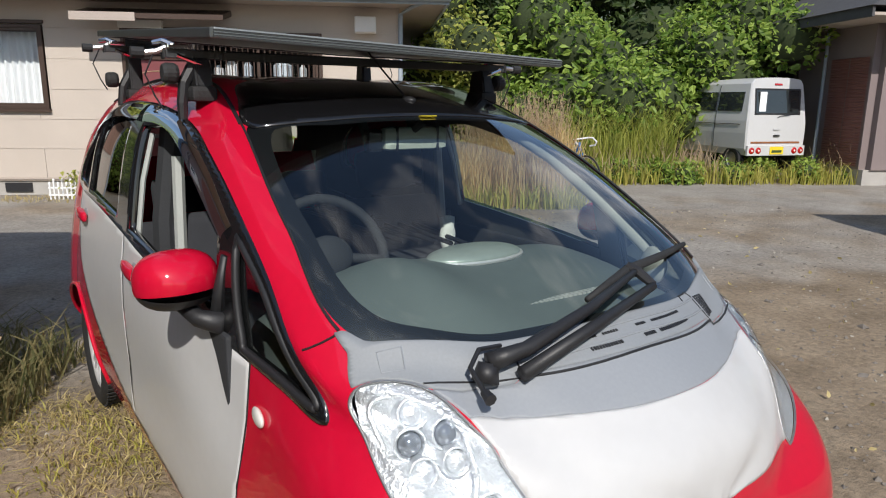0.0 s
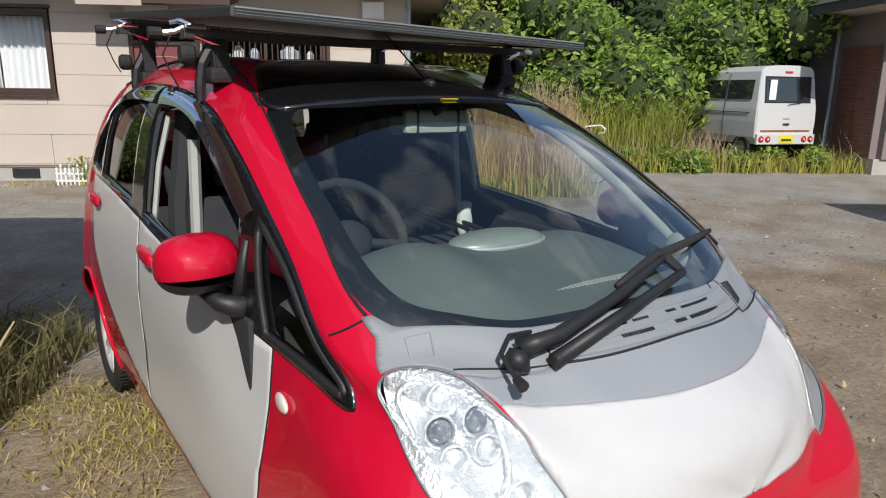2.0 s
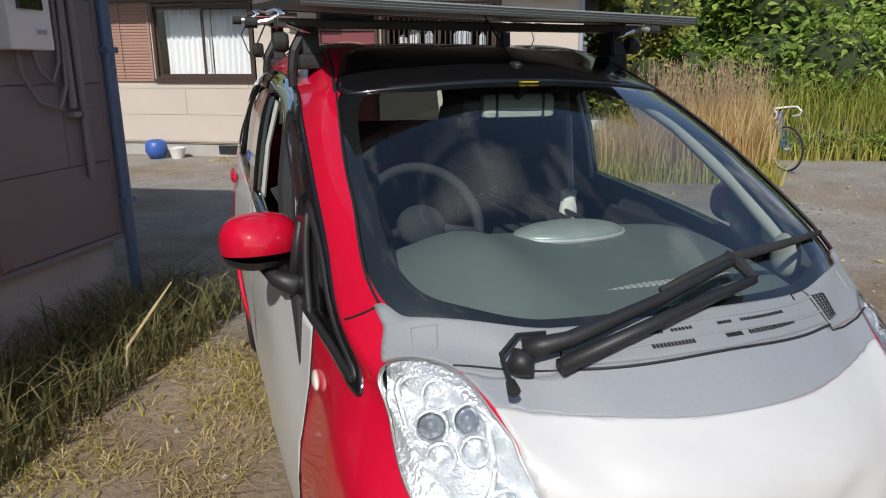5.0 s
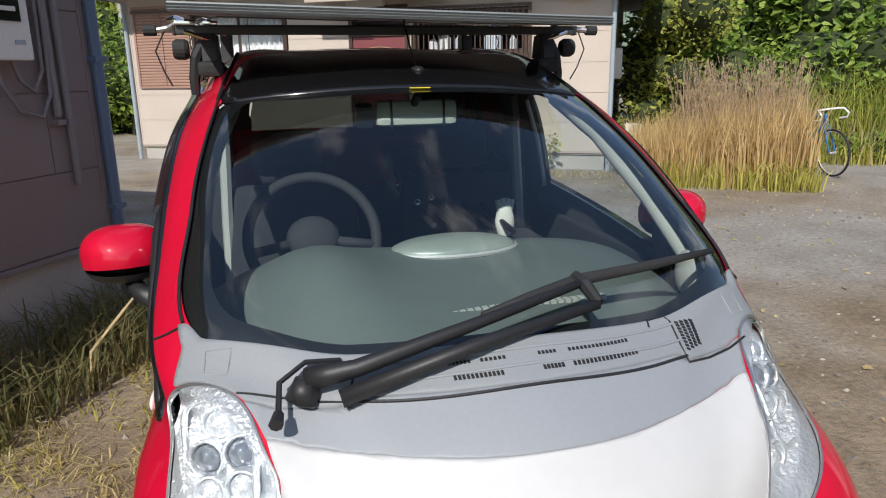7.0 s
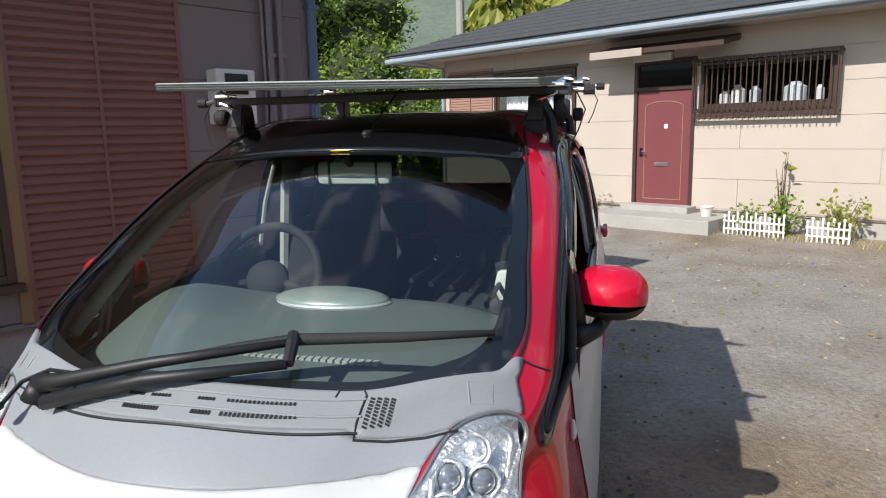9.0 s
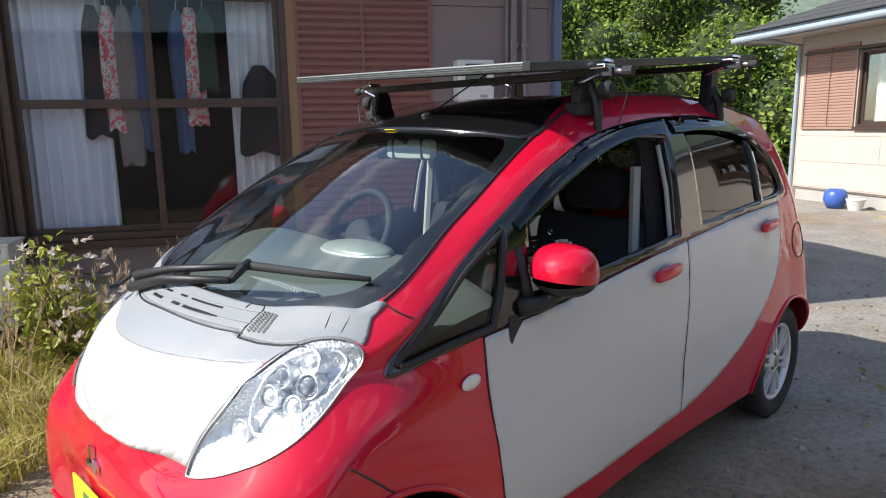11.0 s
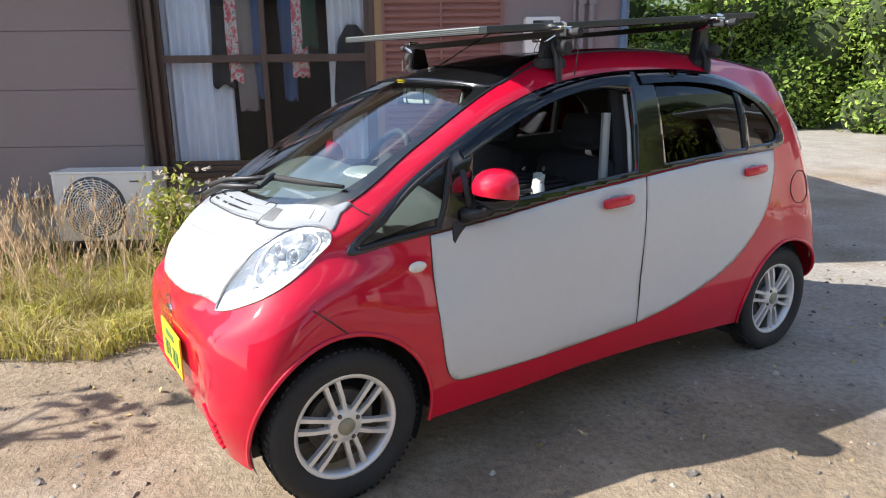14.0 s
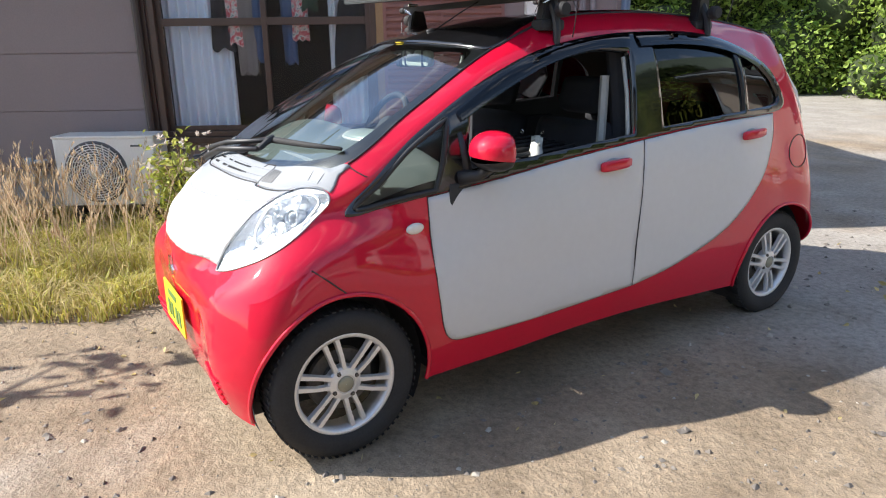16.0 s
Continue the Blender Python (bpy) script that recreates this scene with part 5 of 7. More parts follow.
COWL_L = smooth_loop([(2.99, 5.57), (3.2, 5.55), (3.5, 5.34), (3.67, 4.97), (3.8, 5.36), (3.98, 5.78), (4.16, 5.98), (4.12, 6.06), (3.94, 6.12), (3.81, 6.36), (3.795, 7.0), (3.81, 8), (3.795, 9.0), (3.81, 9.64), (3.94, 9.88), (4.12, 9.94), (4.16, 10.02), (3.98, 10.22), (3.8, 10.64), (3.67, 11.03), (3.5, 10.66), (3.2, 10.45), (2.99, 10.43), (2.748, 10.0), (2.708, 9.7), (2.868, 9.38), (3.138, 9.14), (3.178, 8.85), (3.128, 8.5), (3.068, 8.1), (3.063, 8), (3.068, 7.9), (3.128, 7.5), (3.178, 7.15), (3.138, 6.86), (2.868, 6.62), (2.708, 6.3), (2.748, 6.0)], 4, corner=(0, 3, 6, 16, 19, 22))
cowl = part("cowl", param_panel(COWL_L, (.04, .08), 0.0045, 0.008), COWL, car, "grey plastic cowl with vents under the windscreen", smooth=True)


def cowl_point(x, y, off=0.008):
    """A place on the cowl or bonnet above (x, y), and its normal."""
    t, k = from_top(x, y)
    p, n = skin([t], [k], off)
    return Vector(p[0]), Vector(n[0])


def vent_row(x0, x1, yc, bow, n, w, h, parent):
    for i in range(n):
        x = x0 + (x1 - x0) * (i + .5) / n
        p, nn = cowl_point(x, yc + bow * x * x, .0055)
        up = (Vector((0, 1, 0)) - nn * nn.y).normalized()
        si = up.cross(nn)
        bm = bmesh.new()
        bm.faces.new([bm.verts.new(p + si * a * w / 2 + up * b * h / 2) for a, b in ((-1, -1), (1, -1), (1, 1), (-1, 1))])
        ex = bmesh.ops.extrude_face_region(bm, geom=list(bm.faces))
        for g in ex["geom"]:
            if isinstance(g, bmesh.types.BMVert):
                g.co += nn * .0012
        part("vent_slot", bm, BLACK, parent)


for x0, x1, n in ((-.142, -.055, 12), (.014, .055, 6), (.071, .214, 17)):
    vent_row(x0, x1, -.174, .70, n, .0048, .009, cowl)
for x0, x1, n in ((-.145, -.105, 6), (-.09, -.043, 6), (.014, .050, 5), (.072, .204, 16)):
    vent_row(x0, x1, -.147, .62, n, .0048, .0065, cowl)
# slatted outlet beside the panel: four columns of small openings
for i in range(4):
    for j in range(9):
        f = (j + .5) / 9
        x, y = .337 + .0125 * i - .003 * f, -.072 + .0028 * i - (.054 - .004 * i) * f
        p, nn = cowl_point(x, y, .0055)
        up = (Vector((0, 1, 0)) - nn * nn.y).normalized()
        si = up.cross(nn)
        bm = bmesh.new()
        bm.faces.new([bm.verts.new(p + si * a * .0042 + up * b * .0022) for a, b in ((-1, -1), (1, -1), (1, 1), (-1, 1))])
        ex = bmesh.ops.extrude_face_region(bm, geom=list(bm.faces))
        for g in ex["geom"]:
            if isinstance(g, bmesh.types.BMVert):
                g.co += nn * .0012
        part("vent_slot", bm, BLACK, cowl)
for y, bow, r, mt in ((-.164, .52, .0035, COWL), (-.133, .52, .0035, COWL), (-.199, .60, .003, BLACK)):
    part("cowl_rib", tube([cowl_point(x, y + bow * x * x, .004)[0] for x in np.linspace(-.30, .325, 30)], r, 6), mt, cowl)
for pts in ([(-.295, -.085), (-.306, -.116), (-.313, -.141), (-.36, -.120), (-.41, -.096), (-.47, -.070), (-.495, -.060)], [(.268, -.090), (.272, -.075), (.315, -.062), (.324, -.072), (.320, -.120), (.322, -.147), (.38, -.127), (.446, -.103), (.50, -.076)]):
    part("cowl_seam", tube([cowl_point(x, y, .004)[0] for x, y in pts], .0026, 6), BLACK, cowl)
for s in (1, -1):
    p = [cowl_point(s * x, y, .004)[0] for x, y in ((.50, .01), (.545, .03), (.55, .0), (.51, -.02), (.50, .01))]
    part("cowl_plug", tube(p, .0018, 5), GREY_HOOD, cowl)

# black roof panel ahead of the first rack bar
ROOF_B = smooth_loop([(5.91, 6.10), (5.93, 7.0), (5.93, 8.0), (5.93, 9.0), (5.91, 9.90), (6.5, 9.86), (6.9, 9.75), (7.15, 9.3), (7.22, 8.6), (7.24, 8.0), (7.22, 7.4), (7.15, 6.7), (6.9, 6.25), (6.5, 6.14)], 5)
part("roof_panel", param_panel(ROOF_B, (.06, .12), 0.0025, 0.004), BLACK_GLOSS, car, "black film on the front of the roof", smooth=True)
part("aerial", tube([(0.03, .80, 1.515), (0.04, .95, 1.60), (0.06, 1.12, 1.69)], .003, 6), BLACK, car)
bm = bmesh.new()
add_ellipsoid(bm, (.03, .80, 1.515), (.02, .035, .014))
part("aerial_base", bm, BLACK, car, smooth=True)

# roof ditch lines
for s in (0, 1):
    k = 6.02 if not s else 9.98
    co, n = skin(np.linspace(6.0, 10.6, 60), np.full(60, k), 0.001)
    part("roof_ditch", tube([Vector(c) for c in co], .006, 6), BLACK, car)

# nose: plate, emblem, lower grille, seams
plate = part("number_plate", box(-.165, .165, -.428, -.420, .375, .54, .004), YELLOW, car, "yellow number plate")
dark_green = material("plate_green", (0.10, 0.20, 0.06), 0.5)
part("plate_bars", box(-.07, .07, -.4305, -.427, .495, .52), dark_green, plate)
for x in (-.10, -.045, .03, .085):
    part("plate_bars", box(x, x + .035, -.4305, -.427, .405, .47), dark_green, plate)
bm = bmesh.new()
for a in (90, 210, 330):
    r = radians(a)
    c = Vector((.022 * math.cos(r), 0, .022 * math.sin(r)))
    m = Matrix.Translation(Vector((0, -.417, .632)) + c) @ Matrix.Rotation(-r, 4, "Y")
    ret = bmesh.ops.create_cube(bm, size=1)
    for v in ret["verts"]:
        v.co = m @ Vector((v.co.x * .034, v.co.y * .010, v.co.z * (.022 if abs(v.co.x) < .6 else .01)))
part("emblem", bm, CHROME, car, "plain chrome emblem")
for s in (1, -1):
    for i in range(5):
        bm = bmesh.new()
        t0, t1 = 1.15, 1.85
        z = .235 + i * .026
        kk = (z - .19) / .15
        co, n = skin(np.linspace(t0, t1, 8), np.full(8, min(max(kk, 0.1), 1.2)), .004)
        add_tube(bm, [Vector(c) for c in co * np.array([s, 1, 1])], .006, 5)
        part("grille_slat", bm, RED, car)
for s in (1, -1):
    # seam between bumper and wing
    a = from_side([(-.10, .742), (-.05, .70), (.0, .655), (.02, .637)])
    co, n = skin(a[:, 0], a[:, 1], .001)
    part("bumper_seam", tube([Vector(c) for c in co * np.array([s, 1, 1])], .003, 5), BLACK, car)
    # side repeater lamp
    p, n = skin(*from_side([(.305, .822)]).T, .004)
    bm = bmesh.new()
    add_ellipsoid(bm, (0, 0, 0), (.010, .040, .021), 18, 12)
    bm.transform(Matrix.Translation(Vector(p[0] * np.array([s, 1, 1]))) @ Matrix.Rotation(s * radians(6), 4, "Z"))
    part("side_repeater", bm, AMBER, car, "clear oval side repeater", smooth=True)
    # wing to pillar seam
    a = np.array([(4.14, 5.95), (4.16, 5.6), (4.20, 5.25), (4.24, 5.02)])
    co, n = skin(a[:, 0], a[:, 1], .001)
    part("pillar_seam", tube([Vector(c) for c in co * np.array([s, 1, 1])], .0025, 5), BLACK, car)
# fuel flap
p, n = skin(*from_side([(2.63, .90)]).T, .001)
pts = []
for i in range(25):
    a = math.tau * i / 24
    q, _ = skin(*from_side([(2.625 + .085 * math.cos(a), .90 + .085 * math.sin(a))]).T, .001)
    pts.append(Vector(q[0]))
part("fuel_flap_seam", tube(pts, .0025, 5), BLACK, car)

# head lamps: bowl, reflectors, projector lenses, clear cover
def head_lamp(s):
    loop = LAMP_L
    P, F = flat_region(loop, [], (.06, .04))
    bm = skin_panel(P, F, .004, .012, s < 0)
    cover = part("head_lamp", bm, LENS, car, "large clear almond-shaped head lamp", smooth=True)
    cover.visible_shadow = False
    inner = (loop - loop.mean(0)) * .995 + loop.mean(0)
    P, F = flat_region(inner, [], (.06, .05))
    c = loop.mean(0)
    co, n = skin(P[:, 0], P[:, 1], 0)
    bm = bmesh.new()
    rad = np.linalg.norm((P - c) / np.array([1.0, .55]), axis=1)
    vs = {}
    for f in F:
        for v in f:
            if v not in vs:
                d = -.003 - .050 * max(0, 1 - rad[v] ** 2)
                q = (co[v] + n[v] * d) * np.array([s, 1, 1])
                vs[v] = bm.verts.new(q)
        try:
            bm.faces.new([vs[v] for v in (f if s > 0 else f[::-1])])
        except ValueError:
            pass
    part("lamp_bowl", bm, REFLECTOR, cover, smooth=True)
    dark_lens = material("projector_lens", (0.26, 0.29, 0.33), 0.06, 0.5, 0.05, coat=1.0)
    # (t, k, radius): a cluster of round units in the upper half, turn lamp below
    for t, k, r, mt in ((2.68, 4.90, .030, dark_lens), (3.14, 4.45, .030, dark_lens), (2.62, 4.62, .027, REFLECTOR), (3.02, 4.24, .027, REFLECTOR), (3.06, 4.92, .030, REFLECTOR), (2.40, 4.34, .030, REFLECTOR), (2.22, 4.12, .026, REFLECTOR)):
        q, nn = skin([t], [k], -.030)
        q, nn = Vector(q[0] * np.array([s, 1, 1])), Vector(nn[0] * np.array([s, 1, 1]))
        fw = (nn + Vector((0, -1.2, 0))).normalized()
        m = Matrix.Translation(q) @ fw.to_track_quat("X", "Z").to_matrix().to_4x4()
        bm = bmesh.new()
        add_lathe(bm, [(r * .78, .0), (r * .86, .012), (r * 1.02, .016), (r * 1.06, .010), (r * 1.06, -.03)], 24, m)
        ring = part("lamp_ring", bm, REFLECTOR, cover, smooth=True)
        bm = bmesh.new()
        add_ellipsoid(bm, (.002, 0, 0), (.020, r * .80, r * .80), 18, 12, m)
        part("lens", bm, mt, ring, smooth=True)
    tub = smooth_loop([(2.42, 4.62), (2.62, 4.18), (3.0, 3.96), (3.42, 4.06), (3.56, 4.45), (3.42, 4.92), (3.1, 5.22), (2.72, 5.18), (2.48, 4.96)], 6)
    co, n = skin(tub[:, 0], tub[:, 1], -.014)
    q = [Vector(c) for c in co * np.array([s, 1, 1])]
    part("inner_tub", tube(q + [q[0]], .006, 8), REFLECTOR, cover, smooth=True)
    pts = []
    co, n = skin(loop[:, 0], loop[:, 1], .002)
    pts = [Vector(q) for q in co * np.array([s, 1, 1])]
    part("lamp_gasket", tube(pts + [pts[0]], .0028, 6), STEEL, cover)


for s in (1, -1):
    head_lamp(s)

# tail: glass, lamps
bm = bmesh.new()
n = 14
rows = []
for j in range(8):
    z = 1.15 + (1.45 - 1.15) * j / 7
    y = 2.815 - (z - 1.15) * .42
    hw = .50 - (z - 1.15) * .25
    rows.append([bm.verts.new((-hw + 2 * hw * i / n, y - .05 * ((2 * i / n - 1) ** 2) + .004, z)) for i in range(n + 1)])
for a, b in zip(rows, rows[1:]):
    for i in range(n):
        bm.faces.new((a[i], a[i + 1], b[i + 1], b[i]))
rw = part("rear_window", bm, GLASS_TINT, car, smooth=True)
rw.visible_shadow = False
for s in (1, -1):
    bm = bmesh.new()
    tl = from_side([(2.60, 1.385), (2.655, 1.29), (2.70, 1.19), (2.735, 1.08)])
    co, n = skin(tl[:, 0], tl[:, 1], .006)
    add_tube(bm, [Vector(c) for c in co * np.array([s, 1, 1])], [.010, .022, .024, .012], 10)
    part("tail_lamp", bm, AMBER, car, "clear tall tail lamp", smooth=True)


for m in (False, True):
    part("spoiler_end", param_panel(smooth_loop([(10.98, 5.75), (10.95, 6.3), (11.55, 6.5), (11.75, 5.7), (11.4, 5.05)], 5), (.05, .08), .006, .006, (), m), BLACK_GLOSS, car, "dark glossy spoiler end", smooth=True)


# ---- wheels ----
def wheel(x, y, s):
    root = part("wheel", add_lathe(bmesh.new(), [(.195, -.03), (.195, .045), (.188, .05)], 40), ALLOY, car, "silver twin-spoke alloy wheel", smooth=True)
    root.matrix_local = Matrix.Translation((x, y, .286)) @ (Matrix() if s > 0 else Matrix.Rotation(math.pi, 4, "Z"))
    bm = bmesh.new()
    prof = [(.192, -.06), (.205, -.073), (.25, -.078), (.272, -.07), (.284, -.05), (.287, -.02), (.287, .02), (.284, .045), (.272, .062), (.25, .070), (.215, .066), (.196, .052)]
    add_lathe(bm, prof, 64)
    part("tyre", bm, RUBBER, root, "black road tyre", smooth=True)
    bm = bmesh.new()
    for i in range(64):
        a = math.tau * i / 64
        m = Matrix.Rotation(a, 4, "X")
        add_box(bm, -.052, -.012, -.006, .006, .284, .2895, 0, m)
        add_box(bm, .012, .052, -.009, .003, .284, .2895, 0, m)
    tagged(part("tread", bm, RUBBER, root), kind="stuff")
    bm = bmesh.new()
    add_lathe(bm, [(.176, .02), (.180, .048), (.192, .053), (.199, .050), (.199, .040), (.192, -.05), (.186, -.05), (.178, .02)], 56)
    part("rim", bm, ALLOY, root, smooth=True)
    spoke = bmesh.new()
    for q in (-.021, .021):
        vs = []
        for r, w, d0, d1 in ((.045, .011, .026, .044), (.11, .009, .030, .048), (.180, .011, .026, .046)):
            off = q * (0.72 if r < .1 else 1.0 if r < .15 else 1.12)
            vs.append([spoke.verts.new((d, off + e * w, r)) for d, e in ((d0, -1), (d1, -.75), (d1, .75), (d0, 1))])
        for a, b in zip(vs, vs[1:]):
            for i in range(4):
                spoke.faces.new((a[i], a[(i + 1) % 4], b[(i + 1) % 4], b[i]))
    me = bpy.data.meshes.new("spoke")
    spoke.normal_update()
    bmesh.ops.recalc_face_normals(spoke, faces=spoke.faces)
    spoke.to_mesh(me)
    spoke.free()
    me.materials.append(ALLOY)
    for i in range(6):
        o = new("spoke", me)
        o.parent = root
        o.matrix_local = Matrix.Rotation(math.tau * i / 6 + .26, 4, "X")
    bm = bmesh.new()
    add_lathe(bm, [(.001, .046), (.034, .046), (.036, .050), (.040, .050), (.060, .044), (.066, .036), (.066, .0)], 32)
    part("hub", bm, ALLOY, root, smooth=False)
    bm = bmesh.new()
    add_lathe(bm, [(.001, .054), (.024, .053), (.031, .049), (.032, .044)], 28)
    part("hub_cap", bm, material("cap_olive", (0.30, 0.29, 0.22), 0.45, 0.3), root, smooth=True)
    for i in range(4):
        a = math.tau * i / 4 + .5
        bm = bmesh.new()
        add_lathe(bm, [(.001, .052), (.007, .052), (.009, .046), (.009, .03)], 10, Matrix.Translation((0, .05 * math.cos(a), .05 * math.sin(a))))
        part("wheel_nut", bm, BRAKE, root)
    bm = bmesh.new()
    add_lathe(bm, [(.001, -.005), (.12, -.005), (.125, -.02), (.001, -.02)], 32)
    add_lathe(bm, [(.001, .004), (.07, .004), (.075, -.01)], 28)
    part("brake_disc", bm, BRAKE, root)
    part("caliper", box(-.03, .012, .05, .12, -.05, .06, .01), BRAKE, root)


for x, y, s in ((.635, .005, 1), (.648, 2.55, 1), (-.635, .005, -1), (-.648, 2.55, -1)):
    wheel(x, y, s)


# ---- door mirrors ----
def mirror(s):
    bm = bmesh.new()
    add_ellipsoid(bm, (0, 0, 0), (.100, .095, .073), 28, 20)
    for v in bm.verts:
        e = (abs(v.co.x) / .100) ** 2.6 + (abs(v.co.z) / .073) ** 2.6
        c = (v.co.x / .100) ** 2 + (v.co.z / .073) ** 2
        if c > 1e-6:
            f = min(1.18, (c ** .5) / max(e ** (1 / 2.6), 1e-6))
            v.co.x *= f
            v.co.z *= f
        if v.co.y > .045:
            v.co.y = .045
    root_m = Matrix.Translation((s * .768, .60, 1.085)) @ Matrix.Rotation(s * radians(-12), 4, "Z")
    low = bm.copy()
    for b, keep_up in ((bm, True), (low, False)):
        bmesh.ops.bisect_plane(b, geom=list(b.verts) + list(b.edges) + list(b.faces), plane_co=(0, 0, -.026), plane_no=(0, .12, 1 if keep_up else -1), clear_inner=True)
    bm.transform(root_m)
    ob = part("door_mirror", bm, RED, car, "red door mirror with a black underside", smooth=True)
    for v in low.verts:
        v.co *= .985
    low.transform(root_m)
    part("mirror_base", low, BLACK, ob, smooth=True)
    bm = bmesh.new()
    add_ellipsoid(bm, (0, .045, 0), (.084, .006, .056), 24, 8, root_m)
    part("mirror_glass", bm, CHROME, ob, smooth=True)
    bm = bmesh.new()
    add_tube(bm, [(s * .765, .595, 1.03), (s * .735, .55, .995), (s * .685, .50, .985)], [.020, .022, .030], 10)
    part("mirror_arm", bm, BLACK, ob, smooth=True)
    tk = from_side([(.535, .985), (.525, 1.06), (.505, 1.15)])
    co, n = skin(tk[:, 0], tk[:, 1], .004)
    part("mirror_sail", tube([Vector(c) for c in co * np.array([s, 1, 1])], [.020, .017, .011], 10), BLACK, ob, smooth=True)



for s in (1, -1):
    mirror(s)


# ---- wipers ----
def on_screen(x, y, off):
    t, k = from_top(x, y)
    p, n = skin([t], [k], 0)
    return Vector(p[0]) + Vector((0, -.25, .97)) * (off + .010)


wp = on_screen(-.380, -.105, .030)
wiper = part("wiper", tube([wp + Vector((-.012, -.006, -.035)), wp + Vector((0, 0, .0))], [.028, .020], 14), BLACK, car, "black windscreen wiper parked across the glass", smooth=True)
arm = [wp, on_screen(-.30, -.126, .036), on_screen(-.10, -.108, .032), on_screen(.155, -.026, .018)]
part("wiper_arm", tube([arm[0], arm[0].lerp(arm[1], .5), arm[1], arm[2], arm[3]], [.021, .019, .016, .012, .008], 8), BLACK, wiper, smooth=True)
a2 = [on_screen(-.33, -.150, .024), on_screen(-.10, -.140, .026), on_screen(.165, -.072, .018)]
part("wiper_link", tube(a2, [.016, .013, .010], 8), BLACK, wiper, smooth=True)
part("wiper_joint", tube([on_screen(.148, -.004, .012), on_screen(.158, -.028, .018), on_screen(.168, -.07, .018)], [.012, .014, .011], 8), BLACK, wiper)
blade = [on_screen(x, y, .004) for x, y in ((-.06, -.068), (.04, -.042), (.155, -.006), (.36, .048), (.54, .104))]
part("wiper_blade", tube(blade, [.007, .010, .013, .011, .007], 8), RUBBER, wiper, smooth=True)
part("washer_hose", tube([wp + Vector((-.05, -.05, -.03)), wp + Vector((-.045, -.0, .0)), wp + Vector((.0, .03, .018)), wp + Vector((.06, .035, .012))], .005, 6), BLACK, wiper)
part("washer_nozzle", tube([wp + Vector((-.055, -.075, -.035)), wp + Vector((-.05, -.05, -.03))], [.012, .009], 8), BLACK, wiper)


# ---- cabin ----
bm = bmesh.new()
n, m = 26, 14
rows = []
for j in range(m + 1):
    f = j / m
    y = .06 + f * .52
    row = []
    for i in range(n + 1):
        x = -.60 + 1.2 * i / n
        z = 1.0 + .075 * math.sin(min(1, f * 1.15) * math.pi / 2) - .16 * max(0, f - .8) * 5 * .6
        z += .085 * math.exp(-((x + .33) / .16) ** 2) * math.sin(min(1, f * 1.2) * math.pi) ** 1.0
        z -= .10 * (abs(x) / .6) ** 4
        yy = y - .14 * (1 - (x / .6) ** 2) * (1 - f) + .05
        row.append(bm.verts.new((x, yy, z)))
    rows.append(row)
for a, b in zip(rows, rows[1:]):
    for i in range(n):
        bm.faces.new((a[i], a[i + 1], b[i + 1], b[i]))
back = [bm.verts.new((v.co.x, v.co.y - .02, .55)) for v in rows[-1]]
for i in range(n):
    bm.faces.new((rows[-1][i], rows[-1][i + 1], back[i + 1], back[i]))
dash = part("dashboard", bm, DASH, car, "grey-green moulded dashboard", smooth=True)
bm = bmesh.new()
add_ellipsoid(bm, (.035, .45, 1.075), (.165, .085, .032), 26, 12)
part("dash_pod", bm, material("dash_pod_silver", (0.32, 0.37, 0.34), 0.35, 0.2), dash, "pale green-grey lid on the dashboard", smooth=True)
part("pod_edge", tube([(.035 + .166 * math.cos(a), .45 + .086 * math.sin(a), 1.072) for a in np.linspace(math.pi, math.tau, 20)], .006, 6), ALLOY, dash)
bm = bmesh.new()
for i in range(24):
    add_box(bm, -.12 + i * .017, -.108 + i * .017, .10, .12, 1.022, 1.030)
part("defrost_vent", bm, LIGHT_TRIM, dash)
for s in (1, -1):
    part("pillar_trim", tube([(s * .585, .20, 1.02), (s * .572, .42, 1.175), (s * .538, .66, 1.325), (s * .485, .86, 1.425)], [.018, .022, .022, .020], 8), LIGHT_TRIM, car, smooth=True)
    part("door_trim", box(s * .685 - .02, s * .685 + .012, .45, 1.40, .40, .97, .01), DARK_TRIM, car)
    part("door_trim", box(s * .685 - .02, s * .685 + .012, 1.45, 2.15, .42, 1.02, .01), DARK_TRIM, car)
    bm = tube([(s * .60, 1.44, .45), (s * .58, 1.44, 1.1), (s * .54, 1.42, 1.42)], [.05, .045, .04], 8)
    part("pillar_trim", bm, DARK_TRIM, car)
    part("seat_belt", tube([(s * .545, 1.36, 1.32), (s * .56, 1.34, 1.0), (s * .57, 1.30, .55)], .02, 6), LIGHT_TRIM, car)
bm = bmesh.new()
add_ellipsoid(bm, (.57, .22, 1.02), (.02, .05, .06), 12, 10)
part("speaker_cover", bm, LIGHT_TRIM, car, smooth=True)
# steering wheel on the driver's side
mw = Matrix.Translation((-.30, .71, 1.065)) @ Matrix.Rotation(radians(62), 4, "X")
bm = bmesh.new()
pts = [mw @ Vector((.178 * math.cos(a), .178 * math.sin(a), 0)) for a in np.linspace(0, math.tau, 41)]
add_tube(bm, pts, .016, 10, False)
for a in (-.2, math.pi + .2, -math.pi / 2):
    add_tube(bm, [mw @ Vector((.05 * math.cos(a), .05 * math.sin(a), -.01)), mw @ Vector((.18 * math.cos(a), .18 * math.sin(a), 0))], .016, 6)
add_ellipsoid(bm, (0, 0, -.005), (.075, .065, .03), 16, 10, mw)
part("steering_wheel", bm, DARK_TRIM, car, "dark steering wheel", smooth=True)


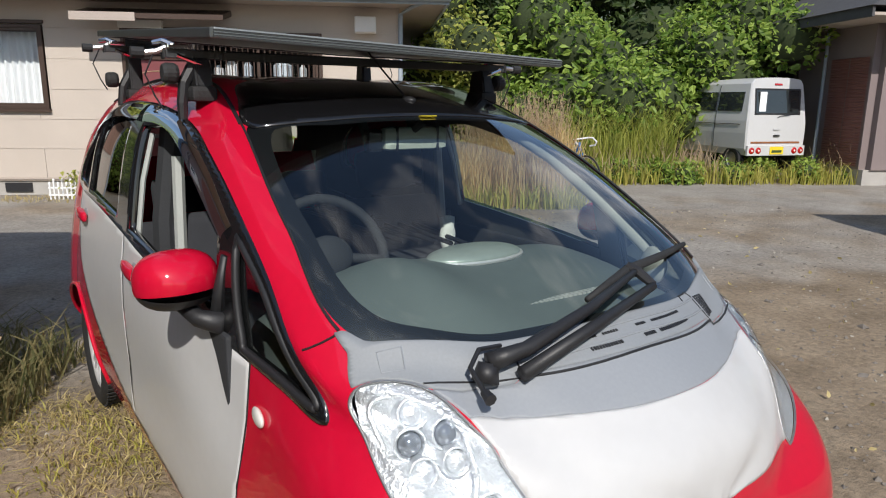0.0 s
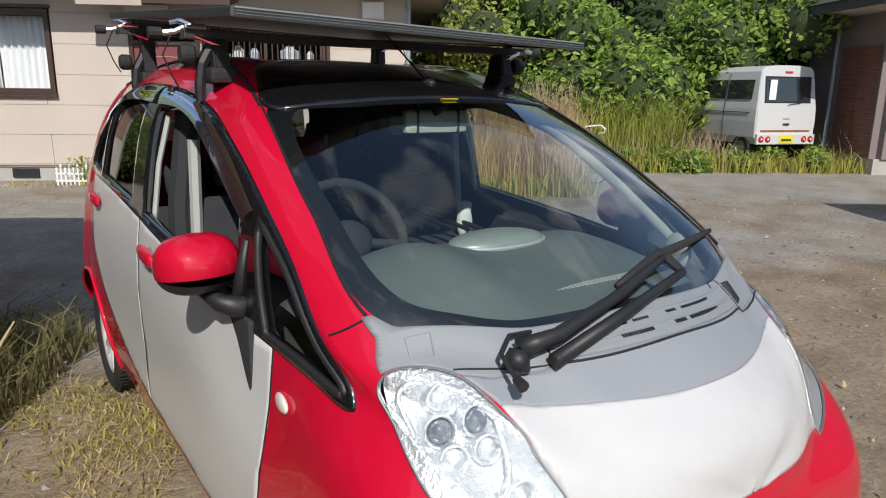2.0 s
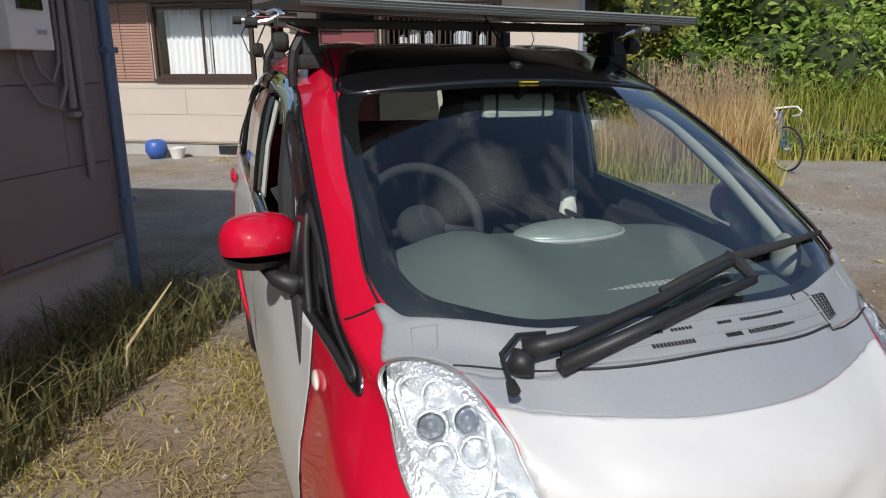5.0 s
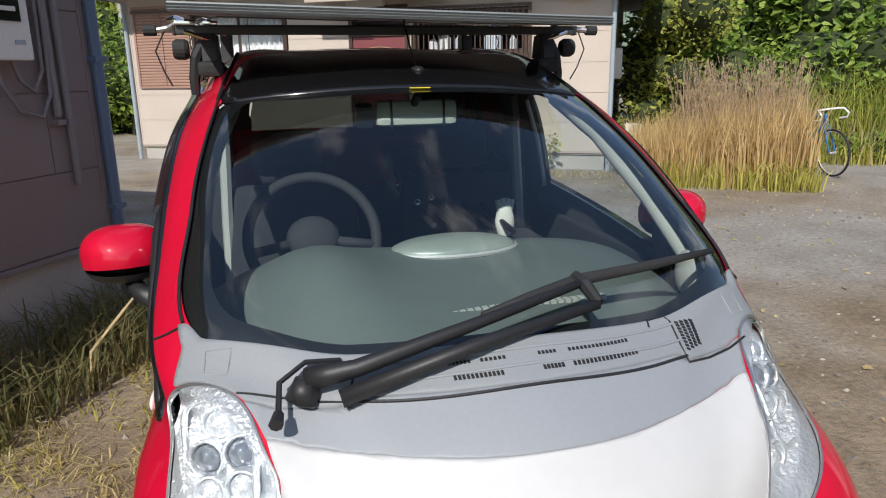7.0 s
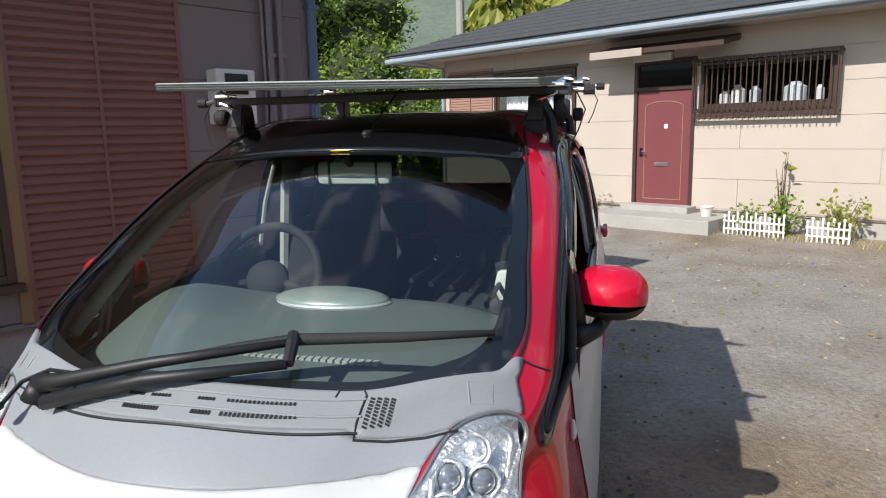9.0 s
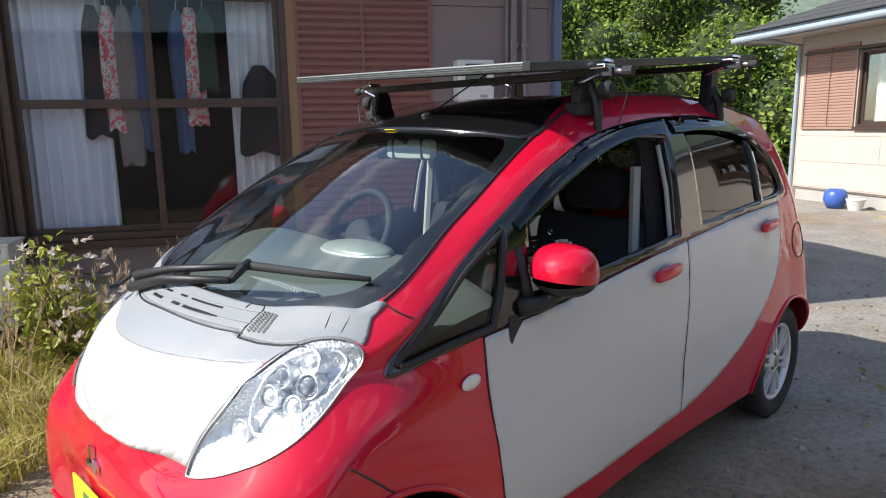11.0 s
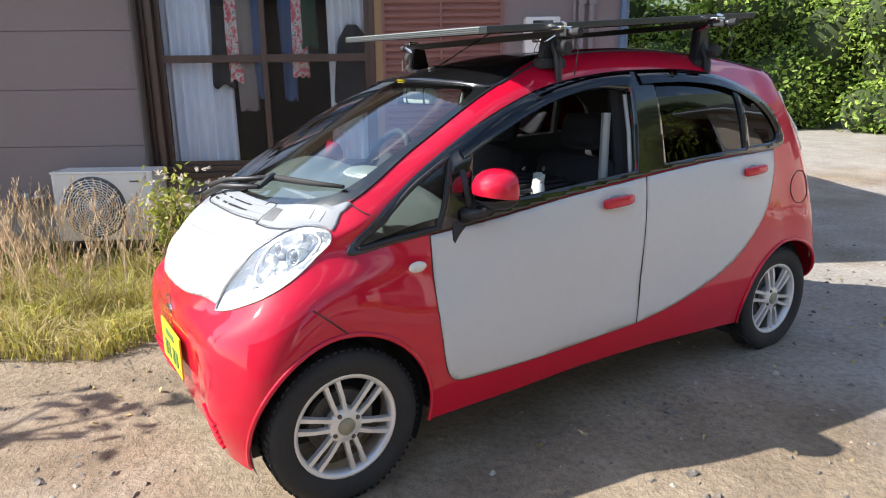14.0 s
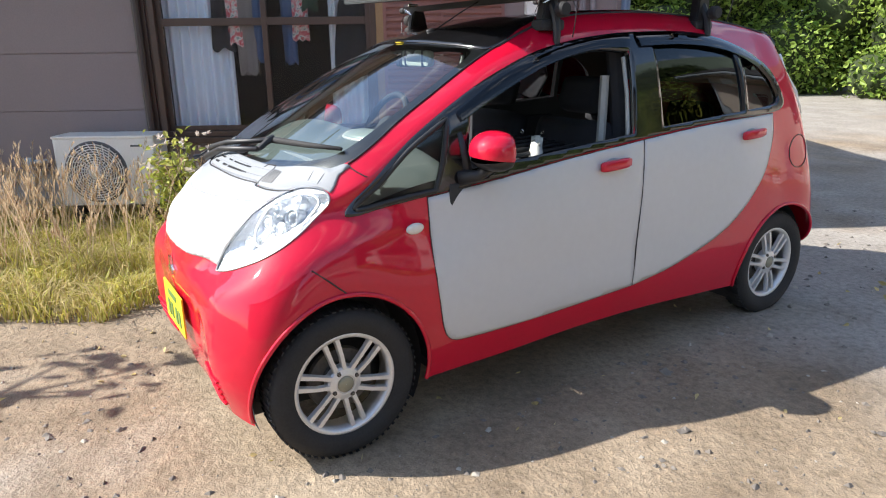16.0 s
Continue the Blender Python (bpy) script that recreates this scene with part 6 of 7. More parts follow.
def car_seat(x, y, w, back_h, y_back, head=True):
    st = part("seat", box(x - w / 2, x + w / 2, y, y + .50, .42, .60, .05), SEAT, car, "dark cloth seat", smooth=True)
    m = Matrix.Translation((0, y_back, .55)) @ Matrix.Rotation(radians(-14), 4, "X")
    part("seat_back", box(x - w / 2, x + w / 2, -.06, .07, 0, back_h, .05, m), SEAT, st, smooth=True)
    if head:
        part("headrest", box(x - .13, x + .13, -.05, .05, back_h + .03, back_h + .20, .045, m), SEAT, st, smooth=True)
    return st


for x in (-.33, .33):
    car_seat(x, .82, .48, .58, 1.28)
for x in (-.31, .31):
    car_seat(x, 1.72, .56, .42, 2.12)
bm = bmesh.new()
add_box(bm, -.6, .6, 2.15, 2.60, .85, .88)
part("rear_deck", bm, DARK_TRIM, car)
# rods and gear lying across the cabin
rods = thing("fishing_rods", pose(0, 0, 0), "bundle of dark fishing rods lying across the car's cabin", "fishing rods")
for i in range(5):
    x = .12 + .07 * i
    r = part("rod", tube([(x, .95, 1.02 - .01 * i), (x + .03, 2.3, 1.00 + .015 * i)], [.010, .006], 6), BLACK, rods)
    for j in range(2):
        y = 1.25 + j * .45 + .07 * i
        c = Vector((x + .01 + .02 * j / 4, y, 1.045))
        part("line_guide", tube([c + Vector((0, 0, .009)) * math.sin(a) + Vector((.009, 0, 0)) * math.cos(a) for a in np.linspace(0, math.tau, 13)], .0025, 5), CHROME, r)
part("gear_bag", box(.16, .56, 1.02, 1.24, .58, .93, .03), SEAT, rods)
# rear-view mirror with its white cover, sticker
mirr = part("rear_view_mirror", tube([(0.0, .66, 1.455), (0.0, .73, 1.42)], .012, 8), BLACK, car)
bm = box(-.11, .125, .71, .75, 1.365, 1.435, .018)
part("mirror_cover", bm, material("cover_pale", (0.62, 0.68, 0.6), 0.8), mirr, "pale cloth cover on the mirror", smooth=False)
for x in (-.07, .08):
    part("strap", box(x, x + .006, .706, .754, 1.363, 1.437), BLACK, mirr)
part("dash_camera", box(-.165, -.115, .71, .75, 1.36, 1.43, .012), BLACK_GLOSS, mirr)
p = on_screen(-.005, .655, -.010)
part("sticker", box(-.028, .028, p.y - .018, p.y + .018, p.z - .004, p.z - .002), YELLOW, car, "yellow inspection sticker", at=Matrix.Translation((0, 0, 0)))
# cloth on the dashboard, toy yacht
gl = thing("work_gloves", pose(.42, 1.10, .935), "white work gloves lying on the gear in the car", "gloves")
bm = bmesh.new()
add_ellipsoid(bm, (0, 0, .05), (.035, .025, .075), 14, 12)
for i in range(4):
    add_tube(bm, [(-.022 + .015 * i, .0, .09), (-.026 + .018 * i, .004, .135 - .006 * abs(i - 1.5))], [.011, .009], 7)
for v in bm.verts:
    v.co += Vector(noise.noise_vector(v.co * 30)) * .004
part("cloth", bm, WHITE_CLOTH, gl, smooth=True)
yt = thing("toy_yacht", pose(-.35, 2.36, .895), "small toy yacht ornament with a white sail", "ornament")
bm = tube([(-.05, 0, .0), (0, 0, -.012), (.05, 0, .0)], [.004, .014, .003], 8)
part("hull", bm, CHROME, yt)
bm = bmesh.new()
bm.faces.new([bm.verts.new(c) for c in ((.0, 0, .015), (.045, 0, .02), (.003, 0, .15))])
bmesh.ops.solidify(bm, geom=bm.faces[:], thickness=.002)
part("sail", bm, WHITE_CLOTH, yt)
part("mast", tube([(0, 0, 0), (0, 0, .16)], .002, 5), STEEL, yt)


# ---- roof rack and the flat panel on it ----
rack = thing("roof_rack", pose(0, 0, 0), "black roof rack with two square cross bars clamped on the car", "roof rack")
for y, z, x0, x1 in ((1.05, 1.640, -.63, .64), (1.98, 1.705, -.63, .66)):
    b = part("cross_bar", box(x0, x1, y - .016, y + .016, z - .013, z + .013, .004), BAR, rack, "black square cross bar")
    for x in (x0 - .008, x1):
        part("end_cap", box(x, x + .008, y - .018, y + .018, z - .015, z + .015, .003), RUBBER, b)


def rack_foot(x, y, z):
    s = 1 if x > 0 else -1
    bm = bmesh.new()
    prof = [(-.05, 0.0), (.05, 0.0), (.042, .05), (.03, z - 1.555), (-.03, z - 1.555), (-.042, .05)]
    vs = [[bm.verts.new((x + dx, y + py, 1.545 + pz)) for py, pz in prof] for dx in (-.024, .024)]
    for i in range(6):
        bm.faces.new((vs[0][i], vs[0][(i + 1) % 6], vs[1][(i + 1) % 6], vs[1][i]))
    bm.faces.new(vs[0][::-1])
    bm.faces.new(vs[1])
    bmesh.ops.recalc_face_normals(bm, faces=bm.faces)
    bmesh.ops.bevel(bm, geom=bm.edges[:], offset=.006, segments=2, affect="EDGES")
    f = part("rack_foot", bm, BLACK, rack)
    part("foot_pad", box(x - .04, x + .035, y - .06, y + .06, 1.505, 1.55, .014), RUBBER, f)
    part("clamp_arm", tube([(x + s * .01, y, 1.62), (x + s * .045, y, 1.56), (x + s * .055, y, 1.50), (x + s * .056, y, 1.452)], [.020, .018, .016, .013], 8), BLACK, f)
    bm = bmesh.new()
    add_lathe(bm, [(.001, -.022), (.024, -.022), (.030, -.012), (.030, .012), (.024, .022), (.001, .022)], 16, Matrix.Translation((x + s * .085, y, 1.585)))
    part("clamp_knob", bm, RUBBER, f, smooth=False)
    part("bolt", tube([(x, y - .03, z - .03), (x + s * .07, y - .03, z - .005)], .007, 8), CHROME, f)


for x, y, z in ((.535, 1.05, 1.640), (-.535, 1.05, 1.640), (.53, 1.98, 1.705), (-.53, 1.98, 1.705)):
    rack_foot(x, y, z)

TILT_M = Matrix.Translation((0, .67, 1.645)) @ Matrix.Rotation(radians(1.36), 4, "Y") @ Matrix.Rotation(radians(4.0), 4, "X")
panel = thing("roof_panel_frame", TILT_M, "flat black panel with a grey ribbed front rail on the roof rack", "roof panel")
part("back_sheet", box(-.585, .565, .03, 1.60, .006, .024), BLACK, panel)
front = part("front_rail", box(-.605, .585, -.004, .032, .0, .026, .004), BAR_GREY, panel, "grey ribbed aluminium rail")
for z in (.006, .013, .020):
    part("rail_groove", box(-.606, .586, -.0065, -.003, z - .0014, z + .0014), BAR, front)
for x in (-.605, .565):
    part("side_rail", box(x, x + .02, .032, 1.61, .0, .026, .004), BAR, panel, "black side rail")
part("rear_rail", box(-.605, .585, 1.61, 1.64, .0, .026, .004), BAR, panel)
for i in range(4):
    for j in range(6):
        part("cell", box(-.57 + i * .285, -.295 + i * .285, .045 + j * .258, .295 + j * .258, .024, .0255), BLACK_GLOSS, panel)


def rod_clamp(x, y, z, s):
    h = thing("bar_clamp", pose(x, y, z, 0, 0, 0 if s > 0 else 180), "chrome clamp fixed at the roof rack bar's end", "clamp", "rack clamps")
    part("jaw", box(-.03, .03, -.03, .03, .012, .028, .005), CHROME, h)
    part("screw", tube([(0, 0, .02), (.03, -.02, .035), (.055, -.03, .03)], [.013, .010, .007], 8), CHROME, h)
    part("lever", tube([(.02, .01, .02), (.05, .0, .005), (.085, -.01, .0)], .009, 8), STEEL, h)
    part("cap", tube([(.085, -.01, .0), (.12, -.01, .0)], .016, 10), RUBBER, h)
    part("cord", tube([(.06, 0, .0), (.09, .01, -.06), (.07, .02, -.12), (.05, .03, -.16)], .0025, 5), BLACK, h)


for x, y, z, s in ((-.60, 1.05, 1.640, -1), (-.59, 1.98, 1.705, -1), (.60, 1.05, 1.640, 1), (.61, 1.98, 1.705, 1)):
    rod_clamp(x, y, z, s)

# ---- plants ----
def leaf_material(name, dark, light, rough=0.55, trans=0.42):
    m = bpy.data.materials.new(name)
    m.use_nodes = True
    nt = m.node_tree
    b = nt.nodes["Principled BSDF"]
    b.inputs["Roughness"].default_value = rough
    ge = nt.nodes.new("ShaderNodeNewGeometry")
    r = nt.nodes.new("ShaderNodeValToRGB")
    r.color_ramp.elements[0].color, r.color_ramp.elements[1].color = (*dark, 1), (*light, 1)
    nt.links.new(ge.outputs["Random Per Island"], r.inputs[0])
    nt.links.new(r.outputs[0], b.inputs["Base Color"])
    tl = nt.nodes.new("ShaderNodeBsdfTranslucent")
    nt.links.new(r.outputs[0], tl.inputs[0])
    mx = nt.nodes.new("ShaderNodeMixShader")
    mx.inputs[0].default_value = trans
    nt.links.new(b.outputs[0], mx.inputs[1])
    nt.links.new(tl.outputs[0], mx.inputs[2])
    nt.links.new(mx.outputs[0], nt.nodes["Material Output"].inputs["Surface"])
    return m


LEAF = leaf_material("leaf_green", (0.11, 0.21, 0.028), (0.40, 0.52, 0.10))
LEAF_DARK = leaf_material("leaf_dark", (0.025, 0.05, 0.014), (0.085, 0.13, 0.03))
LEAF_YEL = leaf_material("leaf_yellow_green", (0.20, 0.25, 0.04), (0.52, 0.52, 0.12))
GRASS_DRY = leaf_material("grass_dry", (0.46, 0.31, 0.13), (0.80, 0.62, 0.32), 0.7)
GRASS_GREEN = leaf_material("grass_green", (0.28, 0.28, 0.05), (0.66, 0.60, 0.16), 0.6)
GRASS_MIX = leaf_material("grass_faded", (0.34, 0.28, 0.11), (0.74, 0.61, 0.31), 0.7)
GRASS_SHADE = leaf_material("grass_shaded", (0.09, 0.11, 0.035), (0.34, 0.28, 0.13), 0.7)
PLUME = leaf_material("grass_plume", (0.45, 0.32, 0.20), (0.66, 0.52, 0.36), 0.8)
FLOWER = leaf_material("petal_pale", (0.62, 0.55, 0.50), (0.80, 0.76, 0.70), 0.6)
CORE_SHADE = material("thicket_core_shade", (0.035, 0.05, 0.016), 0.95, 0, 0.4, 2, 20)
BARK = material("bark", (0.11, 0.085, 0.065), 0.9, 0, 0.25, 8, 40, 0.4)
DEAD = material("dead_stalk", (0.50, 0.40, 0.22), 0.8, 0, 0.2, 8, 40)


def mesh_thing(name, verts, faces, mat, label, category, kind="stuff", parent=None):
    me = bpy.data.meshes.new(name)
    me.from_pydata([tuple(v) for v in verts], [], faces)
    me.materials.append(mat)
    ob = new(name, me)
    if parent is not None:
        ob.parent = parent
        return tagged(ob, label)
    return tagged(ob, label, category, kind=kind)


def site_xy(uv):
    c, s = math.cos(radians(30)), math.sin(radians(30))
    return np.stack([uv[:, 0] * c + uv[:, 1] * s, -uv[:, 0] * s + uv[:, 1] * c], 1)


def blades(rng, uv, h, w, lean, z0=None):
    """Bent tapering blades: feet (n, 2) in the yard's grid, heights and widths (n)."""
    n = len(uv)
    xy = site_xy(uv)
    z = np.array([ground_height(a, b) for a, b in xy]) - 0.01 if z0 is None else np.full(n, z0)
    az, face = rng.uniform(0, math.tau, n), rng.uniform(0, math.tau, n)
    L = lean * rng.uniform(0.3, 1.3, n)
    d = np.stack([np.cos(az), np.sin(az)], 1)
    f = np.stack([np.cos(face), np.sin(face)], 1)
    base = np.concatenate([xy, z[:, None]], 1)
    def lvl(fr, bend):
        p = base.copy()
        p[:, :2] += d * (L * h * bend)[:, None]
        p[:, 2] += h * fr
        return p
    p1, p2 = lvl(0.55, 0.25), lvl(1.0 - 0.25 * lean, 1.0)
    off = np.zeros((n, 3))
    off[:, :2] = f * (w / 2)[:, None]
    V = np.stack([base - off, base + off, p1 + off * 0.8, p1 - off * 0.8, p2], 1).reshape(-1, 3)
    F = []
    for i in range(n):
        a = 5 * i
        F.append((a, a + 1, a + 2, a + 3))
        F.append((a + 3, a + 2, a + 4))
    return V, F


def leaves(rng, P, size, droop=0.3, along=None):
    """Folded leaves at places P (n, 3)."""
    n = len(P)
    az = rng.uniform(0, math.tau, n)
    el = rng.normal(-droop, 0.5, n)
    d = np.stack([np.cos(az) * np.cos(el), np.sin(az) * np.cos(el), np.sin(el)], 1)
    r = rng.normal(0, .8, (n, 3)) + np.array(to_sun) * 0.8 + np.array([0, 0, .35])
    s = np.cross(d, r)
    s /= np.maximum(np.linalg.norm(s, axis=1, keepdims=True), 1e-6)
    up = np.cross(s, d)
    sz = size * rng.uniform(0.45, 1.4, n)[:, None]
    wd = rng.uniform(.20, .34, n)[:, None]
    V = np.stack([P, P + d * sz * 0.28 + s * sz * wd + up * sz * 0.06, P + d * sz * 0.66 + s * sz * wd * .72 + up * sz * 0.05, P + d * sz - up * sz * .10,
                  P + d * sz * 0.66 - s * sz * wd * .72 + up * sz * 0.05, P + d * sz * 0.28 - s * sz * wd + up * sz * 0.06], 1).reshape(-1, 3)
    a = 6 * np.arange(n)[:, None]
    F = np.concatenate([a + np.array([0, 1, 2, 3]), a + np.array([0, 3, 4, 5])]).tolist()
    return V, F


def clump_points(rng, centres, n):
    """Places on the shells of overlapping clumps: centres (u, v, z, radius)."""
    c = np.array(centres)
    wts = c[:, 3] ** 2
    pick = rng.choice(len(c), n, p=wts / wts.sum())
    d = rng.normal(0, 1, (n, 3))
    d /= np.linalg.norm(d, axis=1, keepdims=True)
    r = c[pick, 3] * rng.uniform(0.62, 1.08, n)
    q = c[pick, :3] + d * r[:, None]
    xy = site_xy(q[:, :2])
    out = np.concatenate([xy, q[:, 2:3]], 1)
    return out[q[:, 2] > 0.05]


def thicket(name, rng, centres, n, size, mat, label, category, core=0.72, droop=0.3):
    P = clump_points(rng, centres, n)
    V, F = leaves(rng, P, size, droop)
    mesh_thing(name, V, F, mat, label, category)
    # dark filler blobs paint the shade between the leaves and block the view
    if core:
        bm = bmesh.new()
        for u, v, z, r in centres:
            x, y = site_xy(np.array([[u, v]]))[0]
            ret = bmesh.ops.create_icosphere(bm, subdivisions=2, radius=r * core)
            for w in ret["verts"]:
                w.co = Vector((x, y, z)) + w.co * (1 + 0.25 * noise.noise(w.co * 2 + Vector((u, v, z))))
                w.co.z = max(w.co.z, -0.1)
        ob = part("undergrowth", bm, CORE_SHADE, None, smooth=True)
        tagged(ob, "dark filler core that paints the thicket's inner shade", "undergrowth", kind="stuff")


rng = np.random.default_rng(4)
def spots(n, u0, u1, v0, v1):
    return np.stack([rng.uniform(u0, u1, n), rng.uniform(v0, v1, n)], 1)


# broad-leaved vine thicket behind the yard
C = []
for i in range(60):
    u = rng.uniform(0.6, 8.6)
    v = rng.uniform(12.2, 15.2)
    top = 2.1 + 0.9 * math.sin(u * 0.9) + (v - 12) * 0.55
    C.append((u, v, rng.uniform(0.4, max(1.0, top)), rng.uniform(0.6, 1.0)))
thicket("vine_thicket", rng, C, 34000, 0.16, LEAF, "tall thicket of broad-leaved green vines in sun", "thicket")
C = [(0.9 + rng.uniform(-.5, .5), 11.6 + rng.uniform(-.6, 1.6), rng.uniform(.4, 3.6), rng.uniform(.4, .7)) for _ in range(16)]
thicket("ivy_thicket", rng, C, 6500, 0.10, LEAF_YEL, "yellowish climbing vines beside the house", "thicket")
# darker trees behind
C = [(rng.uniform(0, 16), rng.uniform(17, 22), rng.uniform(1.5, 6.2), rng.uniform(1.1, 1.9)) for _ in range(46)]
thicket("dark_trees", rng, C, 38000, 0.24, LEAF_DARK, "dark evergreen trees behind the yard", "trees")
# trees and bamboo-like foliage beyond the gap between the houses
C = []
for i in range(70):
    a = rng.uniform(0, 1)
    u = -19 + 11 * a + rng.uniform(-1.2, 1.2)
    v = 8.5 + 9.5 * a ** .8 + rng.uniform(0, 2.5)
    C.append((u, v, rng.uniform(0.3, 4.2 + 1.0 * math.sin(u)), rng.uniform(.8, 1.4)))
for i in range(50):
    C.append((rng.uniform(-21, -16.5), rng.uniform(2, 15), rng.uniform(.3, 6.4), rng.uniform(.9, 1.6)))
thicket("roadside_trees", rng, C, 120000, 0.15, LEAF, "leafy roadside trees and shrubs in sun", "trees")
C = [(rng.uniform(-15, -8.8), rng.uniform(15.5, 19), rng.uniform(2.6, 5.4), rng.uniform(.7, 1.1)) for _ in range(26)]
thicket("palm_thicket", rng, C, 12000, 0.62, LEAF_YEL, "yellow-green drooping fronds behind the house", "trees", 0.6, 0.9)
# hill on the skyline
bm = bmesh.new()
rows = []
for j in range(7):
    row = []
    for i in range(41):
        a = radians(-75 + i * 3.4)
        d = 260 + 40 * j
        h = 175 * math.sin(math.pi * min(1, j / 6 * .5)) * (0.98 + 0.18 * math.sin(i * .21 + 1.0)) + 6 * noise.noise(Vector((i * .3, j * .7, 0)))
        row.append(bm.verts.new((d * math.sin(a), d * math.cos(a), h - 2)))
    rows.append(row)
for a, b in zip(rows, rows[1:]):
    for i in range(40):
        bm.faces.new((a[i], a[i + 1], b[i + 1], b[i]))
# forest green greyed and paled: distance haze put into the colour
hill = part("hill_backdrop", bm, material("hill_forest_haze", (0.13, 0.17, 0.13), 0.95, 0, 0.25, 0.03, 0.4), None, smooth=True)
tagged(hill, "hazy wooded green hillside in the distance", "hill", kind="structure")

# tall dry grass beside the far house
uv = spots(5200, 0.2, 2.55, 8.2, 10.6)
uv = uv[(uv[:, 1] - 8.15 > 0.22 * np.abs(uv[:, 0] - 1.3) ** 1.4)]
h = rng.uniform(.5, 1.0, len(uv)) * (0.75 + 0.55 * np.clip((uv[:, 0] - .3) / 2.2, 0, 1)) + rng.uniform(0, .3, len(uv))
V, F = blades(rng, uv, h, rng.uniform(.010, .022, len(uv)), 0.22)
mesh_thing("dry_grass", V, F, GRASS_DRY, "stand of tall golden dry grass", "grass")
uv = spots(2600, 0.2, 2.6, 8.0, 10.4)
V, F = blades(rng, uv, rng.uniform(.2, .55, len(uv)), rng.uniform(.012, .024, len(uv)), 0.5)
mesh_thing("yellow_grass", V, F, GRASS_GREEN, "shorter yellow-green grass at the foot of the dry stand", "grass")
# weeds and pampas round the van
uv = spots(5200, 3.2, 12.5, 11.0, 13.0)
uv = uv[~((uv[:, 0] > 6.4) & (uv[:, 0] < 8.5) & (uv[:, 1] > 11.5))]
V, F = blades(rng, uv, rng.uniform(.2, .6, len(uv)), rng.uniform(.014, .03, len(uv)), 0.55)
mesh_thing("weeds", V, F, GRASS_GREEN, "rank green weeds along the yard's edge", "weeds")
uv = spots(1300, 3.4, 12.5, 11.2, 12.6)
uv = uv[~((uv[:, 0] > 6.3) & (uv[:, 0] < 8.7))]
V, F = blades(rng, uv, rng.uniform(.5, 1.0, len(uv)), rng.uniform(.012, .022, len(uv)), 0.3)
mesh_thing("reeds", V, F, PLUME, "tan reeds among the weeds", "weeds")
uv = spots(1500, 3.2, 5.4, 11.4, 12.8)
V, F = blades(rng, uv, rng.uniform(1.0, 1.9, len(uv)), rng.uniform(.014, .026, len(uv)), 0.4)
mesh_thing("pampas_grass", V, F, LEAF_YEL, "arching green pampas grass", "grass")
C = [(rng.uniform(3.4, 12), rng.uniform(11.2, 11.9), rng.uniform(.05, .25), rng.uniform(.2, .38)) for _ in range(30)]
thicket("weed_bushes", rng, C, 9000, 0.09, LEAF, "low leafy weeds at the yard's edge", "weeds", 0.6)

# rank grass in the strip along the near house, its shade put into the colour
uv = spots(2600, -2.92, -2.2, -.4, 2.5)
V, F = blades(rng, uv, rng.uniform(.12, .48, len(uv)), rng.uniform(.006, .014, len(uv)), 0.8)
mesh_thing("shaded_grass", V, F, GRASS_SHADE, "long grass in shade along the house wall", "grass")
# trodden straw and short grass beside the car
uv = spots(9000, -2.5, -1.35, -1.2, 2.6)
keep = np.array([noise.noise(Vector((a * 1.6, b * 1.6, 4))) > -.05 - .55 * max(0, (-1.9 - a)) for a, b in uv])
uv = uv[keep]
V, F = blades(rng, uv, rng.uniform(.02, .09, len(uv)), rng.uniform(.004, .009, len(uv)), 2.2)
mesh_thing("trodden_straw", V, F, GRASS_MIX, "trodden straw and short grass on the earth", "grass")
uv = spots(2600, -2.4, -1.3, -1.2, 2.0)
uv = uv[np.array([noise.noise(Vector((a * 2.2, b * 2.2, 9))) > .12 for a, b in uv])]
V, F = blades(rng, uv, rng.uniform(.03, .10, len(uv)), rng.uniform(.005, .010, len(uv)), 1.2)
mesh_thing("short_grass", V, F, GRASS_GREEN, "patches of short green grass", "grass")
# bright rough grass before the unit
def rough_patch(n, mat, h0, h1, w0, w1, lean, name, label):
    uv = spots(n, -2.9, -.75, -4.6, -.55)
    edge = np.array([-.95 + .30 * noise.noise(Vector((a * 1.3, 0, 2))) - .55 * max(0, a + 1.3) for a, b in uv])
    uv = uv[(uv[:, 1] < edge + .1) | ((uv[:, 0] < -1.9) & (uv[:, 1] < -.75 + .2 * rng.normal(size=len(uv))))]
    tuft = np.array([0.55 + 0.9 * max(0, noise.noise(Vector((a * 3.2, b * 3.2, h1 * 9))) + .35) for a, b in uv])
    hh = tuft * rng.uniform(h0, h1, len(uv)) * (0.6 + 0.4 * np.clip((-uv[:, 0] - .8) / 1.2, 0, 1))
    V, F = blades(rng, uv, hh, rng.uniform(w0, w1, len(uv)), lean)
    mesh_thing(name, V, F, mat, label, "grass")


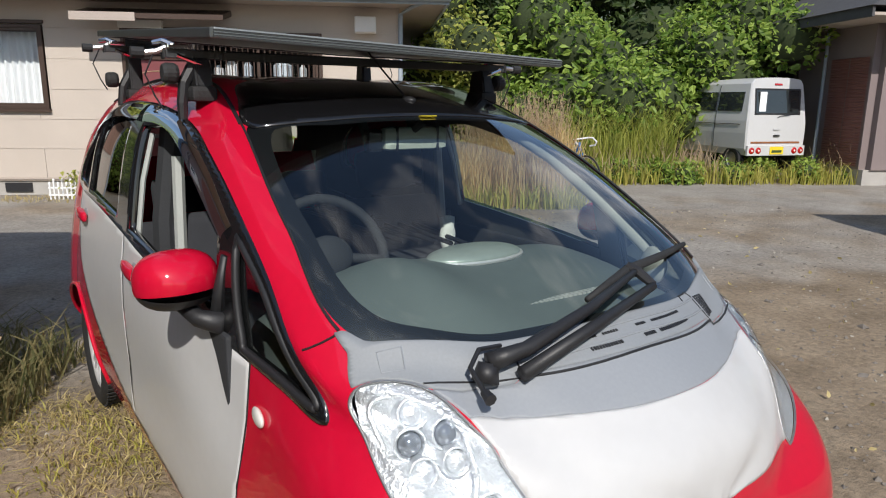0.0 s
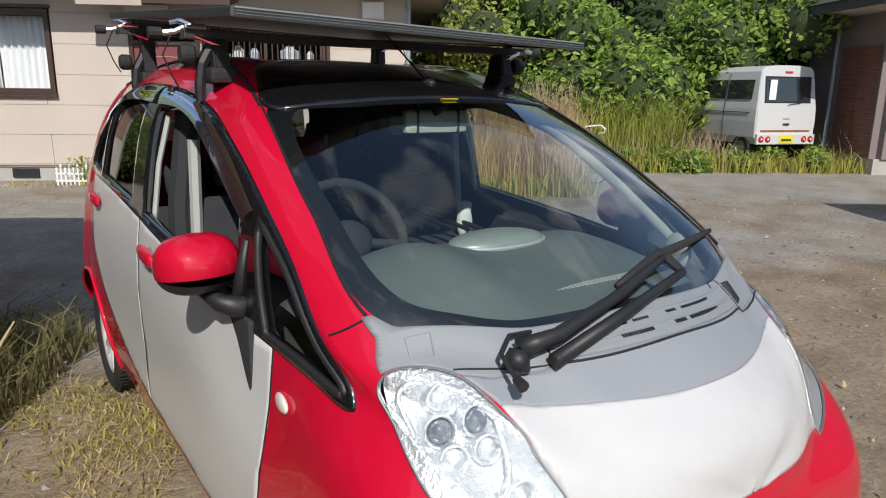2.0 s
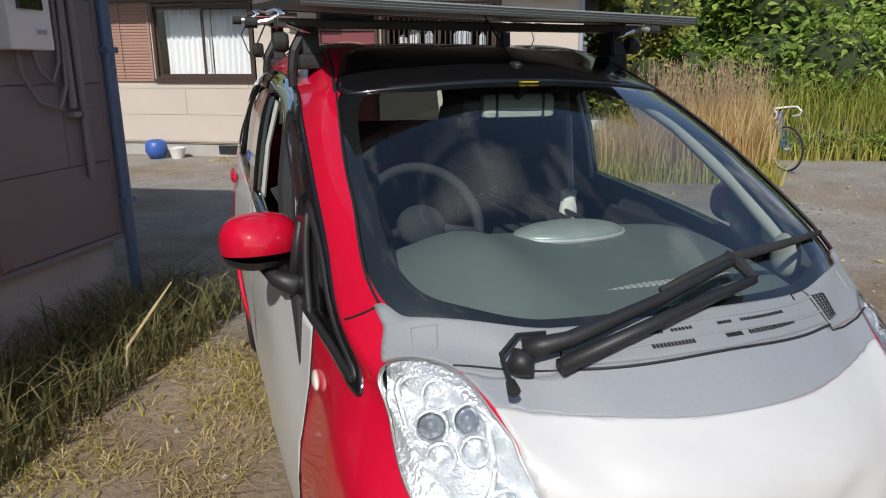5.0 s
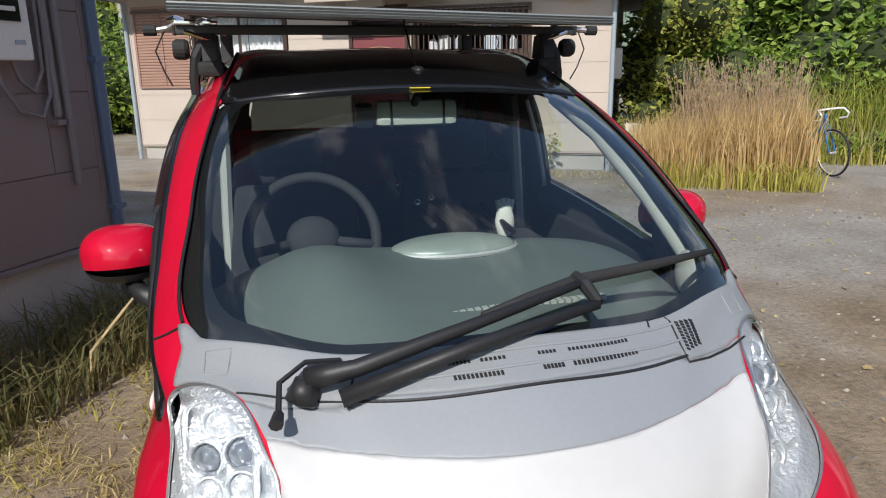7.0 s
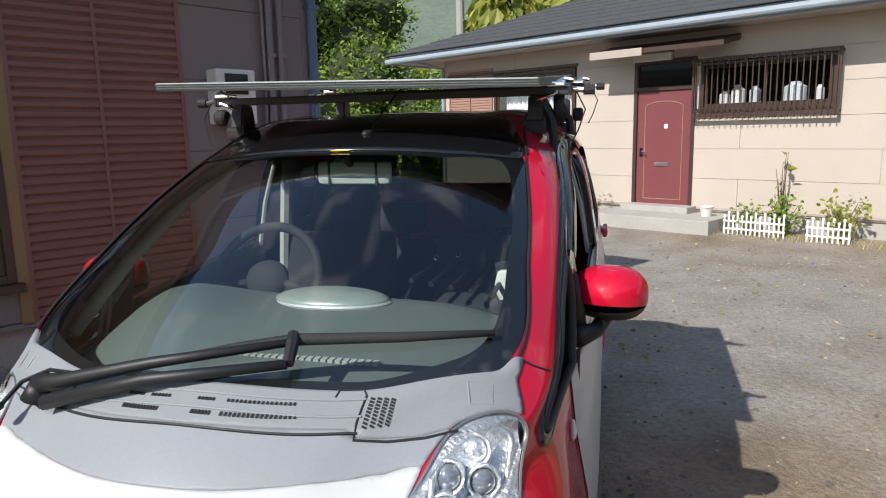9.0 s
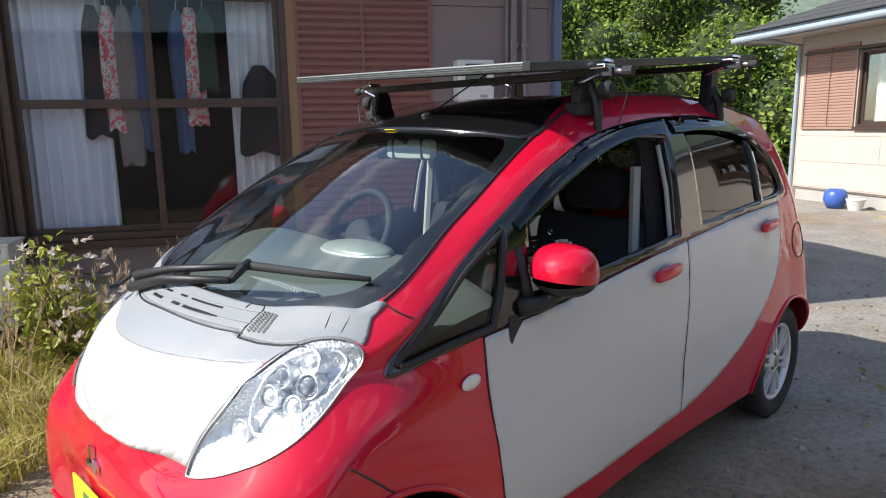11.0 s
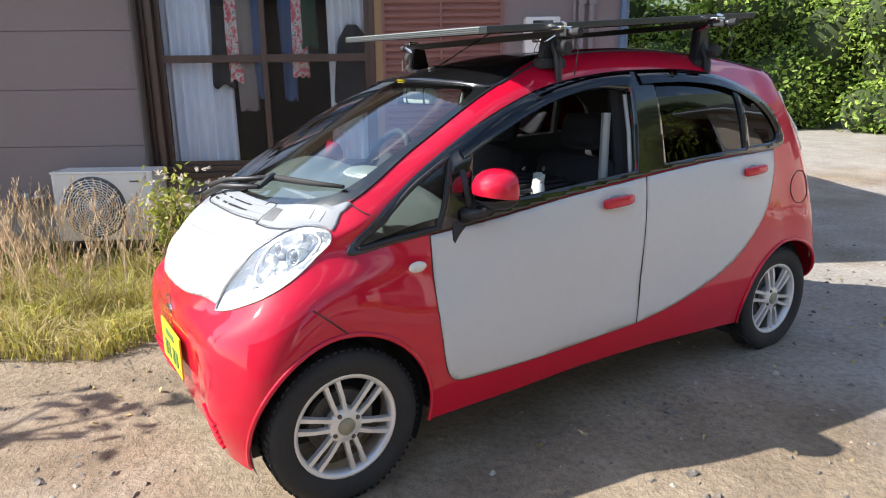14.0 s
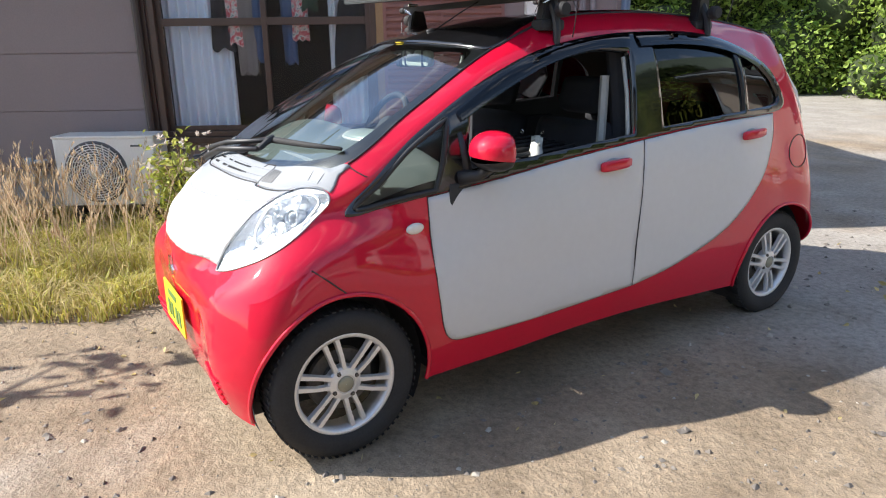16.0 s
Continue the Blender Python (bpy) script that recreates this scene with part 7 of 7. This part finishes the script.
rough_patch(13000, GRASS_GREEN, .10, .36, .006, .014, .8, "rough_grass", "bright yellow-green rough grass in sun")
rough_patch(13000, GRASS_MIX, .10, .38, .005, .010, 1.0, "faded_grass", "faded straw-coloured grass in sun")
def plumed(rng, uv, h, lean, head=.34, grains=22):
    """Thin bending stems that end in feathery seed heads."""
    V, F = [], []
    for (x, y), hh in zip(site_xy(uv), h):
        z0 = ground_height(x, y) - .01
        a, b = rng.uniform(0, math.tau), rng.uniform(0, math.tau)
        d = Vector((math.cos(a), math.sin(a), 0)) * hh * lean * rng.uniform(.3, 1.2)
        w = Vector((math.cos(b), math.sin(b), 0))
        def at(f):
            return Vector((x, y, z0)) + d * f * f + Vector((0, 0, hh * (f - .12 * lean * f * f)))
        k = len(V)
        for f, r in ((0, .0035), (.4, .003), (.75, .0022), (1, .001)):
            V += [at(f) - w * r, at(f) + w * r]
        F += [(k + 2 * i, k + 2 * i + 1, k + 2 * i + 3, k + 2 * i + 2) for i in range(3)]
        for i in range(grains):
            f = 1 - head * rng.random() ** 1.2
            o = at(f)
            c = rng.uniform(0, math.tau)
            g = Vector((math.cos(c) * .35, math.sin(c) * .35, 1)) * rng.uniform(.03, .06) * (1.3 - .6 * (f - 1 + head) / head)
            q = Vector((-math.sin(c), math.cos(c), 0)) * rng.uniform(.0025, .005)
            k = len(V)
            V += [o, o + g * .5 + q, o + g, o + g * .5 - q]
            F.append((k, k + 1, k + 2, k + 3))
    return V, F


uv = np.concatenate([spots(520, -2.85, -1.4, -4.4, -1.2), spots(60, -2.5, -1.9, -1.3, -.3)])
V, F = plumed(rng, uv, rng.uniform(.30, .85, len(uv)), 0.4)
mesh_thing("dry_stalks", V, F, PLUME, "tall reddish dry grass stalks with seed heads by the wall", "grass")
uv = spots(520, 0.9, 2.5, 8.9, 10.4)
V, F = plumed(rng, uv, rng.uniform(1.0, 1.75, len(uv)), 0.2, .3, 26)
mesh_thing("grass_plumes", V, F, PLUME, "feathery plumes of tall dry grass", "grass")


def shrub(name, u, v, h, r, n, size, mat, label, flowers=0, seed=1):
    rg = np.random.default_rng(seed)
    root = thing(name, site(u, v, 0), label, "shrub")
    V, F = [], []
    for i in range(7):
        a = rg.uniform(0, math.tau)
        tip = Vector((r * math.cos(a) * rg.uniform(.3, .9), r * math.sin(a) * rg.uniform(.3, .9), h * rg.uniform(.6, 1)))
        part("stem", tube([(0, 0, -.03), tip * .5 + Vector((0, 0, h * .08)), tip], [.009, .006, .003], 5), BARK, root)
        P = np.array([list(tip * f + Vector(rg.normal(0, r * .22, 3))) for f in rg.uniform(.25, 1.05, n // 7)])
        P[:, 2] = np.maximum(P[:, 2], .03)
        v2, f2 = leaves(rg, P, size)
        F += [tuple(k + len(V) for k in f) for f in f2]
        V += list(v2)
    mesh_thing("foliage", V, F, mat, "", "", parent=root)
    if flowers:
        V, F = [], []
        for i in range(flowers):
            c = np.array([rg.normal(0, r * .5), rg.normal(0, r * .5), h * rg.uniform(.6, 1.08)])
            v2, f2 = leaves(rg, np.repeat(c[None], 9, 0), .035, -.6)
            F += [tuple(k + len(V) for k in f) for f in f2]
            V += list(v2)
        tagged(mesh_thing("flowers", V, F, FLOWER, "", "", parent=root), kind="stuff")


shrub("flowering_shrub", -2.15, -1.02, .80, .32, 900, .055, LEAF_YEL, "straggly shrub with pale flowers beside the air conditioner", 34, 5)
shrub("flowering_shrub", -1.85, -.70, .62, .25, 500, .05, LEAF_YEL, "straggly shrub with pale flowers beside the air conditioner", 18, 6)
shrub("garden_shrub", -1.85, 9.35, .62, .28, 260, .075, LEAF, "leafy garden plant by the low white fence", 0, 7)
shrub("garden_shrub", -1.15, 9.35, .55, .30, 300, .07, LEAF_YEL, "small garden plant by the low white fence", 4, 8)
shrub("sunflower_stalk", -1.95, 9.45, 1.25, .15, 20, .11, LEAF_YEL, "tall thin plant with a few yellow leaves", 0, 9)
shrub("garden_shrub", -4.95, 9.25, .42, .35, 420, .06, LEAF_YEL, "low plant with white flowers beside the step", 30, 10)
shrub("garden_shrub", -2.35, 9.30, .42, .25, 180, .065, LEAF, "leafy garden plant by the low white fence", 0, 11)
shrub("garden_shrub", .25, 9.3, .5, .4, 420, .07, LEAF, "low leafy weeds at the house corner", 0, 12)
uv = spots(1500, -6.2, .2, 8.85, 9.45)
V, F = blades(rng, uv, rng.uniform(.02, .12, len(uv)), rng.uniform(.008, .016, len(uv)), 1.2)
mesh_thing("bed_straw", V, F, GRASS_MIX, "dry straw and leaf litter along the house foot", "grass")

# bent dead stalk by the shaded strip
ds = thing("dead_stalk", site(-2.25, 1.25, 0), "bent pale dead stalk leaning out of the grass", "stalk")
part("stalk", tube([(0, 0, 0), (.02, .01, .22), (.05, .22, .36), (.06, .36, .44)], [.006, .007, .008, .004], 6), DEAD, ds)

# young tree outside the view, whose leaf shadow falls on the earth
tr = thing("young_tree", site(.15, -3.5, 0), "young broad-leaved tree at the yard's edge", "tree")
part("trunk", tube([(0, 0, -.1), (.03, 0, .8), (0, .05, 1.6), (.02, .02, 2.2)], [.04, .032, .022, .01], 8), BARK, tr)
rg = np.random.default_rng(3)
V, F = [], []
for i in range(10):
    a, z = rg.uniform(0, math.tau), rg.uniform(1.2, 2.1)
    tip = Vector((.32 * math.cos(a) - .1, .4 * math.sin(a), z + rg.uniform(-.1, .3)))
    part("limb", tube([(0, 0.02, z - .2), tip], [.014, .005], 6), BARK, tr)
    P = np.array([list(Vector((0, 0, z)).lerp(tip, f) + Vector(rg.normal(0, .07, 3))) for f in rg.uniform(.4, 1.1, 13)])
    v2, f2 = leaves(rg, P, .11)
    F += [tuple(k + len(V) for k in f) for f in f2]
    V += list(v2)
mesh_thing("crown", V, F, LEAF, "", "", parent=tr)

# utility pole with a wire
up = thing("utility_pole", site(-13.2, 15.0, 0), "grey concrete utility pole with brackets", "utility pole")
part("pole", tube([(0, 0, -.2), (0, 0, 9)], [.15, .11], 12), WOOD_POLE, up)
for z in (3.2, 4.0, 4.4, 4.8):
    part("bracket", box(-.18, .18, -.05, .05, z, z + .06), STEEL, up)
part("wire", tube([(0, 0, 6.2), (6, 2, 5.4), (13, 4, 5.6), (22, 6, 6.4)], .012, 5), BLACK, up)

# stones, clods and fallen leaves
def stones(name, n, u0, u1, v0, v1, s0, s1, mat, label):
    uv = spots(n, u0, u1, v0, v1)
    xy = site_xy(uv)
    base = np.array([(1, 0, 0), (0, 1, 0), (-1, 0, 0), (0, -1, 0), (0, 0, .75), (.6, .6, .3), (-.6, -.5, .35)], float)
    tri_f = [(0, 5, 4), (5, 1, 4), (1, 2, 4), (2, 6, 4), (6, 3, 4), (3, 0, 4), (0, 1, 5), (2, 3, 6)]
    V, F = [], []
    for x, y in xy:
        if abs(x) < .72 and -.42 < y < 2.9:
            continue
        s = s0 + (s1 - s0) * rng.random() ** 3
        b = base * (s * rng.uniform(.6, 1.3, 3)) + rng.normal(0, s * .12, base.shape)
        a = rng.uniform(0, math.tau)
        R = np.array([[math.cos(a), -math.sin(a), 0], [math.sin(a), math.cos(a), 0], [0, 0, 1]])
        b = b @ R.T + np.array([x, y, ground_height(x, y)])
        k = len(V)
        V += list(b)
        F += [tuple(i + k for i in f) for f in tri_f]
    mesh_thing(name, V, F, mat, label, "stones")


STONE = material("stone_grey", (0.17, 0.15, 0.13), 0.9, 0, 0.3, 12, 60, 0.3)
STONE_L = material("stone_pale", (0.36, 0.33, 0.28), 0.9, 0, 0.25, 12, 60, 0.3)
stones("gravel", 5200, -3, 5.5, -2.5, 8.5, .003, .022, STONE, "grey gravel scattered on the yard")
stones("pale_gravel", 2600, -3, 5.5, -2.5, 8.5, .003, .018, STONE_L, "pale grit scattered on the yard")
stones("near_pebbles", 2600, -1.6, 4.2, -2.6, 2.6, .003, .018, STONE, "grey pebbles scattered over the bare earth")
stones("clods", 220, -1, 5.5, -2, 8, .012, .040, STONE, "dark clods and lumps on the yard")
uv = spots(420, -2.6, 4.5, -1.6, 8.6)
P = np.concatenate([site_xy(uv), np.zeros((len(uv), 1))], 1)
P[:, 2] = [ground_height(a, b) + .012 for a, b in P[:, :2]]
V, F = leaves(rng, P, .045, 0.0)
mesh_thing("fallen_leaves", V, F, GRASS_MIX, "dry fallen leaves scattered on the yard", "leaves")

# ---- white van in the weeds ----
def white_van():
    root = thing("white_van", site(7.55, 11.7, 0.16, 11), "old white kei van with rust along its tail, parked in weeds", "van")
    # local +y is its front; the tail at y = 0
    secs = []
    half = [(.0, .36), (.66, .36), (.715, .50), (.728, .80), (.722, 1.05), (.70, 1.22), (.665, 1.55), (.63, 1.78), (.56, 1.87), (.30, 1.90), (0, 1.905)]
    bm = bmesh.new()
    ys = [(0, .965, 0), (.03, 1.0, 0), (.3, 1, 0), (1.0, 1, 0), (1.8, 1, 0), (2.3, 1, 0), (2.62, .985, -.02), (2.95, .97, -.35), (3.15, .95, -.75), (3.3, .90, -.95)]
    rings = []
    for y, sx, dz in ys:
        ring = []
        pts = half + [(-x, z) for x, z in half[-2:0:-1]]
        for x, z in pts:
            zz = z if z < 1.05 or dz == 0 else max(1.0, 1.05 + (z - 1.05) * (1 + dz))
            yy = y - (.10 * max(0, z - 1.0) / .9 if y < .05 else 0) * -1
            ring.append(bm.verts.new((x * sx, yy, zz)))
        rings.append(ring)
    n = len(rings[0])
    for a, b in zip(rings, rings[1:]):
        for i in range(n):
            bm.faces.new((a[i], a[(i + 1) % n], b[(i + 1) % n], b[i]))
    bm.faces.new(rings[0][::-1])
    bm.faces.new(rings[-1])
    bmesh.ops.recalc_face_normals(bm, faces=bm.faces)
    body = part("body", bm, WHITE, root, "plain white van body", smooth=False)
    dark = material("van_glass", (0.025, 0.03, 0.032), 0.06, 0, 0.1, coat=0.8)
    rust = material("rust", (0.24, 0.09, 0.035), 0.9, 0, 0.5, 14, 60, 0.3)
    # tailgate window, wiper, lamps, bumper, plate
    m = Matrix.Translation((0, -.004, 0))
    def slab(x0, x1, z0, z1, mat, name, th=.01, parent=root, label="", y_at=None):
        bm = bmesh.new()
        ring = []
        for x, z in ((x0, z0), (x1, z0), (x1, z1), (x0, z1)):
            y = .10 * max(0, z - 1.0) / .9
            ring.append((x, y, z))
        fr = [bm.verts.new((x, y - th, z)) for x, y, z in ring]
        bk = [bm.verts.new((x, y + .004, z)) for x, y, z in ring]
        bm.faces.new(fr)
        for i in range(4):
            bm.faces.new((fr[i], bk[i], bk[(i + 1) % 4], fr[(i + 1) % 4]))
        bmesh.ops.bevel(bm, geom=[e for e in bm.edges if e.verts[0] in fr and e.verts[1] in fr], offset=.004, segments=1, affect="EDGES")
        return part(name, bm, mat, parent, label)
    tw = slab(-.52, .52, 1.20, 1.66, dark, "rear_window", .006)
    slab(-.56, .56, 1.17, 1.69, BLACK, "window_gasket", .003)
    part("curtain", box(-.46, -.30, .02, .03, 1.22, 1.62), CURTAIN_WHITE, root)
    part("wiper", tube([(.30, .0, 1.17), (.08, .01, 1.15), (-.0, .005, 1.12)], .008, 6), BLACK, root)
    slab(-.09, .09, 1.75, 1.79, RED_LAMP, "brake_lamp", .012)
    slab(-.60, .60, .60, .64, rust, "rust_strip", .005, label="rusty lower tailgate edge")
    bp = slab(-.70, .70, .36, .56, WHITE, "bumper", .05, label="white rear bumper")
    part("number_plate", box(-.165, .165, -.062, -.05, .385, .54, .003), YELLOW, root, "yellow number plate")
    part("plate_bars", box(-.12, .12, -.065, -.06, .42, .47), material("plate_dark", (0.05, 0.09, 0.03), 0.5), root)
    for s in (1, -1):
        for i, x in enumerate((.60, .44)):
            bm = bmesh.new()
            add_lathe(bm, [(.001, -.02), (.05, -.018), (.062, -.008), (.068, 0)], 20, Matrix.Translation((s * x, -.05, .46)) @ Matrix.Rotation(radians(90), 4, "Z"))
            lamp = part("tail_lamp", bm, RED_LAMP, root, "round red tail lamp", smooth=True)
            bm = bmesh.new()
            add_ellipsoid(bm, (s * x, -.068, .46), (.022, .008, .022), 10, 8)
            part("lens", bm, AMBER, lamp)
    slab(-.08, .08, .86, .89, ALLOY, "badge", .008)
    part("handle", box(-.07, .07, -.022, .0, .74, .775, .004), BLACK, root)
    # side windows, door lines, mirror, wheels
    for s in (1, -1):
        def side(y0, y1, z0, z1, mat, name, th=.006):
            bm = bmesh.new()
            def sx(z):
                return .70 - (z - 1.22) * .106 + .012
            fr = [bm.verts.new((s * (sx(z) + th), y, z)) for y, z in ((y0, z0), (y1, z0), (y1, z1), (y0, z1))]
            bk = [bm.verts.new((s * (sx(z) - .02), y, z)) for y, z in ((y0, z0), (y1, z0), (y1, z1), (y0, z1))]
            bm.faces.new(fr)
            for i in range(4):
                bm.faces.new((fr[i], bk[i], bk[(i + 1) % 4], fr[(i + 1) % 4]))
            bmesh.ops.recalc_face_normals(bm, faces=bm.faces)
            part(name, bm, mat, root)
        side(.22, .95, 1.24, 1.62, dark, "side_window")
        side(1.02, 1.75, 1.24, 1.62, dark, "side_window")
        side(1.84, 2.50, 1.22, 1.58, dark, "side_window")
        for y in (.985, 1.80, 2.55):
            part("door_gap", tube([(s * .722, y, .5), (s * .733, y, .8), (s * .726, y, 1.05), (s * .712, y, 1.2), (s * .672, y, 1.6), (s * .64, y, 1.76)], .005, 5), BLACK, root)
        part("slide_rail", tube([(s * .735, .2, .98), (s * .735, 1.7, .98)], .008, 6), BLACK, root)
        for y in (.42, 2.55):
            bm = bmesh.new()
            add_lathe(bm, [(.15, -.06), (.24, -.07), (.262, -.05), (.265, 0), (.262, .05), (.24, .07), (.15, .055), (.14, .03), (.001, .03)], 28, Matrix.Translation((s * .64, y, .265)))
            wl = part("wheel", bm, RUBBER, root, "black tyre on a steel wheel", smooth=False)
            bm = bmesh.new()
            add_lathe(bm, [(.001, .045), (.06, .045), (.14, .035), (.15, .05)], 24, Matrix.Translation((s * .64, y, .265)) @ (Matrix() if s > 0 else Matrix.Rotation(math.pi, 4, "Z")))
            part("rim", bm, STEEL, wl)


white_van()

# ---- blue road bicycle ----
def bicycle():
    root = thing("bicycle", site(2.80, 10.0, 0, 205) @ pose(0, 0, 0, 0, 5, 0), "blue road bicycle with drop handlebars leaning in the grass", "bicycle")
    blue = material("bicycle_blue", (0.03, 0.16, 0.42), 0.35, 0.1, 0.08)
    for y in (-.50, .50):
        bm = bmesh.new()
        add_tube(bm, [(0, y + .325 * math.cos(a), .34 + .325 * math.sin(a)) for a in np.linspace(0, math.tau, 41)], .014, 8, False)
        w = part("wheel", bm, RUBBER, root, smooth=True)
        bm = bmesh.new()
        add_tube(bm, [(0, y + .305 * math.cos(a), .34 + .305 * math.sin(a)) for a in np.linspace(0, math.tau, 41)], .009, 6, False)
        part("rim", bm, ALLOY, w)
        bm = bmesh.new()
        for i in range(20):
            a = math.tau * i / 20
            add_tube(bm, [(.02 * (-1) ** i, y + .015 * math.cos(a + 1), .34 + .015 * math.sin(a + 1)), (0, y + .30 * math.cos(a), .34 + .30 * math.sin(a))], .0015, 4, False)
        part("spokes", bm, STEEL, w)
        part("hub", tube([(-.05, y, .34), (.05, y, .34)], .016, 8), ALLOY, w)
    for p, r in (([(0, -.06, .30), (0, .34, .84)], .024), ([(0, -.06, .30), (0, -.22, .86)], .021), ([(0, -.20, .80), (0, .32, .86)], .021), ([(0, .32, .88), (0, .35, .74)], .024), ([(.0, -.06, .30), (.04, -.50, .34)], .010), ([(.0, -.21, .80), (.04, -.50, .34)], .008)):
        part("frame_tube", tube(p, r, 8), blue, root)
    for s in (1, -1):
        part("fork_blade", tube([(s * .03, .355, .72), (s * .045, .42, .52), (s * .05, .50, .34)], [.014, .012, .008], 6), blue, root)
    bar = [(s2 * x, y, z) for s2 in (1,) for x, y, z in ((-.20, .36, .80), (-.21, .48, .82), (-.21, .52, .88), (-.20, .44, .94), (-.16, .38, .945), (0, .36, .945), (.16, .38, .945), (.20, .44, .94), (.21, .52, .88), (.21, .48, .82), (.20, .36, .80))]
    part("handlebar", tube(bar, .014, 8), PLASTIC_WHITE, root, "white-taped drop handlebar")
    part("stem", tube([(0, .31, .90), (0, .36, .945)], .016, 8), BLACK, root)
    part("seat_post", tube([(0, -.22, .84), (0, -.25, .97)], .013, 8), BLACK, root)
    bm = bmesh.new()
    add_ellipsoid(bm, (0, -.24, .99), (.06, .14, .025), 14, 8)
    part("saddle", bm, BLACK, root, smooth=True)
    bm = bmesh.new()
    add_lathe(bm, [(.001, .05), (.09, .05), (.09, .054), (.001, .054)], 24, Matrix.Translation((0, -.06, .30)))
    part("chainring", bm, BLACK, root)
    part("crank", tube([(.06, -.06, .30), (.07, -.02, .14)], .010, 6), BLACK, root)
    part("pedal", box(.07, .15, -.06, .02, .125, .145), BLACK, root)


bicycle()
